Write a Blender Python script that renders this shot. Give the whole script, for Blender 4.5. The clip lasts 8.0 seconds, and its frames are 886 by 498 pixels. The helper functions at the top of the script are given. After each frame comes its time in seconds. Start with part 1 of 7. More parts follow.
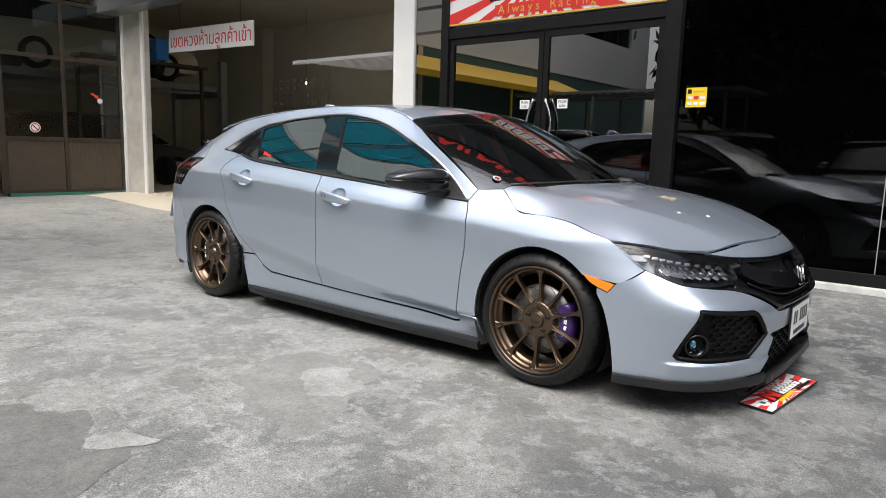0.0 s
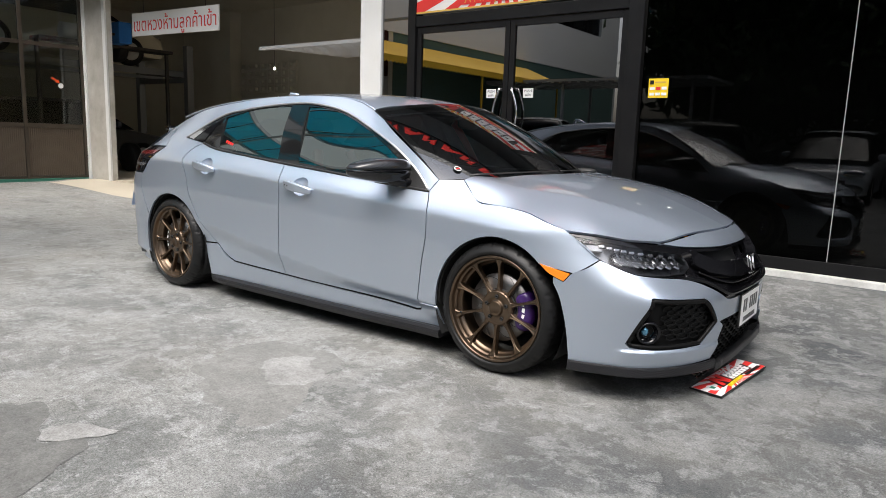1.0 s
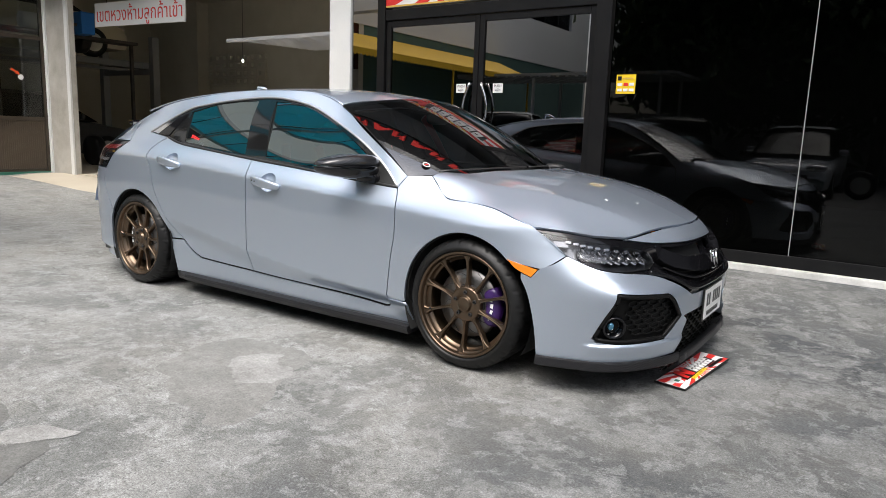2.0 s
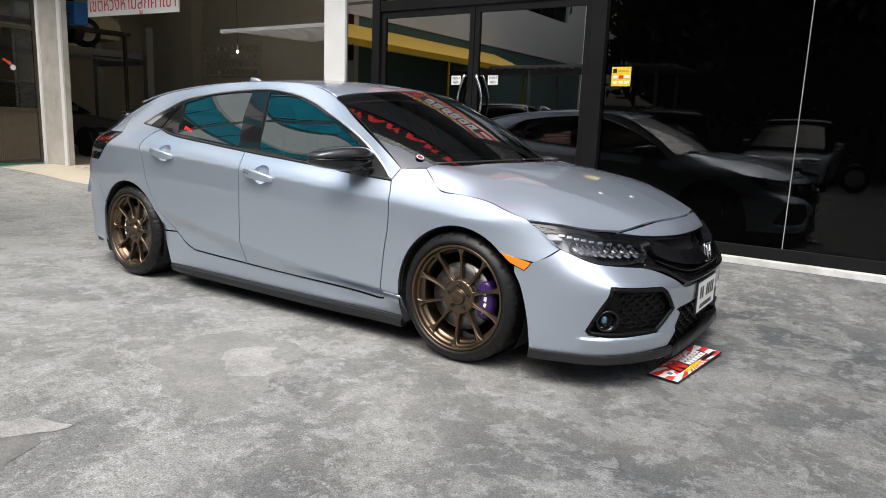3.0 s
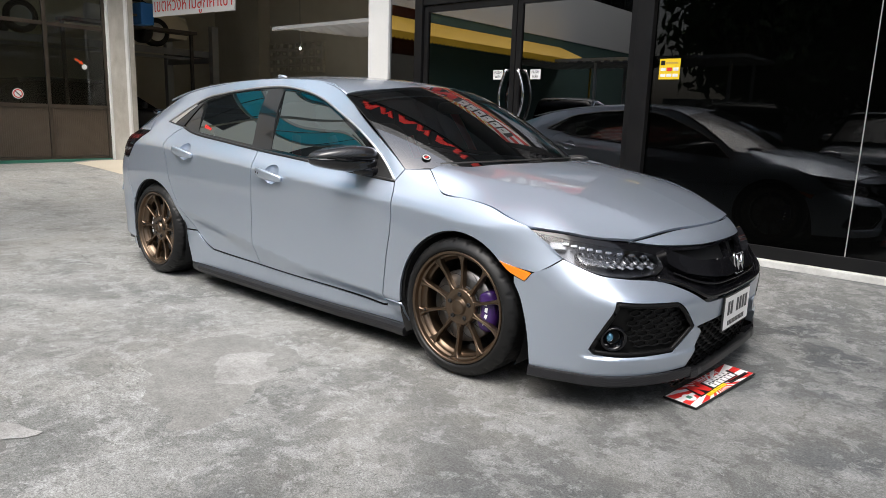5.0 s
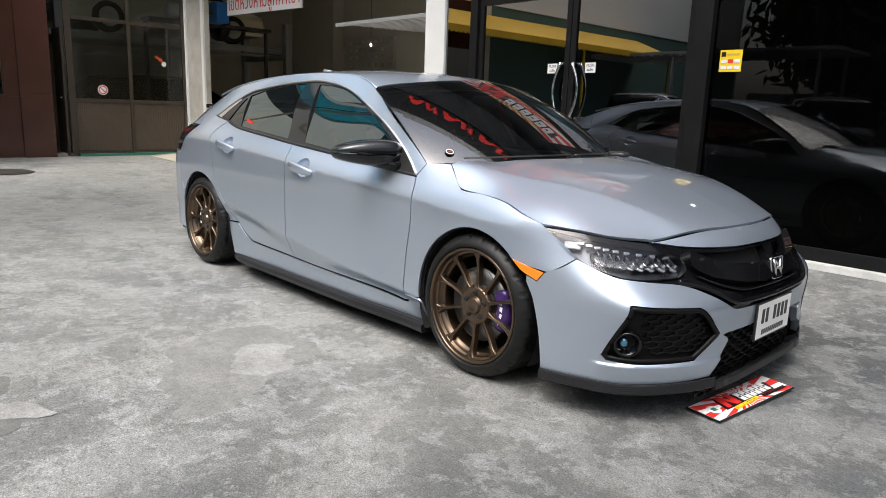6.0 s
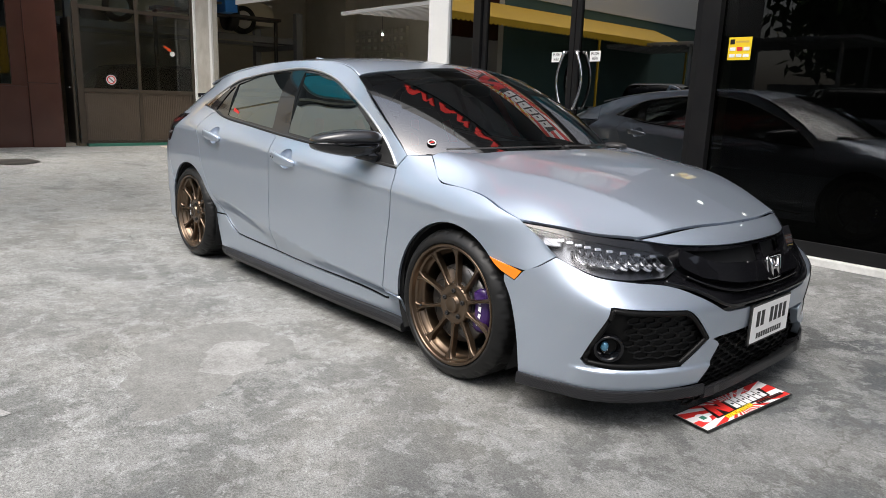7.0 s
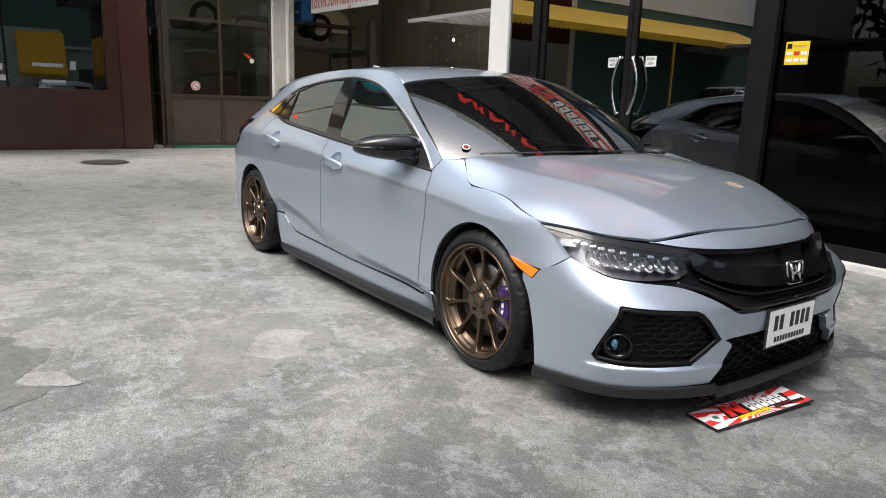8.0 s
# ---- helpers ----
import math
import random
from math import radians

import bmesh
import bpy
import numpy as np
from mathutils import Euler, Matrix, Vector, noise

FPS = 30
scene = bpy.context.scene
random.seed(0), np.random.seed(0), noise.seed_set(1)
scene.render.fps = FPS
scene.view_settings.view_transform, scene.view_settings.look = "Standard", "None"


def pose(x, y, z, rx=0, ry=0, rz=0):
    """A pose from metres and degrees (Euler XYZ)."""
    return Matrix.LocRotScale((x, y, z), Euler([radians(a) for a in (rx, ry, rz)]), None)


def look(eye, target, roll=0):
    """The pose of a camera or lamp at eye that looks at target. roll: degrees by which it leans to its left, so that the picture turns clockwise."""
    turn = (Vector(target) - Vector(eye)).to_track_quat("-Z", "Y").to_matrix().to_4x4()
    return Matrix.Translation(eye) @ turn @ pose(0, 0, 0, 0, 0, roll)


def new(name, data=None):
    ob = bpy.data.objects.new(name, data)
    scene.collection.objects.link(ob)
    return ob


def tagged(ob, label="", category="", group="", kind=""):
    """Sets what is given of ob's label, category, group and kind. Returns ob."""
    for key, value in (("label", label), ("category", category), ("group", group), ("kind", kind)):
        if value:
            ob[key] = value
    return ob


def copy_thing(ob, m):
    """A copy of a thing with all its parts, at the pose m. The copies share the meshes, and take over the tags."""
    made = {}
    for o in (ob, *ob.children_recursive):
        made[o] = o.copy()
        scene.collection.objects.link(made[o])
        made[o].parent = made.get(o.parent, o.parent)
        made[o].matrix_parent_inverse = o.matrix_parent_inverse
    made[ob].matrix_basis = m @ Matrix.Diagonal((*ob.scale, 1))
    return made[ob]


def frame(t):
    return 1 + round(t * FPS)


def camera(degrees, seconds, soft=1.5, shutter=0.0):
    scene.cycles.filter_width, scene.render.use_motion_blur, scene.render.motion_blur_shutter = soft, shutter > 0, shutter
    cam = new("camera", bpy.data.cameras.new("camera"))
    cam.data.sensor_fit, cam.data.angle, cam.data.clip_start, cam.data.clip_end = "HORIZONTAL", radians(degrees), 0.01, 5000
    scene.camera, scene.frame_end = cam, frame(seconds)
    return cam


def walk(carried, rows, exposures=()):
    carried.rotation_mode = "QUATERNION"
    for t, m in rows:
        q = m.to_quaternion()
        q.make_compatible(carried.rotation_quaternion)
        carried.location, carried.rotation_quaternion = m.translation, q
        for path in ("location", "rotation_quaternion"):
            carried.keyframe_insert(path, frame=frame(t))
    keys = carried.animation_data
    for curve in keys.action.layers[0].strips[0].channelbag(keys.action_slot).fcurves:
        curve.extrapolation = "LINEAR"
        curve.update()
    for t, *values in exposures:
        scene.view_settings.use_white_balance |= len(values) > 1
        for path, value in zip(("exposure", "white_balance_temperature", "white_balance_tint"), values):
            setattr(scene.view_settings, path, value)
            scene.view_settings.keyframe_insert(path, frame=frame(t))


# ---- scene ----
cam = camera(66.5, 8.0, soft=0.35)
PATH = [
    (0, (1.597, -3.527, 1.085), (0.347, -1.993, 0.797), 1.6),
    (0.5, (1.646, -3.51, 1.09), (0.411, -1.968, 0.778), 1.7),
    (1, (1.664, -3.518, 1.107), (0.482, -1.938, 0.783), 1.9),
    (1.5, (1.673, -3.511, 1.11), (0.526, -1.907, 0.778), 1.9),
    (2, (1.679, -3.51, 1.121), (0.566, -1.884, 0.781), 2.1),
    (3.5, (1.69, -3.47, 1.126), (0.59, -1.841, 0.755), 2.2),
    (4, (1.71, -3.357, 1.149), (0.585, -1.747, 0.771), 2.2),
    (4.5, (1.748, -3.273, 1.165), (0.563, -1.707, 0.783), 2.1),
    (5, (1.818, -3.145, 1.151), (0.555, -1.642, 0.766), 2.0),
    (5.2, (1.858, -3.1, 1.158), (0.529, -1.657, 0.771), 1.9),
    (6.3, (1.971, -2.845, 1.143), (0.547, -1.501, 0.736), 2.0),
    (6.5, (1.957, -2.795, 1.141), (0.532, -1.454, 0.729), 2.0),
    (7, (1.969, -2.698, 1.143), (0.518, -1.391, 0.713), 2.1),
    (7.5, (2.078, -2.657, 1.164), (0.561, -1.428, 0.728), 2.1),
    (8, (2.223, -2.654, 1.166), (0.635, -1.516, 0.738), 2.0),
]
walk(cam, [(t, look(eye, target, roll)) for t, eye, target, roll in PATH])

# ---- sky and light ----
SUN_AZIMUTH, SUN_HEIGHT = radians(168), radians(62)
world = bpy.data.worlds.new("sky")
scene.world = world
world.use_nodes = True
wn = world.node_tree.nodes
sky = wn.new("ShaderNodeTexSky")
sky.sky_type = "NISHITA"
sky.sun_disc = False
sky.sun_elevation = SUN_HEIGHT
sky.sun_rotation = SUN_AZIMUTH
sky.dust_density = 6.0
sky.air_density = 1.0
sky.ozone_density = 1.0
wn["Background"].inputs["Strength"].default_value = 0.15
grey = wn.new("ShaderNodeHueSaturation")          # thin cloud takes most of the sky's blue
grey.inputs["Saturation"].default_value = 0.62
world.node_tree.links.new(sky.outputs[0], grey.inputs["Color"])
world.node_tree.links.new(grey.outputs[0], wn["Background"].inputs["Color"])
sun_data = bpy.data.lights.new("sun", "SUN")
sun_data.energy, sun_data.angle, sun_data.color = 1.1, radians(40), (0.965, 0.985, 1.0)
sun = new("sun", sun_data)
toward = Vector((math.sin(SUN_AZIMUTH) * math.cos(SUN_HEIGHT), math.cos(SUN_AZIMUTH) * math.cos(SUN_HEIGHT), math.sin(SUN_HEIGHT)))
sun.matrix_world = look(toward * 30, (0, 0, 0))
scene.view_settings.exposure = 0.92

# ---- materials ----
def mat(name, color, rough=0.5, metal=0.0, coat=0.0, spec=0.5):
    m = bpy.data.materials.new(name)
    m.use_nodes = True
    b = m.node_tree.nodes["Principled BSDF"]
    b.inputs["Base Color"].default_value = (*color, 1)
    b.inputs["Roughness"].default_value = rough
    b.inputs["Metallic"].default_value = metal
    b.inputs["Coat Weight"].default_value = coat
    b.inputs["Coat Roughness"].default_value = 0.03
    b.inputs["Specular IOR Level"].default_value = spec
    return m


def node(m, kind, **inputs):
    n = m.node_tree.nodes.new(kind)
    for key, value in inputs.items():
        n.inputs[key.replace("_", " ")].default_value = value
    return n


def link(m, a, b):
    m.node_tree.links.new(a, b)


def place_of(m, scale=1.0):
    """Object coordinates, in metres."""
    c = m.node_tree.nodes.new("ShaderNodeTexCoord")
    if scale == 1.0:
        return c.outputs["Object"]
    v = m.node_tree.nodes.new("ShaderNodeVectorMath")
    v.operation = "SCALE"
    v.inputs["Scale"].default_value = scale
    link(m, c.outputs["Object"], v.inputs[0])
    return v.outputs[0]


def noise_of(m, scale, detail=4.0, rough=0.55, distort=0.0):
    n = node(m, "ShaderNodeTexNoise", Scale=scale, Detail=detail, Roughness=rough, Distortion=distort)
    link(m, place_of(m), n.inputs["Vector"])
    return n.outputs["Fac"]


def ramp(m, fac, stops):
    r = m.node_tree.nodes.new("ShaderNodeValToRGB")
    while len(r.color_ramp.elements) < len(stops):
        r.color_ramp.elements.new(0.5)
    for e, (pos, col) in zip(r.color_ramp.elements, stops):
        e.position = pos
        e.color = (*col, 1) if len(col) == 3 else col
    link(m, fac, r.inputs["Fac"])
    return r.outputs["Color"]


def mix(m, fac, a, b, mode="MIX"):
    n = m.node_tree.nodes.new("ShaderNodeMix")
    n.data_type, n.blend_type = "RGBA", mode
    for value, socket in ((fac, n.inputs[0]), (a, n.inputs[6]), (b, n.inputs[7])):
        if isinstance(value, (int, float)):
            socket.default_value = value
        elif isinstance(value, tuple):
            socket.default_value = (*value, 1)
        else:
            link(m, value, socket)
    return n.outputs[2]


def bump(m, height, strength=0.3, distance=0.01):
    b = node(m, "ShaderNodeBump", Strength=strength, Distance=distance)
    link(m, height, b.inputs["Height"])
    link(m, b.outputs[0], m.node_tree.nodes["Principled BSDF"].inputs["Normal"])


def bsdf(m, socket):
    return m.node_tree.nodes["Principled BSDF"].inputs[socket]


def worn(name, a, b, scale, rough=0.6, metal=0.0, depth=0.002, coat=0.0, fine=60.0):
    """A surface of two close colours, in large stains and fine grain."""
    m = mat(name, a, rough, metal, coat)
    big = noise_of(m, scale, 6)
    small = noise_of(m, fine, 4)
    col = mix(m, ramp(m, big, [(0.35, (0, 0, 0)), (0.65, (1, 1, 1))]), a, b)
    col = mix(m, 0.25, col, mix(m, small, tuple(c * 0.7 for c in a), tuple(min(1, c * 1.25) for c in b)))
    link(m, col, bsdf(m, "Base Color"))
    link(m, ramp(m, big, [(0.2, (rough * 0.85,) * 3), (0.8, (min(1, rough * 1.12),) * 3)]), bsdf(m, "Roughness"))
    bump(m, small, 0.25, depth)
    return m


def glass_mat(name, tint, ior=1.5, rough=0.0, sheen=(1, 1, 1)):
    """A thin tinted pane: mirror by Fresnel, and for the rest tinted see-through."""
    m = bpy.data.materials.new(name)
    m.use_nodes = True
    t = m.node_tree
    t.nodes.remove(t.nodes["Principled BSDF"])
    out = t.nodes["Material Output"]
    f = node(m, "ShaderNodeFresnel", IOR=ior)
    a = node(m, "ShaderNodeBsdfTransparent", Color=(*tint, 1))
    g = node(m, "ShaderNodeBsdfGlossy", Roughness=rough, Color=(*sheen, 1))
    s = t.nodes.new("ShaderNodeMixShader")
    link(m, f.outputs[0], s.inputs[0])
    link(m, a.outputs[0], s.inputs[1])
    link(m, g.outputs[0], s.inputs[2])
    link(m, s.outputs[0], out.inputs["Surface"])
    return m


def sheet_mat():
    """Blue roofing sheet that glows with the sky above it."""
    m = mat("blue_roof_sheet", (0.03, 0.30, 0.38), 0.3)
    bsdf(m, "Transmission Weight").default_value = 0.0
    t = node(m, "ShaderNodeBsdfTranslucent", Color=(0.045, 0.26, 0.32, 1))
    a = m.node_tree.nodes.new("ShaderNodeAddShader")
    link(m, m.node_tree.nodes["Principled BSDF"].outputs[0], a.inputs[0])
    link(m, t.outputs[0], a.inputs[1])
    link(m, a.outputs[0], m.node_tree.nodes["Material Output"].inputs["Surface"])
    return m


def concrete_mat():
    m = mat("yard_concrete", (0.25, 0.25, 0.24), 0.85)
    tone = ramp(m, noise_of(m, 1.3, 12, 0.70, 0.4), [(0.36, (0, 0, 0)), (0.64, (1, 1, 1))])
    base = mix(m, tone, (0.128, 0.128, 0.122), (0.222, 0.219, 0.208))
    sep = m.node_tree.nodes.new("ShaderNodeSeparateXYZ")
    link(m, place_of(m), sep.inputs[0])
    wob = m.node_tree.nodes.new("ShaderNodeMath")          # the ground gets darker towards +x, along a wavering edge
    wob.operation = "MULTIPLY_ADD"
    link(m, noise_of(m, 0.9, 6, 0.6), wob.inputs[0])
    wob.inputs[1].default_value = 2.4
    link(m, sep.outputs["X"], wob.inputs[2])
    lane = m.node_tree.nodes.new("ShaderNodeMapRange")
    lane.interpolation_type = "SMOOTHSTEP"
    lane.inputs["From Min"].default_value, lane.inputs["From Max"].default_value = 0.5, 2.7
    link(m, wob.outputs[0], lane.inputs["Value"])
    base = mix(m, lane.outputs[0], base, mix(m, tone, (0.047, 0.051, 0.053), (0.110, 0.116, 0.119)))
    far_pale = m.node_tree.nodes.new("ShaderNodeMapRange")        # the far yard blends to a paler, warmer tone towards -x
    far_pale.interpolation_type = "SMOOTHSTEP"
    far_pale.inputs["From Min"].default_value, far_pale.inputs["From Max"].default_value = -1.0, -7.0
    far_pale.inputs["To Max"].default_value = 0.65
    link(m, wob.outputs[0], far_pale.inputs["Value"])
    base = mix(m, far_pale.outputs[0], base, mix(m, tone, (0.29, 0.275, 0.25), (0.38, 0.365, 0.335)))
    earth = ramp(m, noise_of(m, 0.55, 5, 0.6), [(0.45, (0, 0, 0)), (0.62, (0.40,) * 3)])
    base = mix(m, earth, base, (0.25, 0.232, 0.20))
    damp = ramp(m, noise_of(m, 0.8, 7, 0.62, 0.5), [(0.36, (0.75,) * 3), (0.47, (0, 0, 0))])
    base = mix(m, damp, base, (0.135, 0.137, 0.130))
    worn_top = ramp(m, noise_of(m, 2.4, 15, 0.74, 0.3), [(0.495, (0, 0, 0)), (0.515, (0.32,) * 3), (0.66, (0.52,) * 3)])
    base = mix(m, worn_top, base, (0.315, 0.310, 0.296))
    scab = ramp(m, noise_of(m, 7.5, 15, 0.75, 0.4), [(0.535, (0, 0, 0)), (0.55, (0.40,) * 3), (0.70, (0.58,) * 3)])
    base = mix(m, scab, base, (0.335, 0.333, 0.325))
    grime = ramp(m, noise_of(m, 5.0, 15, 0.76, 0.3), [(0.39, (0.42,) * 3), (0.43, (0, 0, 0))])
    base = mix(m, grime, base, (0.115, 0.114, 0.108))
    dark_x = m.node_tree.nodes.new("ShaderNodeMath")         # a second darkening towards +x, laid over all the tones so far
    dark_x.operation = "MULTIPLY"
    link(m, lane.outputs[0], dark_x.inputs[0])
    dark_x.inputs[1].default_value = 0.32
    base = mix(m, dark_x.outputs[0], base, (0.026, 0.030, 0.033))
    moss = ramp(m, noise_of(m, 9.5, 12, 0.78, 1.2), [(0.38, (0.65,) * 3), (0.44, (0, 0, 0))])
    base = mix(m, moss, base, (0.105, 0.104, 0.094))
    mid = noise_of(m, 26, 9, 0.78)
    base = mix(m, 0.42, base, ramp(m, mid, [(0.32, (0.20,) * 3), (0.5, (0.5,) * 3), (0.68, (0.80,) * 3)]), "OVERLAY")
    fine = noise_of(m, 130, 5, 0.75)
    base = mix(m, 0.58, base, ramp(m, fine, [(0.32, (0.08,) * 3), (0.5, (0.5,) * 3), (0.68, (0.90,) * 3)]), "OVERLAY")
    grit = noise_of(m, 290, 3, 0.7)
    base = mix(m, 0.38, base, ramp(m, grit, [(0.34, (0.10,) * 3), (0.5, (0.5,) * 3), (0.66, (0.92,) * 3)]), "OVERLAY")
    pits = ramp(m, noise_of(m, 60, 7, 0.74), [(0.365, (0.95,) * 3), (0.41, (0, 0, 0))])
    base = mix(m, pits, base, (0.075, 0.073, 0.066))
    wander = node(m, "ShaderNodeTexNoise", Scale=2.5, Detail=6.0, Roughness=0.65)      # hair cracks
    link(m, place_of(m), wander.inputs["Vector"])
    where = mix(m, 0.22, place_of(m), wander.outputs["Color"])
    cell = node(m, "ShaderNodeTexVoronoi", Scale=1.5)
    cell.feature = "DISTANCE_TO_EDGE"
    link(m, where, cell.inputs["Vector"])
    crack = ramp(m, cell.outputs["Distance"], [(0.0, (1, 1, 1)), (0.006, (0, 0, 0))])
    crack = mix(m, ramp(m, noise_of(m, 1.1, 4, 0.6), [(0.50, (0, 0, 0)), (0.58, (0.7,) * 3)]), (0.0, 0.0, 0.0), crack)
    base = mix(m, crack, base, (0.07, 0.068, 0.06))
    base = mix(m, 1.0, base, (0.975, 0.995, 1.005), "MULTIPLY")
    link(m, base, bsdf(m, "Base Color"))
    bump(m, mix(m, 0.5, mid, fine), 0.55, 0.005)
    return m


def patch_mat(name, dark, light):
    m = mat(name, light, 0.85)
    base = mix(m, ramp(m, noise_of(m, 4.0, 12, 0.72), [(0.38, (0, 0, 0)), (0.62, (1, 1, 1))]), dark, light)
    mid, fine = noise_of(m, 26, 9, 0.78), noise_of(m, 130, 5, 0.75)
    base = mix(m, 0.35, base, ramp(m, mid, [(0.32, (0.20,) * 3), (0.5, (0.5,) * 3), (0.68, (0.80,) * 3)]), "OVERLAY")
    base = mix(m, 0.4, base, ramp(m, fine, [(0.32, (0.08,) * 3), (0.5, (0.5,) * 3), (0.68, (0.90,) * 3)]), "OVERLAY")
    link(m, base, bsdf(m, "Base Color"))
    bump(m, mix(m, 0.5, mid, fine), 0.25, 0.003)
    return m


def paint_mat(name, color):
    m = mat(name, color, 0.47, 0.88, 1.0)
    bsdf(m, "Coat IOR").default_value = 1.85
    flake = node(m, "ShaderNodeTexVoronoi", Scale=1400.0)
    link(m, place_of(m), flake.inputs["Vector"])
    link(m, mix(m, 0.10, color, flake.outputs["Color"], "OVERLAY"), bsdf(m, "Base Color"))
    return m


def carbon_mat(name="carbon_fibre", lacquer=0.15):
    m = mat(name, (0.02, 0.02, 0.022), 0.38, 0.0, lacquer, 0.2)
    w = node(m, "ShaderNodeTexChecker", Scale=210.0, Color1=(0.004, 0.004, 0.005, 1), Color2=(0.026, 0.026, 0.028, 1))
    link(m, place_of(m), w.inputs["Vector"])
    link(m, w.outputs["Color"], bsdf(m, "Base Color"))
    return m


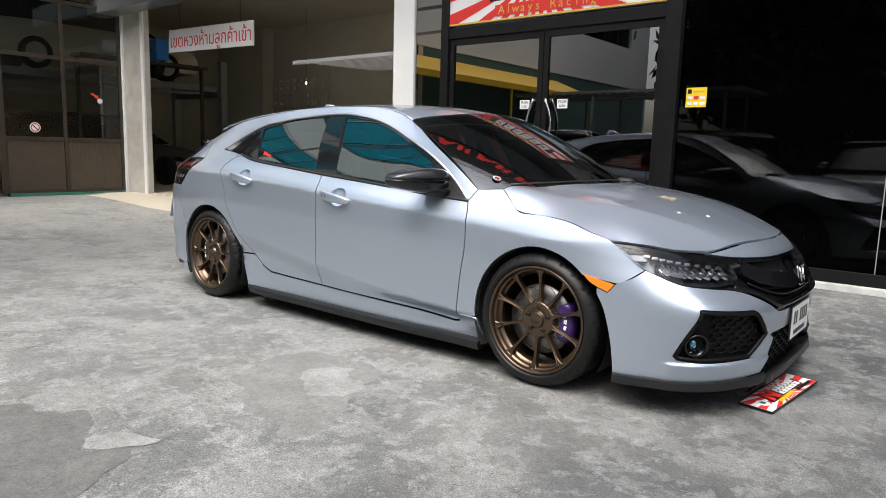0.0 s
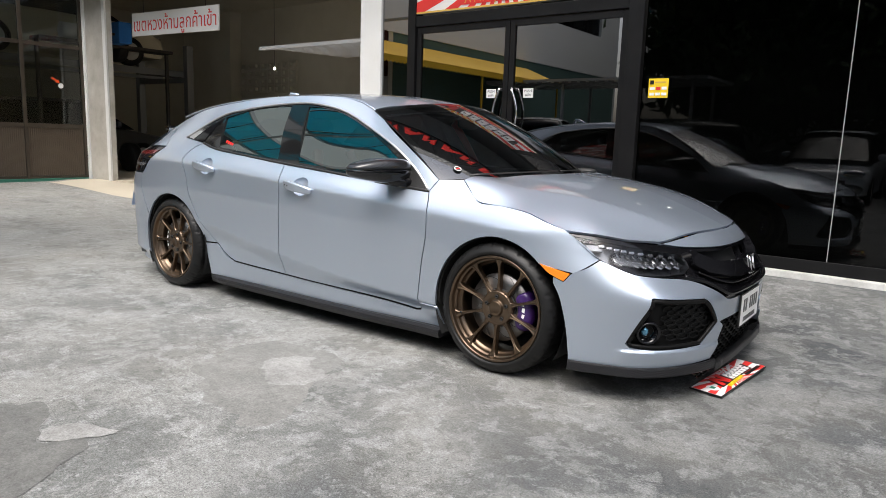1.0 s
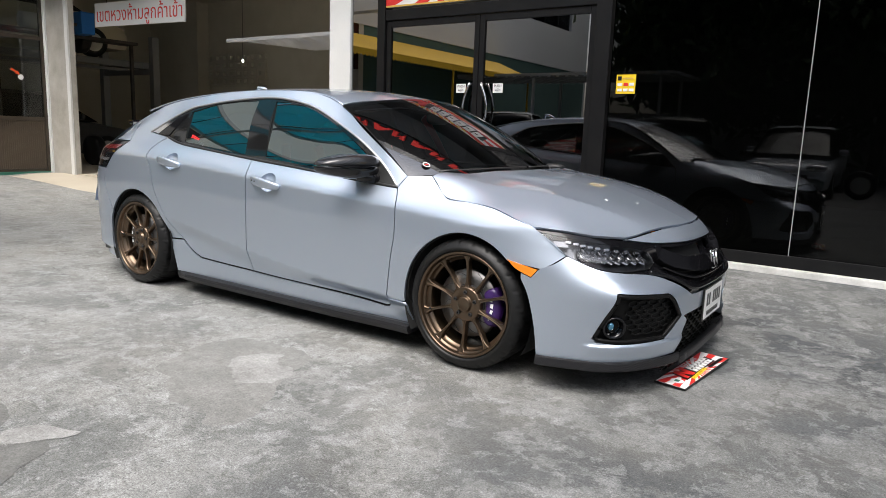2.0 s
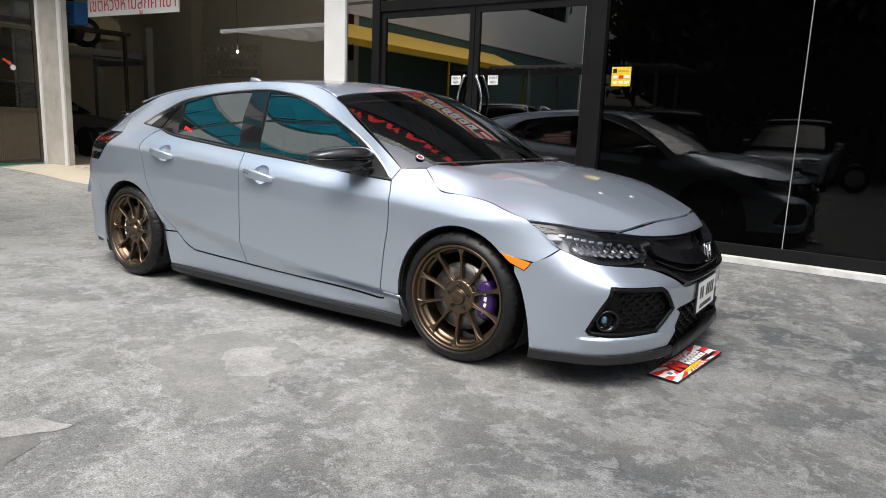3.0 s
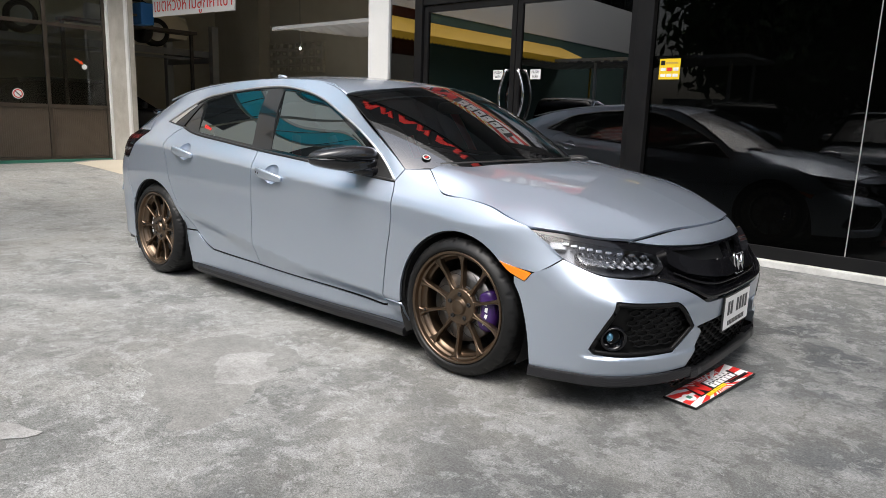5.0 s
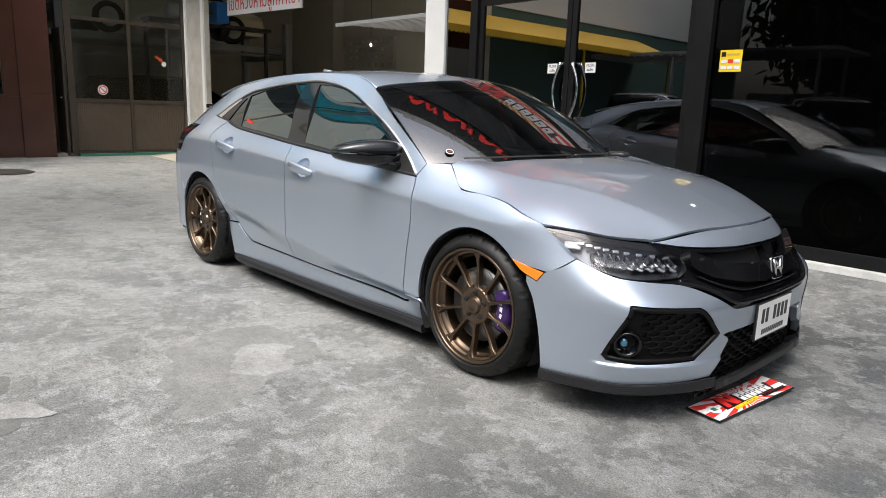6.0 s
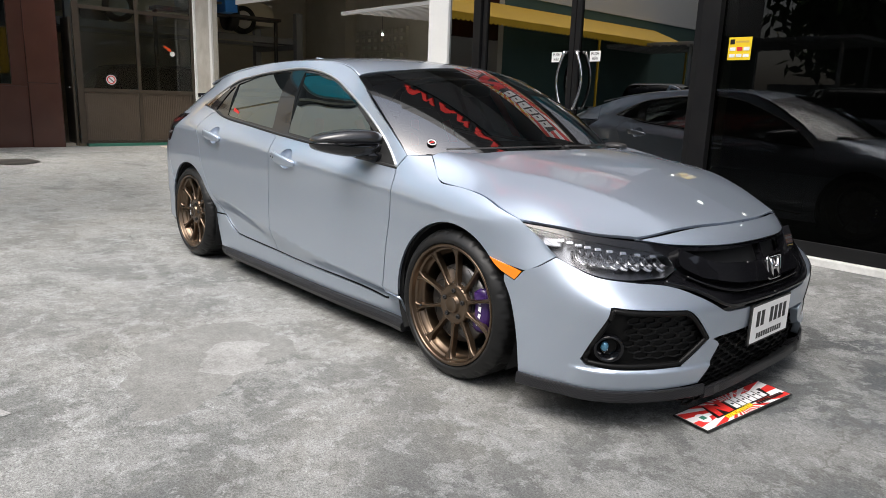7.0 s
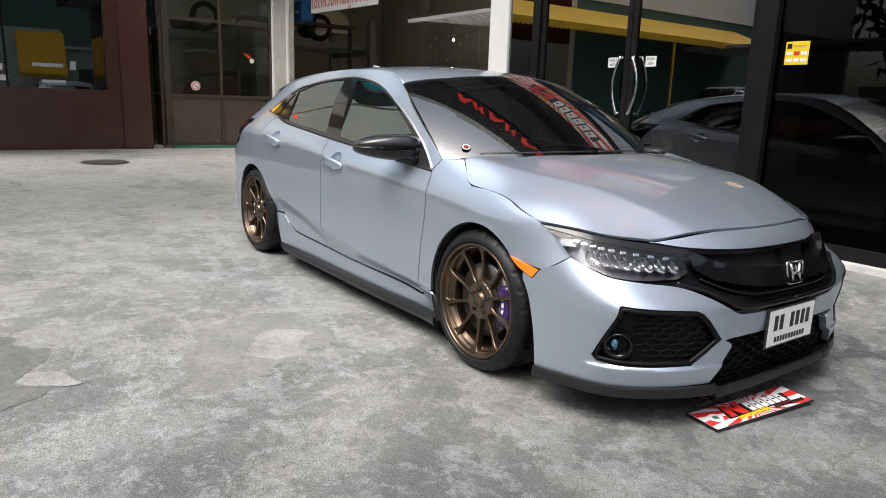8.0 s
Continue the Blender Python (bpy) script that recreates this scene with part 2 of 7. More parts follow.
M = dict(
    concrete=concrete_mat(),
    paint=paint_mat("silver_paint", (0.485, 0.553, 0.65)),
    gloss_black=mat("gloss_black", (0.005, 0.005, 0.006), 0.06, 0.0, 0.0, 0.42),
    satin_black=worn("satin_black", (0.012, 0.012, 0.012), (0.02, 0.02, 0.02), 9, 0.45),
    matt_black=worn("matt_black", (0.01, 0.01, 0.01), (0.016, 0.016, 0.016), 7, 0.8),
    rubber=worn("tyre_rubber", (0.006, 0.006, 0.006), (0.011, 0.011, 0.011), 12, 0.45, depth=0.0006, fine=220),
    bronze=mat("bronze_alloy", (0.12, 0.083, 0.054), 0.30, 0.9, 0.3),
    chrome=mat("chrome", (0.75, 0.75, 0.76), 0.08, 1.0),
    alloy=worn("bare_alloy", (0.5, 0.5, 0.51), (0.6, 0.6, 0.6), 8, 0.35, 0.9),
    steel=worn("disc_steel", (0.16, 0.155, 0.15), (0.22, 0.215, 0.21), 20, 0.4, 1.0),
    purple=mat("purple_caliper", (0.04, 0.011, 0.11), 0.35, 0.1, 0.4),
    amber=mat("amber_lens", (1.0, 0.24, 0.008), 0.15, 0.0, 0.6),
    red=mat("red_gloss", (0.72, 0.03, 0.03), 0.3),
    sign_red=mat("sign_red", (0.68, 0.035, 0.03), 0.35),
    sign_white=mat("sign_white", (0.80, 0.80, 0.79), 0.35),
    sign_gold=mat("sign_gold", (0.62, 0.40, 0.08), 0.4),
    sign_yellow=mat("sign_yellow", (0.85, 0.60, 0.02), 0.4),
    sign_black=mat("sign_black", (0.01, 0.01, 0.01), 0.35),
    kerb_paint=worn("worn_kerb_paint", (0.42, 0.42, 0.40), (0.70, 0.70, 0.68), 5, 0.6),
    clear_seal=worn("clear_seal", (0.26, 0.26, 0.26), (0.34, 0.34, 0.33), 8, 0.5),
    white=worn("white_paint", (0.74, 0.74, 0.72), (0.80, 0.80, 0.78), 2, 0.45),
    cream=worn("cream_render", (0.62, 0.58, 0.48), (0.70, 0.66, 0.56), 1.5, 0.7),
    beige_tile=worn("beige_slab", (0.50, 0.44, 0.34), (0.58, 0.52, 0.42), 1.2, 0.55),
    frame_black=worn("black_aluminium", (0.007, 0.007, 0.008), (0.011, 0.011, 0.011), 5, 0.42),
    frame_brown=worn("bronze_aluminium", (0.055, 0.042, 0.032), (0.075, 0.06, 0.045), 4, 0.4, 0.4),
    brown_panel=worn("brown_panel", (0.082, 0.060, 0.042), (0.105, 0.078, 0.055), 3, 0.5),
    brown_tile=worn("red_brown_tile", (0.060, 0.022, 0.016), (0.078, 0.031, 0.022), 2, 0.22),
    pillar_cream=worn("off_white_render", (0.36, 0.335, 0.28), (0.56, 0.54, 0.49), 2.5, 0.6),
    green=worn("green_paint", (0.03, 0.16, 0.11), (0.05, 0.2, 0.14), 6, 0.5),
    dark_wall=worn("dark_wall", (0.05, 0.053, 0.058), (0.07, 0.074, 0.08), 2, 0.7),
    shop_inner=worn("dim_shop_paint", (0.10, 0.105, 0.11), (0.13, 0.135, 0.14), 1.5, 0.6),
    yellow_cloth=worn("yellow_awning", (0.64, 0.38, 0.012), (0.72, 0.44, 0.02), 2, 0.7),
    green_wall=worn("green_wall", (0.07, 0.135, 0.12), (0.09, 0.16, 0.145), 1.5, 0.7),
    iron=worn("cast_iron", (0.05, 0.045, 0.04), (0.09, 0.08, 0.07), 8, 0.6, 0.5),
    car_glass=glass_mat("tinted_car_glass", (0.12, 0.14, 0.135), 3.0, sheen=(0.90, 1.0, 0.96)),
    screen_glass=glass_mat("screen_glass", (0.40, 0.46, 0.49), 3.1),
    lens=glass_mat("clear_lens", (0.88, 0.90, 0.92), 1.45),
    shop_glass=glass_mat("dark_shop_glass", (0.24, 0.25, 0.25), 1.38),
    wing_glass=glass_mat("workshop_glass", (0.66, 0.69, 0.68), 1.5),
    office_glass=glass_mat("office_glass", (0.13, 0.14, 0.14), 1.9),
    carbon=carbon_mat(),
    carbon_gloss=carbon_mat("lacquered_carbon", 1.0),
    mirror_black=mat("mirror_black", (0.008, 0.008, 0.009), 0.12, 0.0, 0.6, 0.4),
    fascia_black=mat("fascia_black", (0.012, 0.013, 0.015), 0.9, spec=0.04),
    letter_red=mat("letter_red", (0.62, 0.03, 0.025), 0.85, spec=0.08),
    tail_red=mat("smoked_red", (0.10, 0.012, 0.012), 0.12, coat=0.5),
    far_glass=glass_mat("far_car_glass", (0.06, 0.06, 0.06), 1.22),
    grille_black=mat("grille_black", (0.006, 0.006, 0.006), 0.4, spec=0.15),
    pillar_black=mat("pillar_black", (0.008, 0.008, 0.008), 0.07, 0.0, 0.35, 0.5),
    blue_sheet=sheet_mat(),
    door_glass=glass_mat("coated_door_glass", (0.12, 0.14, 0.13), 2.7),
    lamp_house=worn("lamp_housing", (0.16, 0.16, 0.17), (0.24, 0.24, 0.25), 20, 0.3, 0.9),
    patch=patch_mat("smooth_concrete", (0.10, 0.101, 0.096), (0.15, 0.15, 0.142)),
    patch_pale=patch_mat("skim_concrete", (0.165, 0.165, 0.156), (0.215, 0.214, 0.203)),
    patch_white=patch_mat("flaking_skim", (0.21, 0.209, 0.20), (0.29, 0.288, 0.278)),
    lamp_fin=mat("lamp_fin", (0.40, 0.40, 0.41), 0.22, 0.85),
    fog_blue=mat("blue_lens", (0.10, 0.28, 0.42), 0.06, 0.6, 1.0),
    canopy_grey=worn("canopy_soffit", (0.13, 0.145, 0.16), (0.16, 0.175, 0.19), 2, 0.6),
    tin=worn("grey_tin", (0.42, 0.43, 0.44), (0.5, 0.5, 0.5), 1.5, 0.45, 0.3),
    bark=worn("bark", (0.09, 0.07, 0.05), (0.13, 0.10, 0.07), 5, 0.9),
    leaf=worn("leaves", (0.035, 0.07, 0.022), (0.06, 0.11, 0.03), 1.5, 0.6),
    office_white=worn("white_render", (0.74, 0.75, 0.74), (0.80, 0.81, 0.80), 0.6, 0.7),
    car_silver=mat("far_silver", (0.66, 0.70, 0.74), 0.35, 0.1, 1.0),
    car_white=mat("far_white", (0.55, 0.56, 0.56), 0.35, 0.0, 1.0),
    car_grey=mat("far_grey", (0.28, 0.29, 0.30), 0.35, 0.5, 1.0),
    car_sand=mat("far_sand", (0.62, 0.56, 0.42), 0.4, 0.0, 1.0),
    car_dark=mat("far_dark", (0.05, 0.052, 0.056), 0.35, 0.3, 1.0),
    booth=worn("pale_green_booth", (0.50, 0.60, 0.55), (0.56, 0.66, 0.60), 2, 0.6),
    arrow_red=mat("arrow_red", (0.80, 0.09, 0.02), 0.4),
    lamp_glow=mat("lamp_glow", (0.8, 0.8, 0.78), 0.4),
    bulb_glow=mat("bulb_glow", (0.8, 0.8, 0.78), 0.4),
    plastic_blue=mat("blue_plastic", (0.02, 0.14, 0.42), 0.4),
)
bsdf(M["rubber"], "Specular IOR Level").default_value = 0.3
bsdf(M["lamp_glow"], "Emission Color").default_value = (1.0, 0.95, 0.86, 1)
bsdf(M["lamp_glow"], "Emission Strength").default_value = 110.0
bsdf(M["bulb_glow"], "Emission Color").default_value = (1.0, 0.95, 0.86, 1)
bsdf(M["bulb_glow"], "Emission Strength").default_value = 50.0
bsdf(M["frame_black"], "Specular IOR Level").default_value = 0.2

# ---- mesh helpers ----
def mesh_of(name, verts, faces, material=None, smooth=True, normals=None):
    me = bpy.data.meshes.new(name)
    me.from_pydata([tuple(map(float, v)) for v in verts], [], [tuple(map(int, f)) for f in faces])
    me.validate()
    me.polygons.foreach_set("use_smooth", [smooth] * len(me.polygons))
    if normals is not None and len(normals) == len(me.vertices):
        me.normals_split_custom_set_from_vertices([tuple(map(float, n)) for n in normals])
    if material:
        me.materials.append(material)
    return me


def part(name, data, material, parent, label=""):
    """Links a bmesh or a mesh as one object under parent."""
    if isinstance(data, bmesh.types.BMesh):
        me = bpy.data.meshes.new(name)
        data.to_mesh(me)
        data.free()
        if material:
            me.materials.append(material)
        data = me
    elif material and not data.materials:
        data.materials.append(material)
    ob = new(name, data)
    if parent is not None:
        ob.parent = parent
        ob.matrix_parent_inverse = base_of(parent).inverted()
    if label:
        ob["label"] = label
    return ob


def base_of(ob):
    m = ob.matrix_basis.copy()
    while ob.parent:
        m = ob.parent.matrix_basis @ ob.matrix_parent_inverse @ m
        ob = ob.parent
    return m


def thing(name, at=(0, 0, 0), label="", category="", group="", kind="", turn=0.0):
    e = new(name)
    e.empty_display_size = 0.1
    e.matrix_basis = pose(*at, 0, 0, turn)
    return tagged(e, label, category, group, kind)


def box(bm, lo, hi, m=None, bevel=0.0):
    vs = [bm.verts.new((x, y, z)) for x in (lo[0], hi[0]) for y in (lo[1], hi[1]) for z in (lo[2], hi[2])]
    fs = [(0, 1, 3, 2), (4, 6, 7, 5), (0, 4, 5, 1), (2, 3, 7, 6), (0, 2, 6, 4), (1, 5, 7, 3)]
    made = [bm.faces.new([vs[i] for i in f]) for f in fs]
    if m is not None:
        bmesh.ops.transform(bm, matrix=m, verts=vs)
    if bevel:
        es = list({e for f in made for e in f.edges})
        bmesh.ops.bevel(bm, geom=es, offset=bevel, segments=2, affect="EDGES", profile=0.6)
    return bm


def boxes(*items, bevel=0.0):
    bm = bmesh.new()
    for lo, hi in items:
        box(bm, lo, hi, None, bevel)
    return bm


def lathe(profile, segments=64, axis="Y", closed=False):
    """Verts and faces of a turned form; profile: (along, radius)."""
    v, f = [], []
    n = len(profile)
    for i in range(segments):
        a = 2 * math.pi * i / segments
        for along, r in profile:
            c, s = r * math.cos(a), r * math.sin(a)
            v.append({"Y": (c, along, s), "Z": (c, s, along), "X": (along, c, s)}[axis])
    for i in range(segments):
        j = (i + 1) % segments
        for k in range(n if closed else n - 1):
            l = (k + 1) % n
            f.append((i * n + k, i * n + l, j * n + l, j * n + k))
    return v, f


def tube(path, radius, sides=8, closed=False):
    """Verts and faces of a round bar along a path."""
    p = [Vector(q) for q in path]
    v, f = [], []
    n = len(p)
    for i, q in enumerate(p):
        a = p[(i - 1) % n] if (closed or i) else q
        b = p[(i + 1) % n] if (closed or i < n - 1) else q
        d = (b - a).normalized()
        up = Vector((0, 0, 1)) if abs(d.z) < 0.9 else Vector((1, 0, 0))
        s = d.cross(up).normalized()
        w = s.cross(d)
        r = radius[i] if isinstance(radius, (list, tuple)) else radius
        for k in range(sides):
            t = 2 * math.pi * k / sides
            v.append(q + r * (math.cos(t) * s + math.sin(t) * w))
    for i in range(n if closed else n - 1):
        j = (i + 1) % n
        for k in range(sides):
            l = (k + 1) % sides
            f.append((i * sides + k, i * sides + l, j * sides + l, j * sides + k))
    if not closed:
        f.append(tuple(range(sides))[::-1])
        f.append(tuple((n - 1) * sides + k for k in range(sides)))
    return v, f


def smooth_line(pts, step=0.02):
    """Points along a Catmull-Rom line through pts (2D or 3D), without the last one."""
    p = np.array(pts, float)
    if len(p) == 2:
        n = max(1, int(np.linalg.norm(p[1] - p[0]) / step))
        return [tuple(p[0] + (p[1] - p[0]) * i / n) for i in range(n)]
    q = np.vstack([2 * p[0] - p[1], p, 2 * p[-1] - p[-2]])
    out = []
    for i in range(1, len(q) - 2):
        a, b, c, d = q[i - 1:i + 3]
        n = max(1, int(np.linalg.norm(c - b) / step))
        for k in range(n):
            t = k / n
            out.append(tuple(0.5 * (2 * b + (c - a) * t + (2 * a - 5 * b + 4 * c - d) * t * t + (3 * b - a - 3 * c + d) * t ** 3)))
    return out


def ring(*runs, step=0.02):
    """A closed outline of smooth runs; the next run starts where the last ends."""
    out = []
    for r in runs:
        out += smooth_line(r, step)
    return out


def inside(poly, pts):
    px, py = np.array(poly).T
    x, y = np.array(pts).T
    c = np.zeros(len(x), bool)
    j = len(px) - 1
    for i in range(len(px)):
        hit = ((py[i] > y) != (py[j] > y)) & (x < (px[j] - px[i]) * (y - py[i]) / (py[j] - py[i] + 1e-12) + px[i])
        c ^= hit
        j = i
    return c


def near(poly, pts):
    a = np.array(poly)
    b = np.roll(a, -1, 0)
    pts = np.array(pts)
    best = np.full(len(pts), 1e9)
    for p, q in zip(a, b):
        d = q - p
        t = np.clip(((pts - p) @ d) / (d @ d + 1e-12), 0, 1)
        best = np.minimum(best, np.linalg.norm(pts - p - t[:, None] * d, axis=1))
    return best


def inset(poly, gap):
    p = np.array(poly)
    area = 0.5 * np.sum(p[:, 0] * np.roll(p[:, 1], -1) - np.roll(p[:, 0], -1) * p[:, 1])
    d = np.roll(p, -1, 0) - np.roll(p, 1, 0)
    n = np.stack([-d[:, 1], d[:, 0]], 1) / (np.linalg.norm(d, axis=1)[:, None] + 1e-12)
    return [tuple(q) for q in p + n * gap * (1 if area > 0 else -1)]


def patch(surface, outline, holes=(), step=0.025, gap=0.0, lip=0.012, raise_by=0.0, scale=(1, 1), out=None):
    """A panel cut from a smooth surface: verts, faces, normals. outline and holes lie in the surface's own two coordinates
    times scale; out: a direction on the outer side."""
    from mathutils.geometry import delaunay_2d_cdt
    sc = np.array(scale)
    poly = [tuple(np.array(p) * sc) for p in outline]
    hs = [[tuple(np.array(p) * sc) for p in h] for h in holes]
    if gap:
        poly = inset(poly, gap)
        hs = [inset(h, -gap) for h in hs]
    loops = [poly] + hs
    pts, edges, spans = [], [], []
    for l in loops:
        s = len(pts)
        pts += l
        edges += [(s + i, s + (i + 1) % len(l)) for i in range(len(l))]
        spans.append((s, len(l)))
    a = np.array(poly)
    lo, hi = a.min(0), a.max(0)
    gx, gy = np.meshgrid(np.arange(lo[0], hi[0], step), np.arange(lo[1], hi[1], step))
    g = np.stack([gx.ravel(), gy.ravel()], 1)
    keep = inside(poly, g) & (near(poly, g) > step * 0.45)
    for h in hs:
        keep &= ~inside(h, g) & (near(h, g) > step * 0.45)
    g = g[keep]
    every = [Vector((float(p[0]), float(p[1]))) for p in pts] + [Vector((float(p[0]), float(p[1]))) for p in g]
    v2, _, tris, orig, _, _ = delaunay_2d_cdt(every, edges, [], 0, 1e-6)
    v2 = np.array([tuple(v) for v in v2])
    tris = np.array([t for t in tris if len(t) == 3])
    mid = v2[tris].mean(1)
    ok = inside(poly, mid)
    for h in hs:
        ok &= ~inside(h, mid)
    tris = tris[ok]
    uv = v2 / sc
    e = 0.002 / sc
    p = surface(uv[:, 0], uv[:, 1])
    du = surface(uv[:, 0] + e[0], uv[:, 1]) - surface(uv[:, 0] - e[0], uv[:, 1])
    dv = surface(uv[:, 0], uv[:, 1] + e[1]) - surface(uv[:, 0], uv[:, 1] - e[1])
    n = np.cross(du, dv)
    n /= np.linalg.norm(n, axis=1)[:, None] + 1e-12
    if out is not None and (n @ np.array(out)).sum() < 0:
        n = -n
    p = p + n * raise_by
    face_n = np.cross(p[tris[:, 1]] - p[tris[:, 0]], p[tris[:, 2]] - p[tris[:, 0]])
    flip = (face_n * n[tris[:, 0]]).sum(1) < 0
    tris[flip] = tris[flip][:, ::-1]
    verts, faces, norms = list(p), [tuple(t) for t in tris], list(n)
    if lip:
        back = {}
        for i, src in enumerate(orig):
            for o in src:
                back[o] = i
        for s, cnt in spans:
            base = len(verts)
            ids = [back[s + i] for i in range(cnt)]
            for i in ids:
                verts += [p[i], p[i] - n[i] * lip]
                norms += [(0, 0, 0), (0, 0, 0)]
            for i in range(cnt):
                j = (i + 1) % cnt
                faces.append((base + 2 * i, base + 2 * i + 1, base + 2 * j + 1, base + 2 * j))
    return np.array(verts), faces, np.array(norms, float)


def mirrored(verts, faces, norms):
    f = np.array([1, -1, 1])
    return np.array(verts) * f, [tuple(q[::-1]) for q in faces], (np.array(norms) * f if norms is not None else None)


def words(text, size, material, parent, m, name="lettering", depth=0.001, spread=1.0):
    """Writing in the built-in font, centred, as one mesh."""
    c = bpy.data.curves.new("text", "FONT")
    c.body, c.size, c.extrude, c.align_x, c.align_y, c.resolution_u = text, size, depth, "CENTER", "CENTER", 3
    c.space_character = spread
    tmp = new("tmp_text", c)
    me = bpy.data.meshes.new_from_object(tmp.evaluated_get(bpy.context.evaluated_depsgraph_get()))
    bpy.data.objects.remove(tmp)
    me.transform(m)
    me.materials.clear()
    return part(name, me, material, parent)


def flat(name, outline, thick, material, parent, m, label=""):
    """A flat plate of the given outline (x, y), thick along its own z, placed by m."""
    bm = bmesh.new()
    vs = [bm.verts.new((x, y, 0)) for x, y in outline]
    f = bm.faces.new(vs)
    f.normal_update()
    if f.normal.z < 0:
        f.normal_flip()
    r = bmesh.ops.extrude_face_region(bm, geom=[f])
    bmesh.ops.translate(bm, vec=(0, 0, thick), verts=[g for g in r["geom"] if isinstance(g, bmesh.types.BMVert)])
    bmesh.ops.recalc_face_normals(bm, faces=bm.faces)
    bmesh.ops.transform(bm, matrix=m, verts=bm.verts)
    return part(name, bm, material, parent, label)
# ---- smooth surfaces of the car body (x forward from the front axle, y half width, z up) ----
def basis(knots, q):
    """Weights of a natural cubic spline through values at knots, for the places q."""
    k = np.asarray(knots, float)
    n = len(k)
    h = np.diff(k)
    a, r = np.eye(n), np.zeros((n, n))
    for i in range(1, n - 1):
        a[i, i - 1:i + 2] = h[i - 1] / 6, (h[i - 1] + h[i]) / 3, h[i] / 6
        r[i, i - 1:i + 2] = 1 / h[i - 1], -1 / h[i - 1] - 1 / h[i], 1 / h[i]
    m = np.linalg.solve(a, r)
    q = np.atleast_1d(np.asarray(q, float))
    i = np.clip(np.searchsorted(k, q) - 1, 0, n - 2)
    lo, hi = k[i], k[i + 1]
    t = (q - lo) / (hi - lo)
    d = hi - lo
    w = np.zeros((len(q), n))
    rows = np.arange(len(q))
    w[rows, i] += 1 - t
    w[rows, i + 1] += t
    tc = np.clip(t, -0.4, 1.4)
    c0 = ((1 - tc) ** 3 - (1 - tc)) * d * d / 6
    c1 = (tc ** 3 - tc) * d * d / 6
    return w + c0[:, None] * m[i] + c1[:, None] * m[i + 1]


# body side: stations along the car, and for each the heights and half widths of eight feature lines
SIDE_X = (-3.62, -3.3, -3.0, -2.7, -2.3, -1.9, -1.5, -1.0, -0.5, -0.2, 0.1, 0.4, 0.62)
SIDE_W = (0.62, 0.82, 0.88, 0.898, 0.892, 0.888, 0.888, 0.885, 0.872, 0.884, 0.903, 0.882, 0.80)
SIDE_CREASE = ((0.88, 0.58), (0.90, 0.775), (0.90, 0.86), (0.895, 0.881), (0.878, 0.883), (0.850, 0.880), (0.822, 0.880),
               (0.787, 0.877), (0.748, 0.862), (0.726, 0.868), (0.708, 0.888), (0.69, 0.842), (0.62, 0.735))
SIDE_BELT = ((0.92, 0.54), (0.955, 0.71), (0.985, 0.78), (1.00, 0.80), (0.975, 0.812), (0.950, 0.812), (0.918, 0.812),
             (0.884, 0.811), (0.845, 0.808), (0.806, 0.817), (0.775, 0.845), (0.722, 0.828), (0.67, 0.69))
SIDE_RAIL = ((0.945, 0.48), (0.99, 0.64), (1.05, 0.715), (1.10, 0.73), (1.13, 0.735), (1.14, 0.728), (1.13, 0.731),
             (1.09, 0.735), (0.95, 0.768), (0.90, 0.72), (0.85, 0.72), (0.77, 0.72), (0.70, 0.65))
SIDE_TOP = ((0.97, 0.42), (1.07, 0.55), (1.165, 0.58), (1.250, 0.597), (1.305, 0.60), (1.335, 0.60), (1.338, 0.60),
            (1.287, 0.625), (1.06, 0.725), (0.94, 0.60), (0.88, 0.60), (0.79, 0.60), (0.71, 0.55))
SIDE_TUCK = (0.45, 0.45, 0.48, 0.52, 0.495, 0.435, 0.375, 0.32, 0.285, 0.28, 0.28, 0.28, 0.28)   # lower edge line of the doors' scallop


def side_lines():
    zs, ys = [], []
    for i in range(len(SIDE_X)):
        w, zt = SIDE_W[i], SIDE_TUCK[i]
        (zc, yc), (zb, yb), (zr, yr), (zu, yu) = SIDE_CREASE[i], SIDE_BELT[i], SIDE_RAIL[i], SIDE_TOP[i]
        deep = 0.058 if -2.4 < SIDE_X[i] < -0.4 else 0.012
        slope = (yc - yb) / max(zb - zc, 0.02)
        zm = 0.232 + (zt - 0.004 - 0.232) * (0.12 if SIDE_X[i] > -1.6 else 0.55)
        zs.append((0.10, 0.165, 0.222, zm, zt - 0.004, zt + 0.004, 0.5 * (zt + zc), zc - 0.05, zc - 0.012, zc + 0.012, zb, zr, zu))
        ys.append((w - 0.066, w - 0.061, w - deep, w - deep * (0.90 if SIDE_X[i] > -1.6 else 0.80), w - deep * 0.08, w - 0.002, w, 0.75 * yc + 0.25 * w, yc, yc - slope * 0.014, yb, yr, yu))
    return np.array(zs), np.array(ys)


SIDE_Z, SIDE_Y = side_lines()


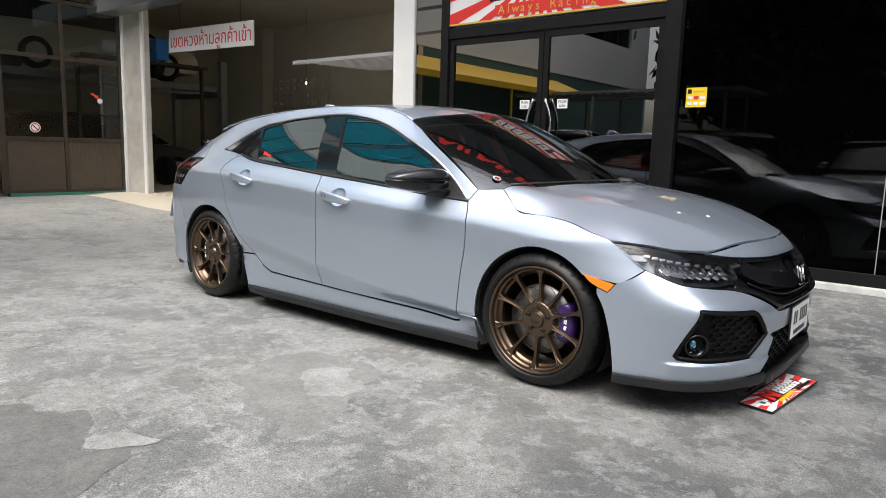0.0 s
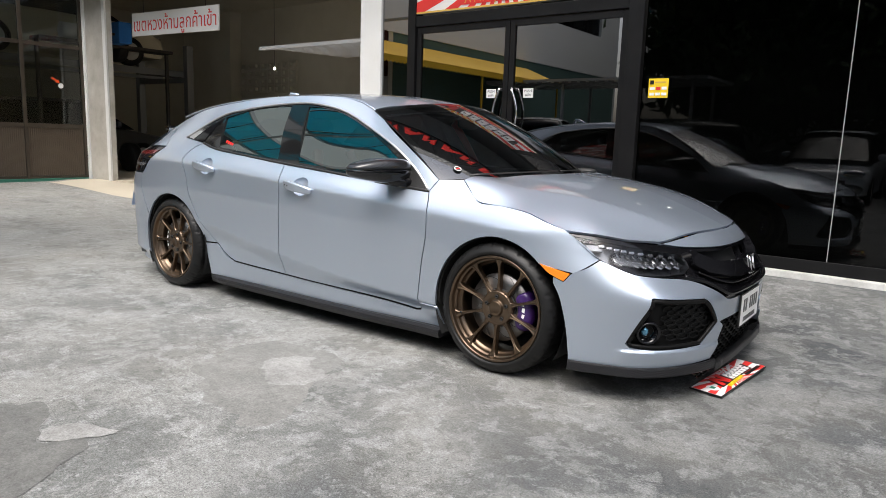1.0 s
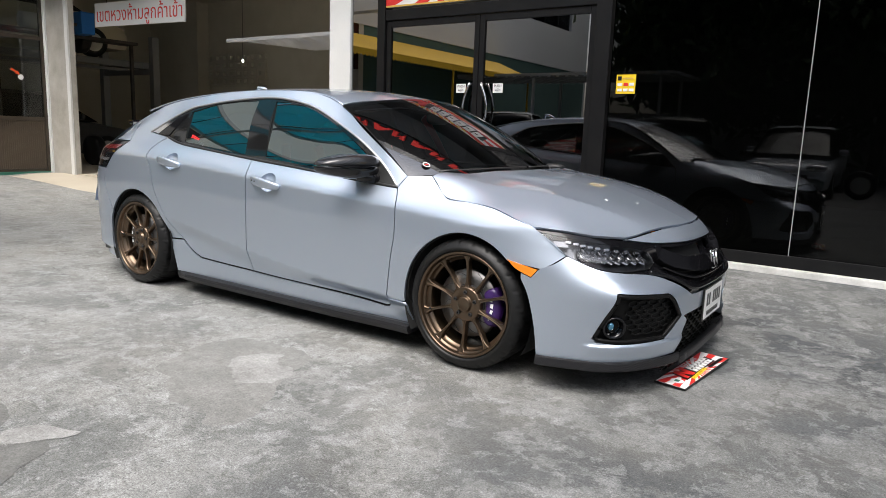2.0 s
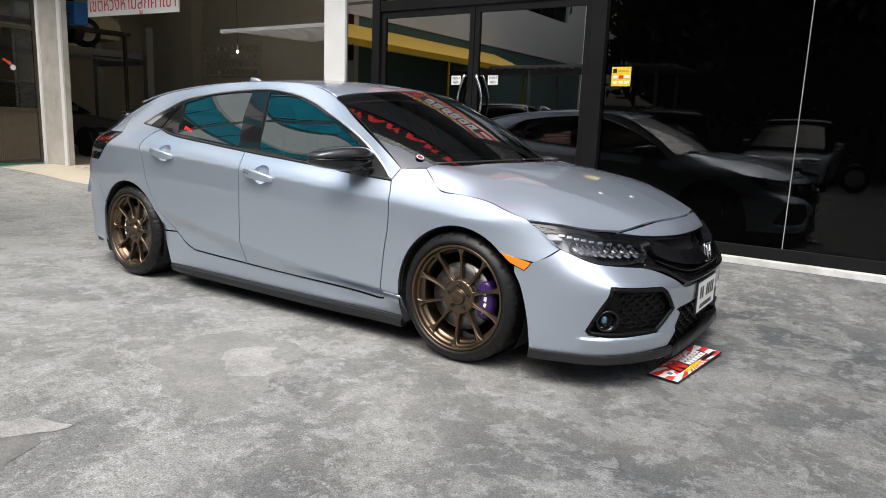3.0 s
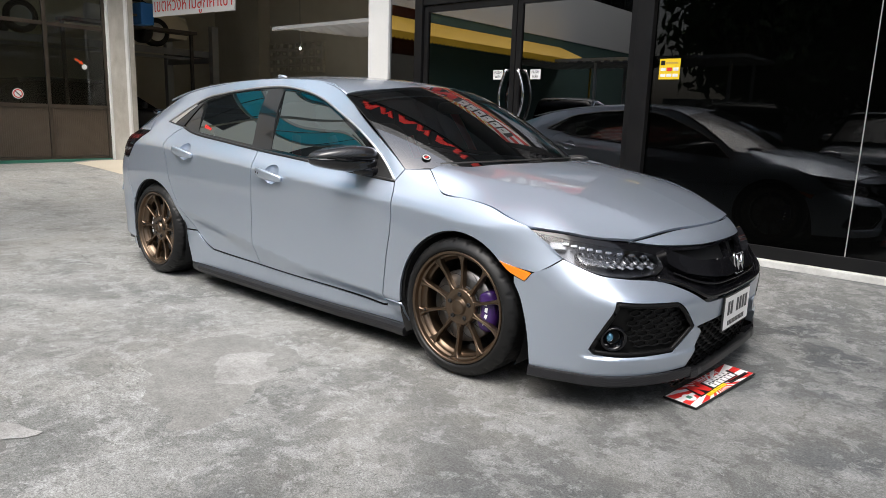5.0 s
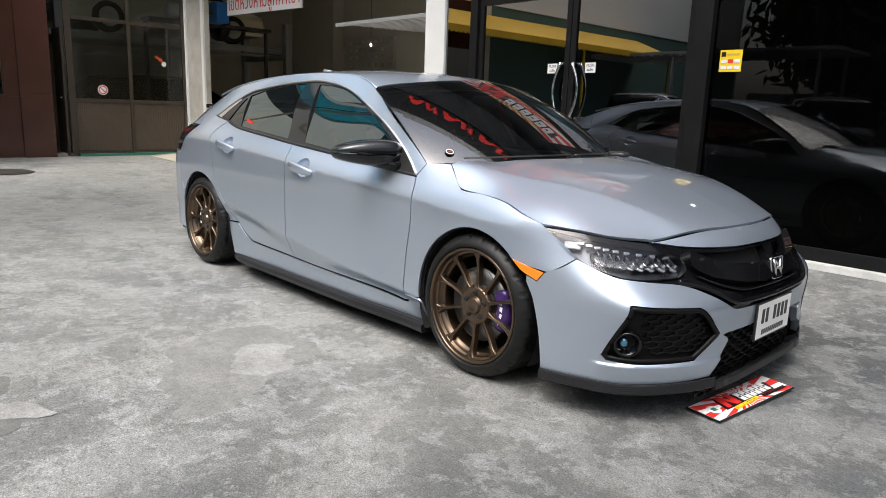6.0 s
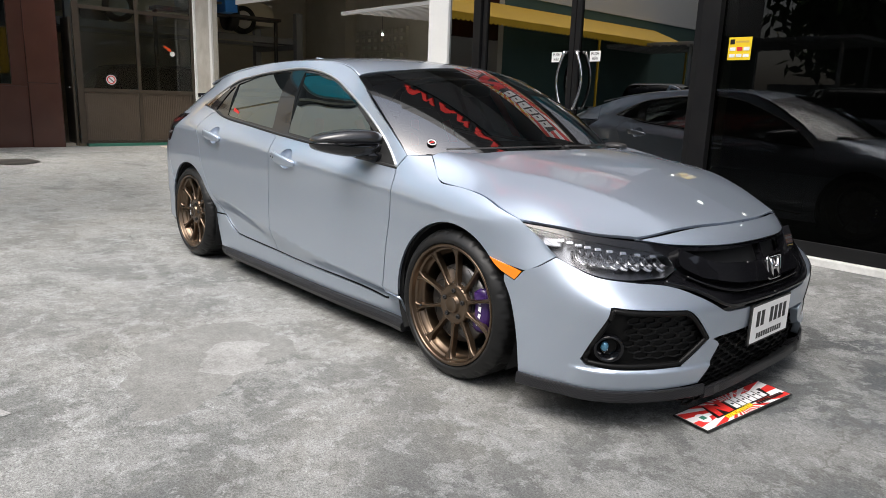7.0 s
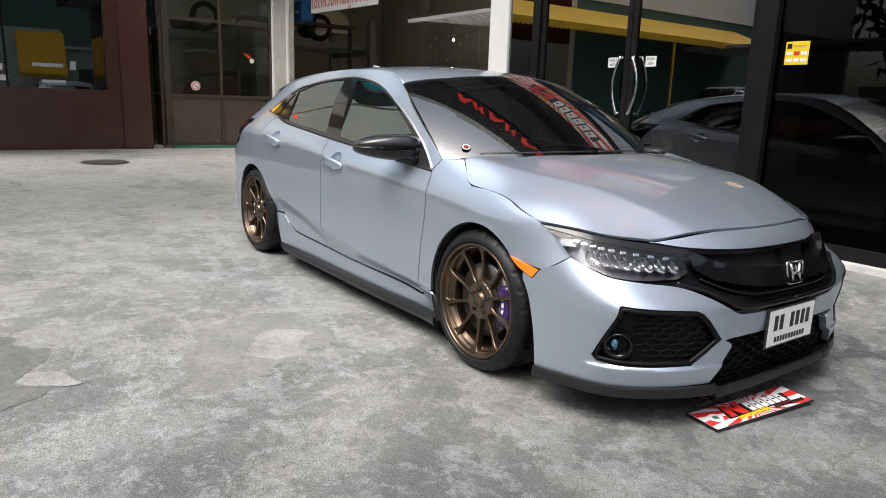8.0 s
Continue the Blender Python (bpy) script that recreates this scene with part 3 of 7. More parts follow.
def side(x, z):
    """Points of the right-hand body side at the places x, z."""
    x, z = np.atleast_1d(x).astype(float), np.atleast_1d(z).astype(float)
    b = basis(SIDE_X, x)
    zz, yy = b @ SIDE_Z, b @ SIDE_Y
    n = zz.shape[1]
    h = np.diff(zz, axis=1)
    s = np.diff(yy, axis=1) / h
    m = np.zeros_like(yy)                      # slopes of a monotone cubic, so that the creases stay clean
    w1, w2 = 2 * h[:, 1:] + h[:, :-1], h[:, 1:] + 2 * h[:, :-1]
    s0, s1 = s[:, :-1], s[:, 1:]
    with np.errstate(divide="ignore", invalid="ignore"):
        m[:, 1:-1] = np.where(s0 * s1 > 1e-12, (w1 + w2) / (w1 / s0 + w2 / s1), 0.0)
    m[:, 0], m[:, -1] = s[:, 0], s[:, -1]
    i = np.clip((z[:, None] > zz).sum(1) - 1, 0, n - 2)
    k = np.arange(len(x))
    d = h[k, i]
    t = (z - zz[k, i]) / d
    y0, y1, m0, m1 = yy[k, i], yy[k, i + 1], m[k, i] * d, m[k, i + 1] * d
    tc = np.clip(t, 0, 1)
    out = y0 + tc * (m0 + tc * (3 * (y1 - y0) - 2 * m0 - m1 + tc * (m0 + m1 - 2 * (y1 - y0))))
    out = out + np.where(t < 0, t * m0, 0) + np.where(t > 1, (t - 1) * m1, 0)
    return np.stack([x, -out, z], 1)


def pane(x, z):
    """Points of the side glass: one even curve from the belt to the roof rail."""
    x, z = np.atleast_1d(x).astype(float), np.atleast_1d(z).astype(float)
    bx = [-2.668, -2.267, -1.926, -1.575, -1.114, -0.753, -0.463]
    zb = basis(bx, x) @ np.array([1.052, 0.985, 0.954, 0.923, 0.889, 0.858, 0.838])
    zt = basis((-2.668, -2.377, -1.966, -1.645, -1.435, -1.214, -0.974, -0.753, -0.463), x) @ np.array([1.10, 1.207, 1.272, 1.292, 1.280, 1.238, 1.151, 1.055, 0.90])
    yb, yt = -side(x, zb)[:, 1], -side(x, zt)[:, 1]
    t = (z - zb) / (zt - zb)
    return np.stack([x, -(yb + (yt - yb) * t + 0.032 * t * (1 - t) * (zt - zb) / 0.35), z], 1)


# nose: plan lines at nine heights, each from the middle round the corner to the wheel arch
NOSE_Q = (0, 1, 2, 3, 4, 5, 6, 7, 8, 9)
NOSE_Z = (0.05, 0.16, 0.28, 0.40, 0.47, 0.55, 0.62, 0.69, 0.74)
NOSE_X = (
    (0.885, 0.885, 0.875, 0.845, 0.785, 0.71, 0.63, 0.515, 0.405, 0.25),
    (0.905, 0.905, 0.895, 0.865, 0.805, 0.73, 0.645, 0.52, 0.405, 0.25),
    (0.915, 0.913, 0.902, 0.872, 0.815, 0.745, 0.66, 0.53, 0.405, 0.25),
    (0.925, 0.922, 0.910, 0.882, 0.830, 0.770, 0.69, 0.55, 0.405, 0.25),
    (0.922, 0.916, 0.898, 0.868, 0.822, 0.768, 0.695, 0.55, 0.405, 0.25),
    (0.895, 0.880, 0.838, 0.785, 0.728, 0.675, 0.61, 0.505, 0.395, 0.25),
    (0.865, 0.850, 0.805, 0.740, 0.665, 0.60, 0.54, 0.455, 0.370, 0.25),
    (0.815, 0.800, 0.755, 0.690, 0.610, 0.54, 0.48, 0.405, 0.335, 0.22),
    (0.745, 0.730, 0.690, 0.625, 0.545, 0.47, 0.41, 0.345, 0.285, 0.18),
)
NOSE_Y = (
    (0, 0.2, 0.36, 0.50, 0.64, 0.745, 0.81, 0.855, 0.885, 0.90),
    (0, 0.2, 0.36, 0.50, 0.64, 0.745, 0.81, 0.858, 0.888, 0.90),
    (0, 0.2, 0.36, 0.50, 0.64, 0.745, 0.815, 0.856, 0.885, 0.90),
    (0, 0.2, 0.36, 0.50, 0.64, 0.750, 0.815, 0.853, 0.880, 0.90),
    (0, 0.2, 0.36, 0.50, 0.64, 0.750, 0.813, 0.852, 0.878, 0.90),
    (0, 0.2, 0.36, 0.50, 0.64, 0.740, 0.802, 0.846, 0.876, 0.905),
    (0, 0.2, 0.36, 0.50, 0.64, 0.735, 0.795, 0.842, 0.874, 0.905),
    (0, 0.2, 0.36, 0.50, 0.64, 0.735, 0.790, 0.835, 0.868, 0.90),
    (0, 0.2, 0.36, 0.50, 0.64, 0.735, 0.785, 0.828, 0.860, 0.89),
)


def nose(q, z):
    """Points of the nose, right half: q runs from the middle (0) to the wheel arch (9)."""
    q, z = np.atleast_1d(q).astype(float), np.atleast_1d(z).astype(float)
    bq, bz = basis(NOSE_Q, np.abs(q)), basis(NOSE_Z, z)
    x = ((bz @ np.array(NOSE_X)) * bq).sum(1)
    y = ((bz @ np.array(NOSE_Y)) * bq).sum(1)
    def ease(t):
        t = np.clip(t, 0, 1)
        return t * t * (3 - 2 * t)
    a = np.abs(q)
    shelf_out = 0.013 * ease((0.250 - z) / 0.016) * (1 - 0.6 * ease((0.235 - z) / 0.07)) * ease((6.55 - a) / 0.30) * ease((a - 1.9) / 0.12)   # the blade under each fog lamp
    return np.stack([x + 0.85 * shelf_out, -(y + 0.5 * shelf_out) * np.sign(q + 1e-9), z], 1)


HOOD_X = (-0.5, -0.25, 0.1, 0.4, 0.6, 0.75, 0.88)
HOOD_Y = (0, 0.25, 0.45, 0.56, 0.66, 0.78, 0.88, 0.95)
HOOD_Z = (
    (0.962, 0.960, 0.953, 0.947, 0.950, 0.910, 0.823, 0.784),
    (0.943, 0.940, 0.930, 0.919, 0.918, 0.861, 0.743, 0.730),
    (0.916, 0.911, 0.895, 0.877, 0.853, 0.812, 0.761, 0.705),
    (0.861, 0.854, 0.835, 0.814, 0.784, 0.738, 0.691, 0.686),
    (0.793, 0.785, 0.759, 0.723, 0.691, 0.651, 0.611, 0.591),
    (0.732, 0.721, 0.683, 0.643, 0.623, 0.581, 0.546, 0.523),
    (0.672, 0.660, 0.622, 0.586, 0.556, 0.519, 0.483, 0.454),
)


def hood(x, y):
    x, y = np.atleast_1d(x).astype(float), np.atleast_1d(y).astype(float)
    z = ((basis(HOOD_X, x) @ np.array(HOOD_Z)) * basis(HOOD_Y, np.abs(y))).sum(1)
    off = np.abs(y) - (0.655 - 0.24 * x - 0.16 * x * x)            # the pressed ridge on each side
    z = z + 0.007 * np.exp(-np.sqrt(off * off + 0.003 ** 2) / 0.06) * np.clip((0.74 - x) / 0.2, 0, 1) * np.clip((x + 0.36) / 0.15, 0, 1)
    return np.stack([x, y, z], 1)


ROOF_X = (-3.05, -2.7, -2.3, -1.9, -1.5, -1.1, -0.8)
ROOF_MID = (1.228, 1.305, 1.356, 1.380, 1.382, 1.352, 1.302)
ROOF_Y = (0, 0.25, 0.45, 0.56, 0.63, 0.68)
ROOF_DROP = (0, 0.008, 0.024, 0.038, 0.052, 0.066)


def roof(x, y):
    x, y = np.atleast_1d(x).astype(float), np.atleast_1d(y).astype(float)
    z = basis(ROOF_X, x) @ np.array(ROOF_MID) - (basis(ROOF_Y, np.abs(y)) @ np.array(ROOF_DROP)) * (1 + 0.4 * np.clip((x + 1.2) / 0.215, 0, 1.4) ** 1.5)
    return np.stack([x, y, z], 1)


def screen(u, v):
    """Windscreen: u across (-1 to 1), v from the cowl (0) to the header (1)."""
    u, v = np.atleast_1d(u).astype(float), np.atleast_1d(v).astype(float)
    lo = np.stack([-0.10 - 0.325 * u * u, 0.775 * u, 0.922 - 0.027 * u * u], 1)
    hi = np.stack([-0.865 - 0.120 * u * u, 0.660 * u, 1.318 - 0.068 * u * u], 1)
    p = lo + (hi - lo) * v[:, None]
    bow = 4 * v * (1 - v) * 0.028
    return p + np.stack([bow * 0.45, bow * 0.75 * u ** 3, bow * 0.9], 1)

# ---- ground ----
def rise(x, y):
    """Height of the yard: level, with a gentle ramp up to the shop front and to the far wing."""
    def ease(t):
        t = min(1.0, max(0.0, t))
        return t * t * (3 - 2 * t)
    a = (0.15 - 0.055 * ease((x + 5.2) / 1.6)) * ease((y - 1.0) / 1.3)
    b = 0.12 * ease((-x - 5.5) / 5.0)
    return max(a, b) + 0.25 * min(a, b) * 0


def steps(stops):
    out = []
    for lo, hi, d in stops:
        n = max(1, round((hi - lo) / d))
        out += [lo + (hi - lo) * i / n for i in range(n)]
    return out + [stops[-1][1]]


def build_ground():
    xs = steps([(-400, -60, 85), (-60, -14, 6), (-14, 5, 0.25), (5, 60, 6), (60, 400, 85)])
    ys = steps([(-400, -60, 85), (-60, -6, 4), (-6, 2.6, 0.2), (2.6, 60, 8), (60, 400, 85)])
    v, f = [], []
    for y in ys:
        for x in xs:
            far = abs(x) > 20 or abs(y) > 20
            v.append((x, y, rise(x, y) + (0 if far else 0.004 * noise.noise((x * 0.8, y * 0.8, 0)) * (1 if y < 2.3 else 0))))
    n = len(xs)
    for j in range(len(ys) - 1):
        for i in range(n - 1):
            f.append((j * n + i, j * n + i + 1, (j + 1) * n + i + 1, (j + 1) * n + i))
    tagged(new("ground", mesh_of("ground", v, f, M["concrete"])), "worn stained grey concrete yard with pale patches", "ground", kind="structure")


build_ground()

WALL_Y = 2.43      # face of the shop front
FLOOR_Z = 0.17     # shop and workshop floor


def structure(name, bm, material, label, category):
    ob = part(name, bm, material, None)
    return tagged(ob, label, category, kind="structure")


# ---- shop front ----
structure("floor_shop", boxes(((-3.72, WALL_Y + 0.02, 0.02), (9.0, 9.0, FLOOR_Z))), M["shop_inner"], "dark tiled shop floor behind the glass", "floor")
structure("floor_workshop", boxes(((-19.0, WALL_Y + 0.22, 0.02), (-3.76, 9.6, FLOOR_Z)), ((-19.0, 0.30, 0.02), (-11.31, 2.649, FLOOR_Z))), M["beige_tile"], "pale beige concrete workshop floor slab", "floor")
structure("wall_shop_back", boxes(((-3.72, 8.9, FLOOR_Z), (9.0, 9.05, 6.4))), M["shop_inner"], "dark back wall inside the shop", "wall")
structure("wall_shop_side", boxes(((-3.98, WALL_Y + 0.36, 0.0), (-3.74, 11.0, 6.4))), M["cream"], "cream dividing wall between shop and workshop", "wall")
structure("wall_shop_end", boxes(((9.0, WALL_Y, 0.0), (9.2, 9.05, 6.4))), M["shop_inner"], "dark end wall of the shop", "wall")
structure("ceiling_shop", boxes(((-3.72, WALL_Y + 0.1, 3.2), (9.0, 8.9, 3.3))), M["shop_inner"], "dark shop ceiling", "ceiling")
for x in (-2.4, -0.6, 1.2, 3.0):
    for y in (4.6, 6.6):
        dl = thing("downlight", (x, y, 3.2), "small round lit downlight in the shop ceiling", "downlight", "shop downlights")
        part("trim_ring", mesh_of("trim_ring", [(a + x, b + y, c + 3.2) for a, b, c in lathe([(-0.001, 0.065), (-0.012, 0.063), (-0.012, 0.05), (-0.001, 0.048)], 24, "Z")[0]], lathe([(0, 1), (1, 1), (1, 2), (0, 2)], 24, "Z")[1]), M["white"], dl)
        part("bulb", mesh_of("bulb", [(a + x, b + y, c + 3.2) for a, b, c in lathe([(-0.004, 0.047), (-0.007, 0.03), (-0.008, 0.0)], 24, "Z")[0]], lathe([(0, 1), (1, 1), (1, 2)], 24, "Z")[1]), M["lamp_glow"], dl)
structure("wall_upper_shop", boxes(((-3.72, WALL_Y + 0.03, 3.42), (9.2, WALL_Y + 0.2, 13.0))), M["dark_wall"], "dark grey fascia wall above the shop front", "wall")
structure("kerb", boxes(((-3.74, WALL_Y - 0.05, 0.02), (9.0, WALL_Y + 0.02, 0.150)), bevel=0.012), M["kerb_paint"], "white-painted concrete kerb under the glass", "kerb")
structure("pillar", boxes(((-4.07, WALL_Y - 0.03, 0.0), (-3.745, WALL_Y + 0.35, 3.71)), bevel=0.012), M["white"], "white-painted square concrete pillar", "pillar")

glazing = thing("window_shop", (2.0, WALL_Y, 0.18), "tall dark reflective shop glass in slim black frames", "window", kind="structure")
part("bottom_rail", boxes(((-0.655, WALL_Y - 0.02, 0.152), (9.0, WALL_Y + 0.05, 0.25)), bevel=0.004), M["frame_black"], glazing)
part("top_rail", boxes(((-0.655, WALL_Y - 0.02, 3.25), (9.0, WALL_Y + 0.05, 3.415)), bevel=0.004), M["frame_black"], glazing)
for i in range(6):
    x0, x1 = -0.65 + 1.597 * i, -0.65 + 1.597 * (i + 1)
    part("pane", boxes(((x0 + 0.003, WALL_Y, 0.25), (x1 - 0.003, WALL_Y + 0.01, 3.25))), M["shop_glass"], glazing)
    if i < 5:
        part("seal", boxes(((x1 - 0.0035, WALL_Y - 0.002, 0.25), (x1 + 0.0035, WALL_Y + 0.012, 3.25))), M["clear_seal"], glazing)

doors = thing("door_shop", (-2.0, WALL_Y, 0.18), "black aluminium double glass door, closed", "door", kind="structure")
for x0, x1 in ((-3.33, -3.225), (-0.80, -0.655)):
    part("post", boxes(((x0, WALL_Y - 0.05, 0.151), (x1, WALL_Y + 0.08, 3.4)), bevel=0.005), M["frame_black"], doors)
part("header", boxes(((-3.222, WALL_Y - 0.04, 2.29), (-0.803, WALL_Y + 0.07, 2.40)), bevel=0.005), M["frame_black"], doors)
for x0, x1 in ((-3.215, -2.032), (-2.024, -0.807)):
    leaf = part("leaf", boxes(((x0, WALL_Y - 0.02, 0.155), (x0 + 0.055, WALL_Y + 0.03, 2.28)), ((x1 - 0.055, WALL_Y - 0.02, 0.155), (x1, WALL_Y + 0.03, 2.28)),
                              ((x0 + 0.056, WALL_Y - 0.02, 0.155), (x1 - 0.056, WALL_Y + 0.03, 0.30)), ((x0 + 0.056, WALL_Y - 0.02, 2.22), (x1 - 0.056, WALL_Y + 0.03, 2.28)), bevel=0.003),
                M["frame_black"], doors)
    part("pane", boxes(((x0 + 0.056, WALL_Y, 0.301), (x1 - 0.056, WALL_Y + 0.008, 2.219))), M["door_glass"], leaf)
for s in (-1, 1):
    x = -2.028 + s * 0.065
    path = [(x + s * 0.075 * math.sin(math.pi * k / 14), WALL_Y - 0.065, 1.10 + 0.52 * k / 14) for k in range(15)]
    pull = part("pull_handle", mesh_of("pull", *tube(path, 0.014, 10)), M["chrome"], doors, "curved chrome pull handle")
    for z in (1.11, 1.61):
        part("stand_off", mesh_of("stand_off", *tube([(x, WALL_Y - 0.06, z), (x, WALL_Y - 0.02, z)], 0.012, 8)), M["chrome"], pull)
    # push labels
    xc = -2.235 if s < 0 else -1.80
    lab = tagged(flat("door_label", [(-0.057, -0.045), (0.057, -0.045), (0.057, 0.045), (-0.057, 0.045)], 0.001, M["sign_white"], None,
                      Matrix.Translation((xc, WALL_Y - 0.002, 1.572)) @ pose(0, 0, 0, 90)), "small white push label stuck on the glass door", "label", "push labels")
    words("PUSH", 0.036, M["sign_black"], lab, Matrix.Translation((xc, WALL_Y - 0.0045, 1.592)) @ pose(0, 0, 0, 90), depth=0.0005)
    words("ผลัก", 0.036, M["sign_black"], lab, Matrix.Translation((xc, WALL_Y - 0.0045, 1.552)) @ pose(0, 0, 0, 90), depth=0.0005)
sidelight = thing("window_sidelight", (-3.5, WALL_Y, 0.18), "narrow dark glass sidelight beside the door", "window", kind="structure")
part("pane", boxes(((-3.74, WALL_Y, 0.25), (-3.333, WALL_Y + 0.01, 3.4))), M["door_glass"], sidelight)
part("sill", boxes(((-3.74, WALL_Y - 0.01, 0.152), (-3.333, WALL_Y + 0.05, 0.249))), M["frame_black"], sidelight)


def sunburst(parent, m, w, h, cx, cy, rays, thick, y0=0.0):
    """Red rays on white, cut to the rectangle w by h (its corner at the origin), from the point cx, cy."""
    for i in range(rays):
        a0, a1 = 2 * math.pi * i / rays, 2 * math.pi * (i + 0.5) / rays
        tri = [(cx, cy), (cx + 9 * math.cos(a0), cy + 9 * math.sin(a0)), (cx + 9 * math.cos(a1), cy + 9 * math.sin(a1))]
        for axis, lim, keep in ((0, 0, 1), (0, w, -1), (1, 0, 1), (1, h, -1)):
            out = []
            for p, q in zip(tri, tri[1:] + tri[:1]):
                dp, dq = (p[axis] - lim) * keep, (q[axis] - lim) * keep
                if dp >= 0:
                    out.append(p)
                if dp * dq < 0:
                    t = dp / (dp - dq)
                    out.append((p[0] + (q[0] - p[0]) * t, p[1] + (q[1] - p[1]) * t))
            tri = out
            if len(tri) < 3:
                break
        clean = [p for k, p in enumerate(tri) if math.dist(p, tri[k - 1]) > 1e-5]
        if len(clean) > 2:
            flat("ray", clean, thick, M["sign_red"], parent, m)


def slanted(x, y, w, h, lean=0.2):
    return [(x, y), (x + w, y), (x + w + lean * h, y + h), (x + lean * h, y + h)]


def emblem(parent, m, w, h):
    """The firm's mark as plain shapes: a red zigzag on black, and a row of white blocks on black."""
    z = 0.0015
    def lift(k):
        return m @ Matrix.Translation((0, 0, z * k))
    bx, by, bh = 0.26 * w, 0.27 * h, 0.60 * h
    flat("mark_ground", [(bx - 0.03 * w, by - 0.04 * h), (bx + 0.62 * w, by - 0.02 * h), (bx + 0.66 * w, by + 0.42 * h), (bx + 0.10 * w, by + 0.50 * h), (bx + 0.02 * w, by + 0.62 * h)], 0.001, M["sign_black"], parent, lift(1))
    flat("mark_zigzag", [(bx, by), (bx + 0.05 * w, by), (bx + 0.075 * w, by + bh * 0.6), (bx + 0.115 * w, by), (bx + 0.175 * w, by), (bx + 0.20 * w, by + bh), (bx + 0.15 * w, by + bh),
                       (bx + 0.13 * w, by + bh * 0.45), (bx + 0.085 * w, by + bh), (bx + 0.03 * w, by + bh)], 0.001, M["sign_red"], parent, lift(2))
    for i in range(6):
        flat("mark_block", slanted(bx + (0.215 + 0.066 * i) * w, by + 0.02 * h, 0.052 * w, 0.72 * bh, 0.12), 0.001, M["sign_white"], parent, lift(2))
        flat("mark_slot", slanted(bx + (0.233 + 0.066 * i) * w, by + 0.02 * h + 0.3 * bh, 0.02 * w, 0.12 * bh, 0.12), 0.001, M["sign_black"], parent, lift(3))


sign = thing("shop_sign", (-2.0, WALL_Y - 0.05, 2.42), "red and white sunburst sign board over the door", "sign")
SW, SH = 2.55, 0.86
part("board", boxes(((-3.285, WALL_Y - 0.03, 2.425), (-3.285 + SW, WALL_Y + 0.02, 2.425 + SH))), M["sign_white"], sign)
sm = Matrix.Translation((-3.285, WALL_Y - 0.032, 2.425)) @ pose(0, 0, 0, 90)
sunburst(sign, sm, SW, SH, SW * 0.45, SH * 0.45, 26, 0.001)
emblem(sign, sm, SW, SH)
for lo, hi in (((0, 0), (SW, 0.018)), ((0, SH - 0.018), (SW, SH)), ((0, 0.018), (0.018, SH - 0.018)), ((SW - 0.018, 0.018), (SW, SH - 0.018))):
    flat("gold_edge", [lo, (hi[0], lo[1]), hi, (lo[0], hi[1])], 0.004, M["sign_gold"], sign, sm)
flat("slogan_ground", slanted(0.66, 0.045, 1.17, 0.11, 0), 0.001, M["sign_red"], sign, sm @ Matrix.Translation((0, 0, 0.004)))
for i, ch in enumerate("Always Racing"):
    if ch != " ":
        words(ch, 0.125, M["sign_gold"], sign, sm @ Matrix.Translation((0.74 + 0.0865 * i, 0.10, 0.006)), "slogan_letter")
for i in range(9):
    flat("script_bar", slanted(1.0 + 0.12 * i, 0.70, 0.09, 0.07), 0.001, M["sign_yellow"], sign, sm @ Matrix.Translation((0, 0, 0.004)))

pay = tagged(flat("payment_sticker", [(0, 0), (0.175, 0), (0.175, 0.165), (0, 0.165)], 0.001, M["sign_yellow"], None,
                  Matrix.Translation((-0.585, WALL_Y - 0.002, 1.515)) @ pose(0, 0, 0, 90)), "yellow payment sticker on the dark shop glass", "sticker")
pm = Matrix.Translation((-0.585, WALL_Y - 0.0045, 1.515)) @ pose(0, 0, 0, 90)
for x, y, w, h, k in ((0.012, 0.115, 0.035, 0.035, "sign_black"), (0.055, 0.125, 0.10, 0.014, "sign_gold"), (0.012, 0.068, 0.045, 0.024, "sign_white"), (0.068, 0.066, 0.04, 0.028, "sign_red"),
                      (0.118, 0.068, 0.045, 0.026, "sign_white"), (0.012, 0.020, 0.045, 0.024, "sign_white"), (0.066, 0.02, 0.042, 0.024, "sign_white"), (0.118, 0.02, 0.045, 0.024, "sign_white")):
    flat("logo_bar", slanted(x, y, w, h, 0), 0.0006, M[k], pay, pm)

# ---- workshop opening ----
structure("pillar_workshop", boxes(((-11.13, 2.62, 0.0), (-10.345, 2.715, 4.6)), bevel=0.012), M["pillar_cream"], "cream rendered pillar at the workshop opening", "pillar")
for i, x in enumerate((-11.20, -10.44)):
    structure("trim_%d" % (i + 1), boxes(((x, 2.585, 0.10), (x + 0.10, 2.618, 3.4)), bevel=0.004), M["white"], "white trim strip on the pillar edge", "trim")
structure("wall_upper_pillar", boxes(((-4.07, WALL_Y + 0.03, 3.88), (-3.725, WALL_Y + 0.34, 13.0))), M["dark_wall"], "dark wall above the pillar", "wall")
structure("wall_upper_workshop", boxes(((-10.415, 2.79, 3.5), (-4.075, 2.9, 13.0))), M["dark_wall"], "dark wall above the workshop opening", "wall")
structure("wall_workshop_back", boxes(((-19.0, 9.6, 0.0), (-3.985, 9.8, 6.4))), M["cream"], "shaded cream back wall of the workshop", "wall")
structure("wall_workshop_west", boxes(((-19.2, -3.7, 0.0), (-19.0, 9.8, 4.7))), M["cream"], "shaded cream far wall of the workshop", "wall")
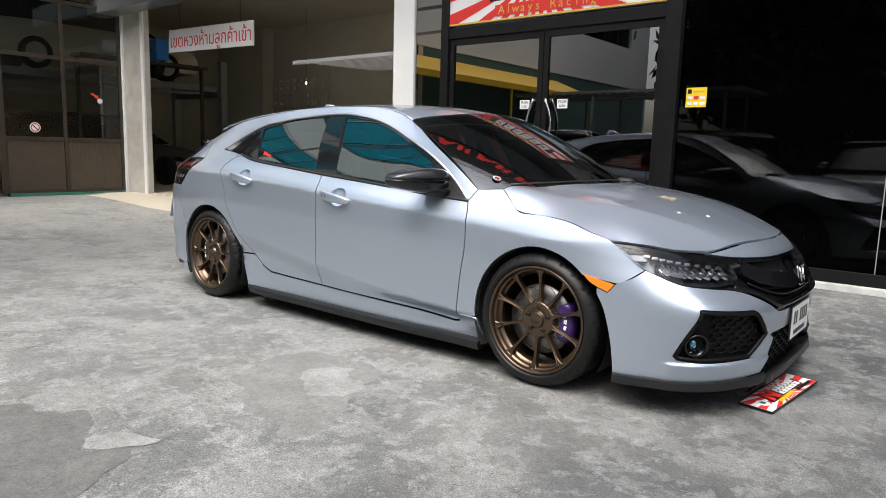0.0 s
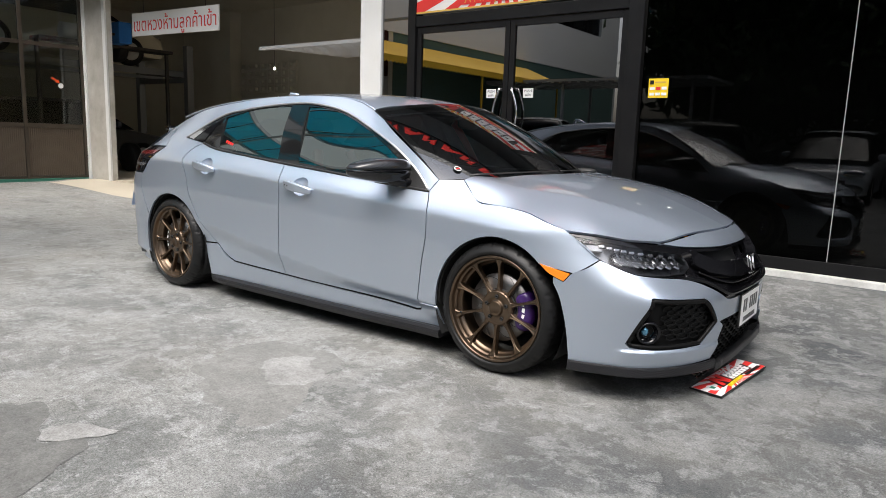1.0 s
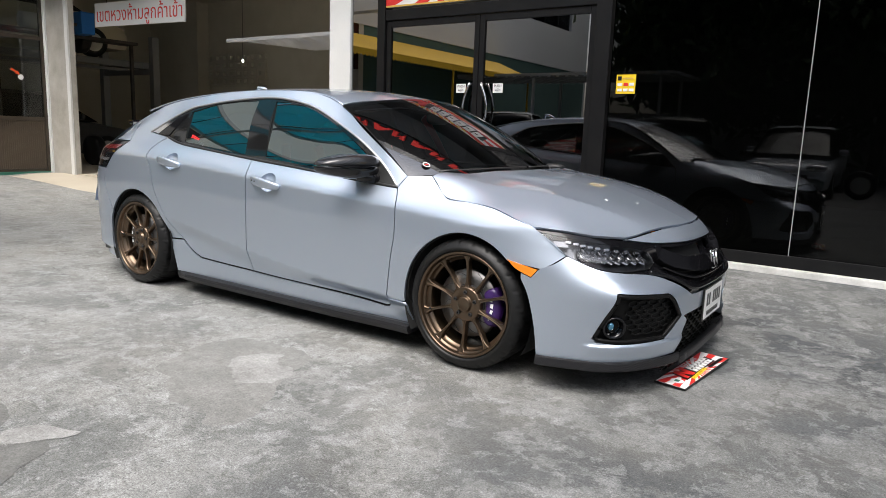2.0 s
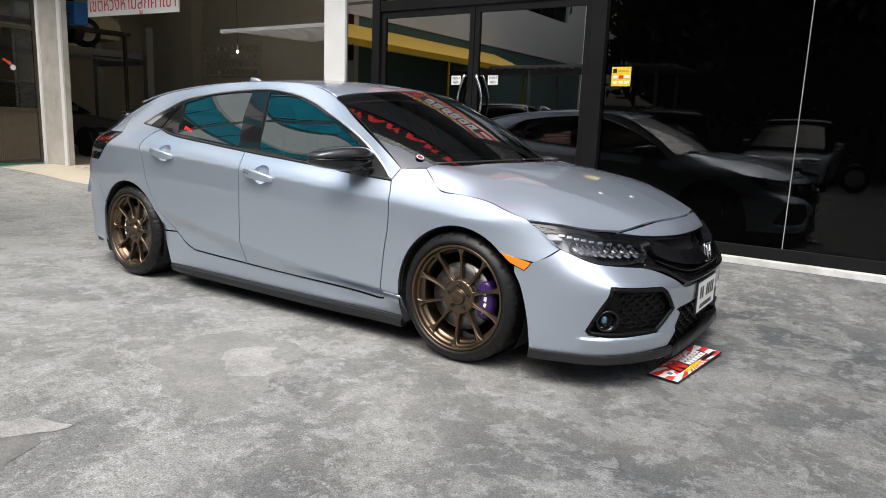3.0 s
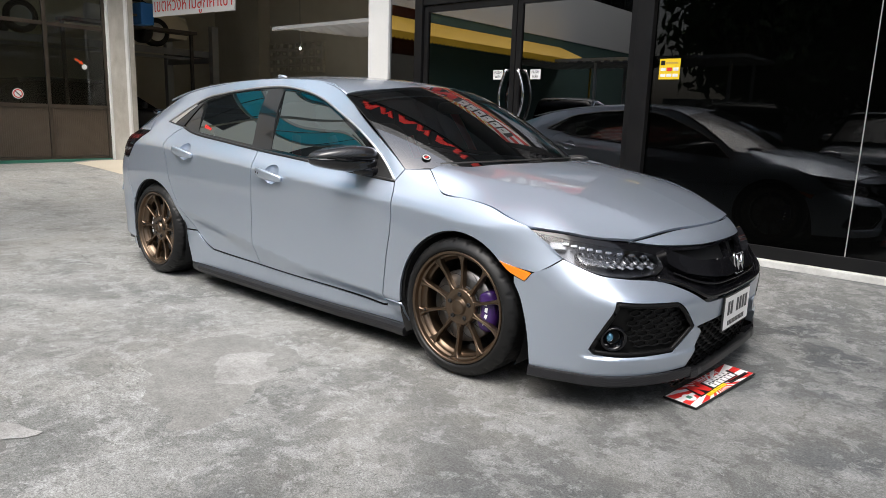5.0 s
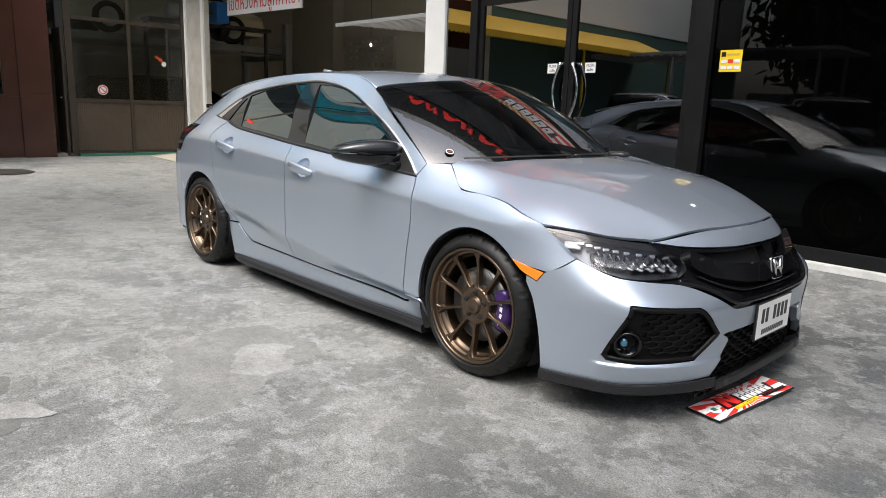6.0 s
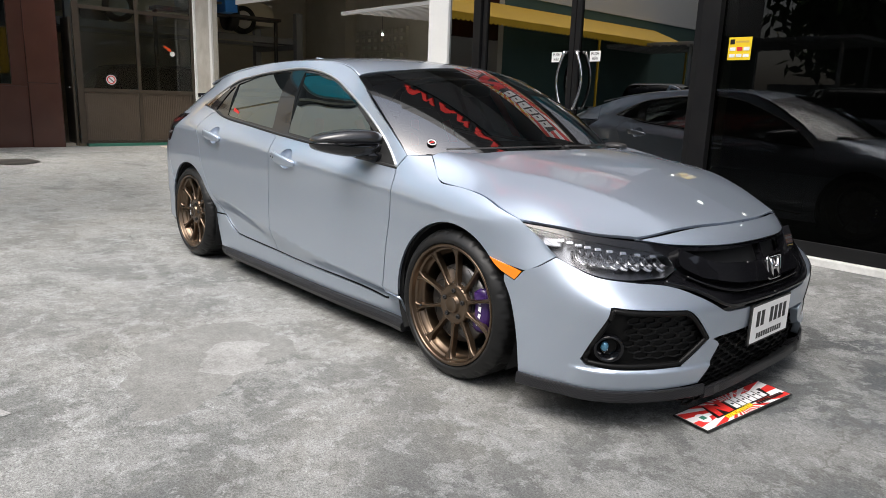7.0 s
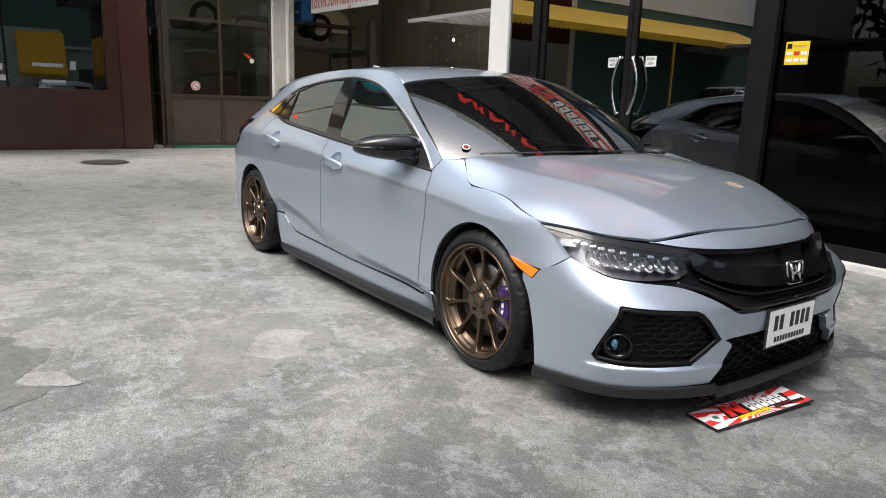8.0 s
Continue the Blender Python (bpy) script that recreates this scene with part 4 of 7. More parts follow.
structure("ceiling_workshop", boxes(((-19.0, 2.905, 4.6), (-3.985, 9.6, 4.7)), ((-19.0, 0.3, 4.06), (-11.41, 3.055, 4.15))), M["cream"], "shaded workshop ceiling", "ceiling")

WING_X = -11.2
structure("plinth", boxes(((WING_X - 0.1, 0.64, 0.0), (WING_X + 0.05, 2.58, 0.17)), bevel=0.006), M["green"], "green-painted plinth under the workshop wing", "plinth")
wing = thing("window_workshop", (WING_X, 1.6, 0.17), "brown aluminium glazed partition with ribbed lower panel", "window", kind="structure")
for y0, y1 in ((0.53, 0.63), (1.545, 1.60), (2.54, 2.60)):
    part("post", boxes(((WING_X - 0.04, y0, 0.172), (WING_X + 0.03, y1, 3.95)), bevel=0.004), M["frame_brown"], wing)
for y0, y1 in ((0.632, 1.543), (1.602, 2.538)):
    for z0, z1 in ((0.173, 0.22), (1.06, 1.13), (2.45, 2.51), (3.4, 3.46)):
        part("rail", boxes(((WING_X - 0.03, y0, z0), (WING_X + 0.02, y1, z1)), bevel=0.003), M["frame_brown"], wing)
    part("panel", boxes(((WING_X - 0.02, y0, 0.222), (WING_X - 0.005, y1, 1.058))), M["brown_panel"], wing, "brown ribbed panel")
    n = 28
    for k in range(n):
        y = y0 + (k + 0.5) * (y1 - y0) / n
        part("rib", boxes(((WING_X - 0.0045, y - 0.010, 0.224), (WING_X + 0.006, y + 0.010, 1.056)), bevel=0.003), M["brown_panel"], wing)
    for z0, z1 in ((1.132, 2.448), (2.512, 3.398)):
        part("pane", boxes(((WING_X - 0.008, y0, z0), (WING_X, y1, z1))), M["wing_glass"], wing)
storey = thing("wall_wing_upper", (WING_X, -9.0, 3.95), "white rendered upper storey over the brown wing", "wall", kind="structure")
part("render_low", boxes(((WING_X - 0.2, -21.3, 3.952), (WING_X + 0.02, 2.6, 5.58))), M["office_white"], storey)
part("render_high", boxes(((WING_X - 0.2, -21.3, 7.0), (WING_X + 0.02, 2.6, 9.0))), M["office_white"], storey)
for y0, y1 in ((-21.3, -19.62), (-14.78, -12.2), (-7.4, -5.0), (-0.2, 2.6)):
    part("render_pier", boxes(((WING_X - 0.2, y0, 5.582), (WING_X + 0.02, y1, 6.998))), M["office_white"], storey)
for y0, y1 in ((-19.62, -14.78), (-12.2, -7.4), (-5.0, -0.2)):
    strip_window = part("strip_window", boxes(((WING_X - 0.12, y0, 5.582), (WING_X - 0.10, y1, 6.998))), M["shop_glass"], storey, "dark strip window")
    for k in range(1, 4):
        y = y0 + (y1 - y0) * k / 4
        part("mullion", boxes(((WING_X - 0.099, y - 0.03, 5.584), (WING_X - 0.05, y + 0.03, 6.996))), M["frame_black"], strip_window)
structure("wall_wing_end", boxes(((-19.0, -21.5, 0.0), (WING_X, -21.302, 9.0))), M["office_white"], "white end wall of the wing", "wall")
structure("wall_wing_green", boxes(((WING_X - 0.15, -21.3, 0.0), (WING_X, -6.21, 3.948))), M["green_wall"], "green-painted ground floor wall of the wing", "wall")
structure("roof_wing", boxes(((-19.0, -21.3, 9.002), (WING_X + 0.1, 2.6, 9.15))), M["tin"], "flat grey roof slab of the wing", "roof")
# red-brown tiled wall with its window and corner pier
wall = thing("wall_brown", (WING_X, -3.0, 0.1), "polished red-brown tiled wall", "wall", kind="structure")
part("lower", boxes(((WING_X - 0.15, -6.0, 0.0), (WING_X, -0.212, 1.12))), M["brown_tile"], wall)
part("upper", boxes(((WING_X - 0.15, -6.0, 2.75), (WING_X, -0.212, 3.95))), M["brown_tile"], wall)
part("jamb", boxes(((WING_X - 0.15, -0.43, 1.122), (WING_X, -0.212, 2.748))), M["brown_tile"], wall)
pier = part("pier", boxes(((WING_X - 0.15, -0.21, 0.0), (WING_X + 0.07, 0.27, 1.178)), ((WING_X - 0.15, -0.21, 1.182), (WING_X + 0.07, 0.27, 3.95)), bevel=0.005), M["brown_tile"], wall)
shopwin = thing("window_brown", (WING_X, -2.0, 1.12), "dark office window in the brown wall with stuck-on lettering bars", "window", kind="structure")
part("sill", boxes(((WING_X - 0.1, -6.0, 1.122), (WING_X + 0.012, -0.432, 1.15))), M["brown_tile"], shopwin)
for i in range(2):
    y1 = -0.435 - 1.5 * i
    part("pane", boxes(((WING_X - 0.06, y1 - 1.46, 1.152), (WING_X - 0.05, y1, 2.746))), M["office_glass"], shopwin)
    part("mullion", boxes(((WING_X - 0.08, y1 - 1.5, 1.152), (WING_X - 0.03, y1 - 1.462, 2.746))), M["frame_black"], shopwin)
for y, z, w, h, k in ((-1.32, 1.50, 0.46, 0.060, "tin"), (-0.95, 1.47, 0.09, 0.14, "tin"), (-1.25, 1.24, 0.36, 0.05, "alloy"), (-1.98, 1.25, 0.16, 0.09, "sign_white"), (-2.02, 1.42, 0.10, 0.10, "sign_white")):
    flat("sticker_bar", slanted(0, 0, w, h, 0.1), 0.001, M[k], shopwin, Matrix.Translation((WING_X - 0.048, y - w / 2, z)) @ pose(0, 0, 0, 90, 0, 90))
side_door = thing("door_wing", (WING_X - 0.05, 0.4, 0.12), "dark brown workshop door standing half open", "door", kind="structure")
part("leaf", boxes(((WING_X - 0.55, 0.47, 0.14), (WING_X - 0.03, 0.51, 2.3)), bevel=0.004), M["frame_brown"], side_door)
part("lever", mesh_of("lever", *tube([(WING_X - 0.09, 0.465, 1.13), (WING_X - 0.09, 0.42, 1.13), (WING_X - 0.2, 0.41, 1.13)], 0.011, 8)), M["chrome"], side_door)
structure("floor_office", boxes(((-19.0, -3.5, 0.0), (WING_X - 0.16, 0.09, 0.12))), M["beige_tile"], "dim office floor", "floor")
structure("wall_office_end", boxes(((-19.0, -6.2, 0.0), (WING_X, -6.01, 3.95))), M["cream"], "end wall of the wing", "wall")
structure("wall_office_partition", boxes(((-19.0, 0.10, 0.12), (WING_X - 0.16, 0.29, 3.95))), M["dark_wall"], "dark partition between office and workshop", "wall")
structure("ceiling_office", boxes(((-19.0, -3.5, 3.951), (WING_X - 0.21, 0.29, 4.05))), M["dark_wall"], "dark office ceiling", "ceiling")
for y, z, lab, key in ((1.09, 1.285, "round white no-smoking sticker on the glass", "sign_white"), (2.19, 1.80, "small round white tag on the glass", "sign_white")):
    r = 0.085 if y < 2 else 0.045
    st = tagged(flat("round_sticker", [(r * math.cos(2 * math.pi * i / 28), r * math.sin(2 * math.pi * i / 28)) for i in range(28)], 0.002, M[key], None, Matrix.Translation((WING_X + 0.001, y, z)) @ pose(0, 0, 0, 90, 0, 90)), lab, "sticker")
    if y < 2:
        v, f = lathe([(0.003, 0.055), (0.003, 0.072), (0.0045, 0.072), (0.0045, 0.055)], 32, "X", True)
        part("ring", mesh_of("ring", [(a + WING_X, b + y, c + z) for a, b, c in v], f), M["red"], st)
        flat("bar", [(-0.06, -0.008), (0.06, -0.008), (0.06, 0.008), (-0.06, 0.008)], 0.001, M["sign_black"], st, Matrix.Translation((WING_X + 0.0035, y, z)) @ pose(0, 0, 0, 90, 0, 90) @ pose(0, 0, 0, 0, 0, -45))
tool = thing("marker_arrow", (WING_X, 2.1, 1.85), "small orange-red arrow sticker on the workshop glass", "sticker")
flat("arrow", [(-0.10, 0.04), (-0.02, 0.005), (-0.03, -0.015), (0.045, -0.035), (0.02, 0.04), (0.005, 0.022), (-0.08, 0.075)], 0.002, M["arrow_red"], tool, Matrix.Translation((WING_X + 0.001, 2.13, 1.87)) @ pose(0, 0, 0, 90, 0, 90))

# apron of pale slab before the workshop, and patches in the yard
def sheet(name, outline, lift, material, label, cat, ragged=0.0):
    bm = bmesh.new()
    from mathutils.geometry import delaunay_2d_cdt
    poly = ring(*outline, step=0.025 if ragged else 0.06)
    if ragged:
        poly = [(x + ragged * noise.noise((x * 9, y * 9, 3.0)) + 0.3 * ragged * noise.noise((x * 40, y * 40, 3.0)), y + ragged * noise.noise((x * 9, y * 9, 8.0)) + 0.3 * ragged * noise.noise((x * 40, y * 40, 8.0))) for x, y in poly]
    a = np.array(poly)
    gx, gy = np.meshgrid(np.arange(a[:, 0].min(), a[:, 0].max(), 0.15), np.arange(a[:, 1].min(), a[:, 1].max(), 0.15))
    g = np.stack([gx.ravel(), gy.ravel()], 1)
    g = g[inside(poly, g)]
    v2, _, t, _, _, _ = delaunay_2d_cdt([Vector(p) for p in poly] + [Vector(map(float, p)) for p in g], [(i, (i + 1) % len(poly)) for i in range(len(poly))], [], 0, 1e-5)
    t = [q for q in t if inside(poly, [((v2[q[0]] + v2[q[1]] + v2[q[2]]) / 3)[:]])[0]]
    t = [q if (v2[q[1]] - v2[q[0]]).cross(v2[q[2]] - v2[q[0]]) > 0 else q[::-1] for q in t]
    ob = new(name, mesh_of(name, [(p.x, p.y, rise(p.x, p.y) + lift + 0.004 * noise.noise((p.x * 0.8, p.y * 0.8, 0)) * (1 if p.y < 2.3 else 0)) for p in v2], t, material))
    return tagged(ob, label, cat, kind="structure")


sheet("apron", [[(-10.9, 1.75), (-7.0, 1.62), (-3.75, 1.6)], [(-3.75, 1.6), (-3.75, 2.66)], [(-3.75, 2.66), (-10.9, 2.66)], [(-10.9, 2.66), (-10.9, 1.75)]], 0.008, M["beige_tile"], "pale beige slab in front of the workshop", "slab")
manhole = thing("manhole_cover", (-9.0, -0.9, rise(-9.0, -0.9)), "round dark cast-iron manhole cover in the concrete", "manhole cover")
mv, mf = lathe([(0.0, 0.0), (0.012, 0.0), (0.012, 0.30), (0.0, 0.335)], 40, "Z")
part("lid", mesh_of("lid", [(a - 9.0, b - 0.9, c + rise(-9, -0.9) + 0.004) for a, b, c in mv], mf), M["iron"], manhole)
sheet("concrete_patch_1", [[(-1.75, -2.75), (-1.45, -2.58), (-1.22, -2.50), (-1.16, -2.42), (-1.04, -2.43), (-0.90, -2.52), (-0.80, -2.57), (-0.74, -2.53), (-0.71, -2.44), (-0.60, -2.55), (-0.48, -2.71), (-0.45, -3.0), (-0.7, -3.25), (-1.2, -3.35), (-1.7, -3.15), (-1.75, -2.75)]], 0.0022, M["patch"], "smooth darker grey repair patch in the concrete", "patch", 0.05)
sheet("concrete_patch_2", [[(-1.10, -1.75), (-1.21, -1.43), (-1.05, -1.22), (-0.77, -1.20), (-0.61, -1.27), (-0.54, -1.49), (-0.41, -1.68), (-0.32, -1.90), (-0.36, -2.0), (-0.47, -1.98), (-0.72, -1.97), (-1.10, -1.75)]], 0.0008, M["patch_pale"], "smooth grey skim patch in the concrete", "patch", 0.05)
sheet("concrete_patch_3", [[(-0.75, -1.65), (-0.90, -1.51), (-0.89, -1.36), (-0.78, -1.26), (-0.73, -1.39), (-0.57, -1.42), (-0.52, -1.51), (-0.56, -1.62), (-0.65, -1.67), (-0.75, -1.65)]], 0.0016, M["patch_white"], "flaking pale skim coat on the concrete", "patch", 0.05)
sheet("concrete_patch_4", [[(-0.80, -2.565), (-0.90, -2.515), (-0.87, -2.44), (-0.79, -2.38), (-0.68, -2.34), (-0.705, -2.43), (-0.74, -2.52), (-0.80, -2.565)]], 0.003, M["patch_white"], "flaking pale skim coat on the concrete", "patch", 0.03)
structure("canopy_front", boxes(((-10.4, 1.28, 4.50), (9.2, WALL_Y + 0.02, 4.62))), M["canopy_grey"], "dark metal canopy projecting over the shop front", "canopy")
structure("canopy_fascia", boxes(((-10.4, 1.22, 4.42), (9.2, 1.278, 6.90))), M["fascia_black"], "tall black fascia board along the canopy edge", "fascia")
letters = thing("fascia_letters", (-1.0, 1.20, 4.5), "row of large red letter shapes on the dark canopy fascia", "sign")
for i in range(7):                 # a trade name, as plain slanted shapes
    x = -2.70 + 0.455 * i
    m = Matrix.Translation((x, 1.216, 4.50)) @ pose(0, 0, 0, 90) @ Matrix.Diagonal((1.30, 1.35, 1, 1))
    if i % 2:
        flat("letter", [(0, 0), (0.09, 0), (0.15, 0.34), (0.21, 0.0), (0.33, 0.50), (0.24, 0.50), (0.20, 0.26), (0.15, 0.48), (0.10, 0.48)], 0.03, M["letter_red"], letters, m)
    else:
        flat("letter", [(0, 0), (0.10, 0), (0.12, 0.12), (0.23, 0.12), (0.25, 0), (0.34, 0), (0.22, 0.50), (0.12, 0.50)], 0.03, M["letter_red"], letters, m)

# ---- the car ----
car = thing("car", (0, 0, 0), "silver-blue five-door hatchback on bronze wheels, lowered, parked on the concrete", "car")
QS = (0.13, 1.0)     # scale of the nose's coordinates


def panel(name, surface, outline, material, parent=None, label="", holes=(), both=True, **how):
    """A body panel on the right, and its mirror image on the left."""
    v, f, n = patch(surface, outline, holes, **how)
    made = [part(name, mesh_of(name, v, f, material, True, n), None, parent or car, label)]
    if both:
        v, f, n = mirrored(v, f, n)
        made.append(part(name, mesh_of(name, v, f, material, True, n), None, parent or car, label))
    return made


def arc(cx, cz, r, a0, a1, n=24):
    return [(cx + r * math.cos(radians(a0 + (a1 - a0) * i / n)), cz + r * math.sin(radians(a0 + (a1 - a0) * i / n))) for i in range(n + 1)]


AXLE_Z, REAR_X, ARCH = 0.31, -2.70, 0.350
GAP = 0.0028
OUT_SIDE, OUT_NOSE, OUT_TOP = (0, -1, 0), (0.8, -0.5, 0.1), (0, 0, 1)
side_how = dict(out=OUT_SIDE, gap=GAP, step=0.014)
nose_how = dict(out=OUT_NOSE, gap=GAP, scale=QS)

belt = [(-2.437, 1.021), (-2.267, 0.985), (-1.926, 0.954), (-1.575, 0.923), (-1.114, 0.889), (-0.753, 0.858), (-0.463, 0.838)]
glass_top = [(-2.668, 1.052), (-2.377, 1.207), (-2.17, 1.248), (-1.966, 1.272), (-1.645, 1.292), (-1.435, 1.280), (-1.214, 1.238), (-0.974, 1.151), (-0.753, 1.055), (-0.593, 0.954), (-0.463, 0.838)]
front_gap = [(-0.463, 0.838), (-0.440, 0.762), (-0.432, 0.61), (-0.450, 0.48), (-0.464, 0.35), (-0.474, 0.245)]
mid_gap = [(-1.545, 0.250), (-1.545, 0.388), (-1.545, 0.523), (-1.548, 0.709), (-1.557, 0.835), (-1.575, 0.923)]
rear_gap = [(-2.568, 0.903), (-2.507, 0.804), (-2.457, 0.658), (-2.367, 0.52), (-2.287, 0.421), (-2.227, 0.365), (-2.147, 0.297), (-2.06, 0.262)]

HANDLES = ((-1.375, 0.797), (-2.30, 0.868))
cups = [[(x + 0.012 + 0.064 * math.cos(2 * math.pi * i / 30), z + 0.004 + 0.050 * math.sin(2 * math.pi * i / 30)) for i in range(30)] for x, z in HANDLES]
front_door = panel("front_door", side, ring(belt[3:], front_gap, [front_gap[-1], (-0.487, 0.222), (-0.52, 0.214)], [(-0.52, 0.214), (-1.0, 0.238), (-1.545, 0.250)], mid_gap), M["paint"], holes=[cups[0]], **side_how)
rear_door = panel("rear_door", side, ring([(-2.568, 0.903), (-2.56, 0.94), (-2.51, 0.99), (-2.437, 1.021)], belt[:4], mid_gap[::-1], [(-1.545, 0.250), (-2.06, 0.262)], rear_gap[::-1]), M["paint"], holes=[cups[1]], **side_how)

fender_arch = arc(0, AXLE_Z, ARCH, 186, 47)
hood_line = [(0.335, 0.728), (0.239, 0.754), (0.129, 0.785), (-0.011, 0.802), (-0.10, 0.803), (-0.150, 0.808), (-0.192, 0.833), (-0.295, 0.905)]
fender = panel("fender", side, ring(front_gap, [front_gap[-1], (-0.347, 0.272)], fender_arch, [fender_arch[-1], (0.40, 0.545)], [(0.40, 0.545), (0.44, 0.57), (0.492, 0.612)],
                                    [(0.492, 0.612), (0.43, 0.665), (0.335, 0.728)], hood_line, [(-0.295, 0.905), (-0.425, 0.897)], [(-0.425, 0.897), (-0.463, 0.838)]), M["paint"], **side_how)
rail_line = [(-0.425, 0.897), (-0.60, 1.022), (-0.80, 1.142), (-0.985, 1.248), (-1.2, 1.318), (-1.5, 1.337), (-1.9, 1.333), (-2.3, 1.303), (-2.7, 1.247), (-3.0, 1.163)]
rear_arch = arc(REAR_X, AXLE_Z, ARCH, 8, 150)
quarter = panel("quarter_panel", side, ring(rail_line[::-1], [(-0.425, 0.897), (-0.463, 0.838)], glass_top[::-1], [glass_top[0], (-2.437, 1.021)], [(-2.437, 1.021), (-2.51, 0.99), (-2.56, 0.94), (-2.568, 0.903)],
                                            rear_gap[:6], [(-2.227, 0.365), (-2.353, 0.359)], rear_arch, [rear_arch[-1], (-3.08, 0.60)], [(-3.08, 0.60), (-3.12, 0.70), (-3.10, 0.79)], [(-3.10, 0.79), (-3.02, 0.87), (-2.88, 0.985)], [(-2.88, 0.985), (-2.93, 1.07), (-3.0, 1.163)]),
                M["paint"], **side_how)
sill = panel("sill", side, ring([(-2.353, 0.355), (-2.227, 0.361)], [(-2.227, 0.361), (-2.147, 0.293), (-2.06, 0.258)], [(-2.06, 0.258), (-1.545, 0.246), (-1.0, 0.234), (-0.52, 0.210)],
                                [(-0.52, 0.210), (-0.483, 0.218), (-0.468, 0.268)], [(-0.468, 0.268), (-0.345, 0.268)], [(-0.345, 0.268), (-0.325, 0.140)], [(-0.325, 0.140), (-2.315, 0.140)], [(-2.315, 0.140), (-2.353, 0.355)]), M["paint"], **side_how, raise_by=0.006, lip=0.008)
tail_seam = [(-3.034, 0.40), (-3.03, 0.485), (-3.08, 0.596)]
rear_bumper = panel("rear_bumper", side, ring(arc(REAR_X, AXLE_Z, ARCH, 213, 151), [(-3.006, 0.48), (-3.08, 0.596)], [(-3.08, 0.596), (-3.12, 0.696), (-3.10, 0.786)], [(-3.10, 0.786), (-3.6, 0.786)], [(-3.6, 0.786), (-3.6, 0.13)], [(-3.6, 0.13), (-2.994, 0.12)]), M["paint"], **side_how)
tail_lamp = panel("tail_lamp", side, ring([(-2.886, 0.981), (-3.024, 0.866), (-3.103, 0.79)], [(-3.103, 0.79), (-3.6, 0.79)], [(-3.6, 0.79), (-3.6, 0.925)], [(-3.6, 0.925), (-3.3, 0.975), (-2.886, 0.981)]), M["gloss_black"], **side_how, label="dark smoked tail lamp")
panel("lamp_strip", side, ring([(-2.94, 0.955), (-3.6, 0.925)], [(-3.6, 0.925), (-3.6, 0.900)], [(-3.6, 0.900), (-2.99, 0.925)], [(-2.99, 0.925), (-2.94, 0.955)]), M["tail_red"], tail_lamp[0], both=False, out=OUT_SIDE, raise_by=0.003, lip=0.004)
panel("clear_strip", side, ring([(-3.062, 0.858), (-3.6, 0.858)], [(-3.6, 0.858), (-3.6, 0.836)], [(-3.6, 0.836), (-3.085, 0.836)], [(-3.085, 0.836), (-3.062, 0.858)]), M["lamp_fin"], tail_lamp[0], both=False, out=OUT_SIDE, raise_by=0.003, lip=0.004, label="clear lamp segment")
panel("tail_corner", side, ring([(-2.88, 0.985), (-2.93, 1.07), (-3.0, 1.163)], [(-3.0, 1.163), (-3.3, 1.068), (-3.6, 0.97)], [(-3.6, 0.97), (-3.6, 0.93)], [(-3.6, 0.93), (-3.3, 0.979), (-2.88, 0.985)]), M["paint"], **side_how)

# side windows
front_pane = ring([(-1.545, 1.270), (-1.42, 1.262), (-1.26, 1.236), (-1.054, 1.165), (-0.833, 1.063), (-0.703, 0.988), (-0.640, 0.935)], [(-0.640, 0.935), (-0.655, 0.878)], [(-0.655, 0.878), (-1.044, 0.905), (-1.465, 0.938)], [(-1.465, 0.938), (-1.545, 1.270)])
rear_pane = ring([(-2.320, 1.198), (-2.10, 1.246), (-1.90, 1.266), (-1.705, 1.274)], [(-1.705, 1.274), (-1.655, 0.950)], [(-1.655, 0.950), (-1.926, 0.973), (-2.255, 1.004)], [(-2.255, 1.004), (-2.320, 1.198)])
dlo = ring(glass_top, belt[::-1], [belt[0], glass_top[0]])
panel("window_surround", side, dlo, M["pillar_black"], holes=[front_pane, rear_pane], out=OUT_SIDE, gap=0.002, raise_by=-0.004, lip=0.015, label="gloss black window surround")
for piece, owner in ((front_pane, front_door), (rear_pane, rear_door)):
    v, f, n = patch(pane, piece, out=OUT_SIDE, raise_by=-0.007, lip=0)
    for ob, (a, b, c) in zip(owner, ((v, f, n), mirrored(v, f, n))):
        part("window", mesh_of("window", a, b, M["car_glass"], True, c), None, ob, "dark tinted side window")


def strip_on(surface, line, radius, material, name, owners, lift=0.0, out=OUT_SIDE, step=0.03, sides=8):
    """A slim moulding that follows a line on a surface."""
    pts = np.array(smooth_line(line, step) + [tuple(line[-1])])
    p = surface(pts[:, 0], pts[:, 1]) + np.array(out) * lift
    v, f = tube([tuple(q) for q in p], radius, sides)
    v = np.array([tuple(q) for q in v])
    for ob, (a, b, _) in zip(owners, ((v, f, None), mirrored(v, f, None))):
        part(name, mesh_of(name, a, b, material), None, ob)


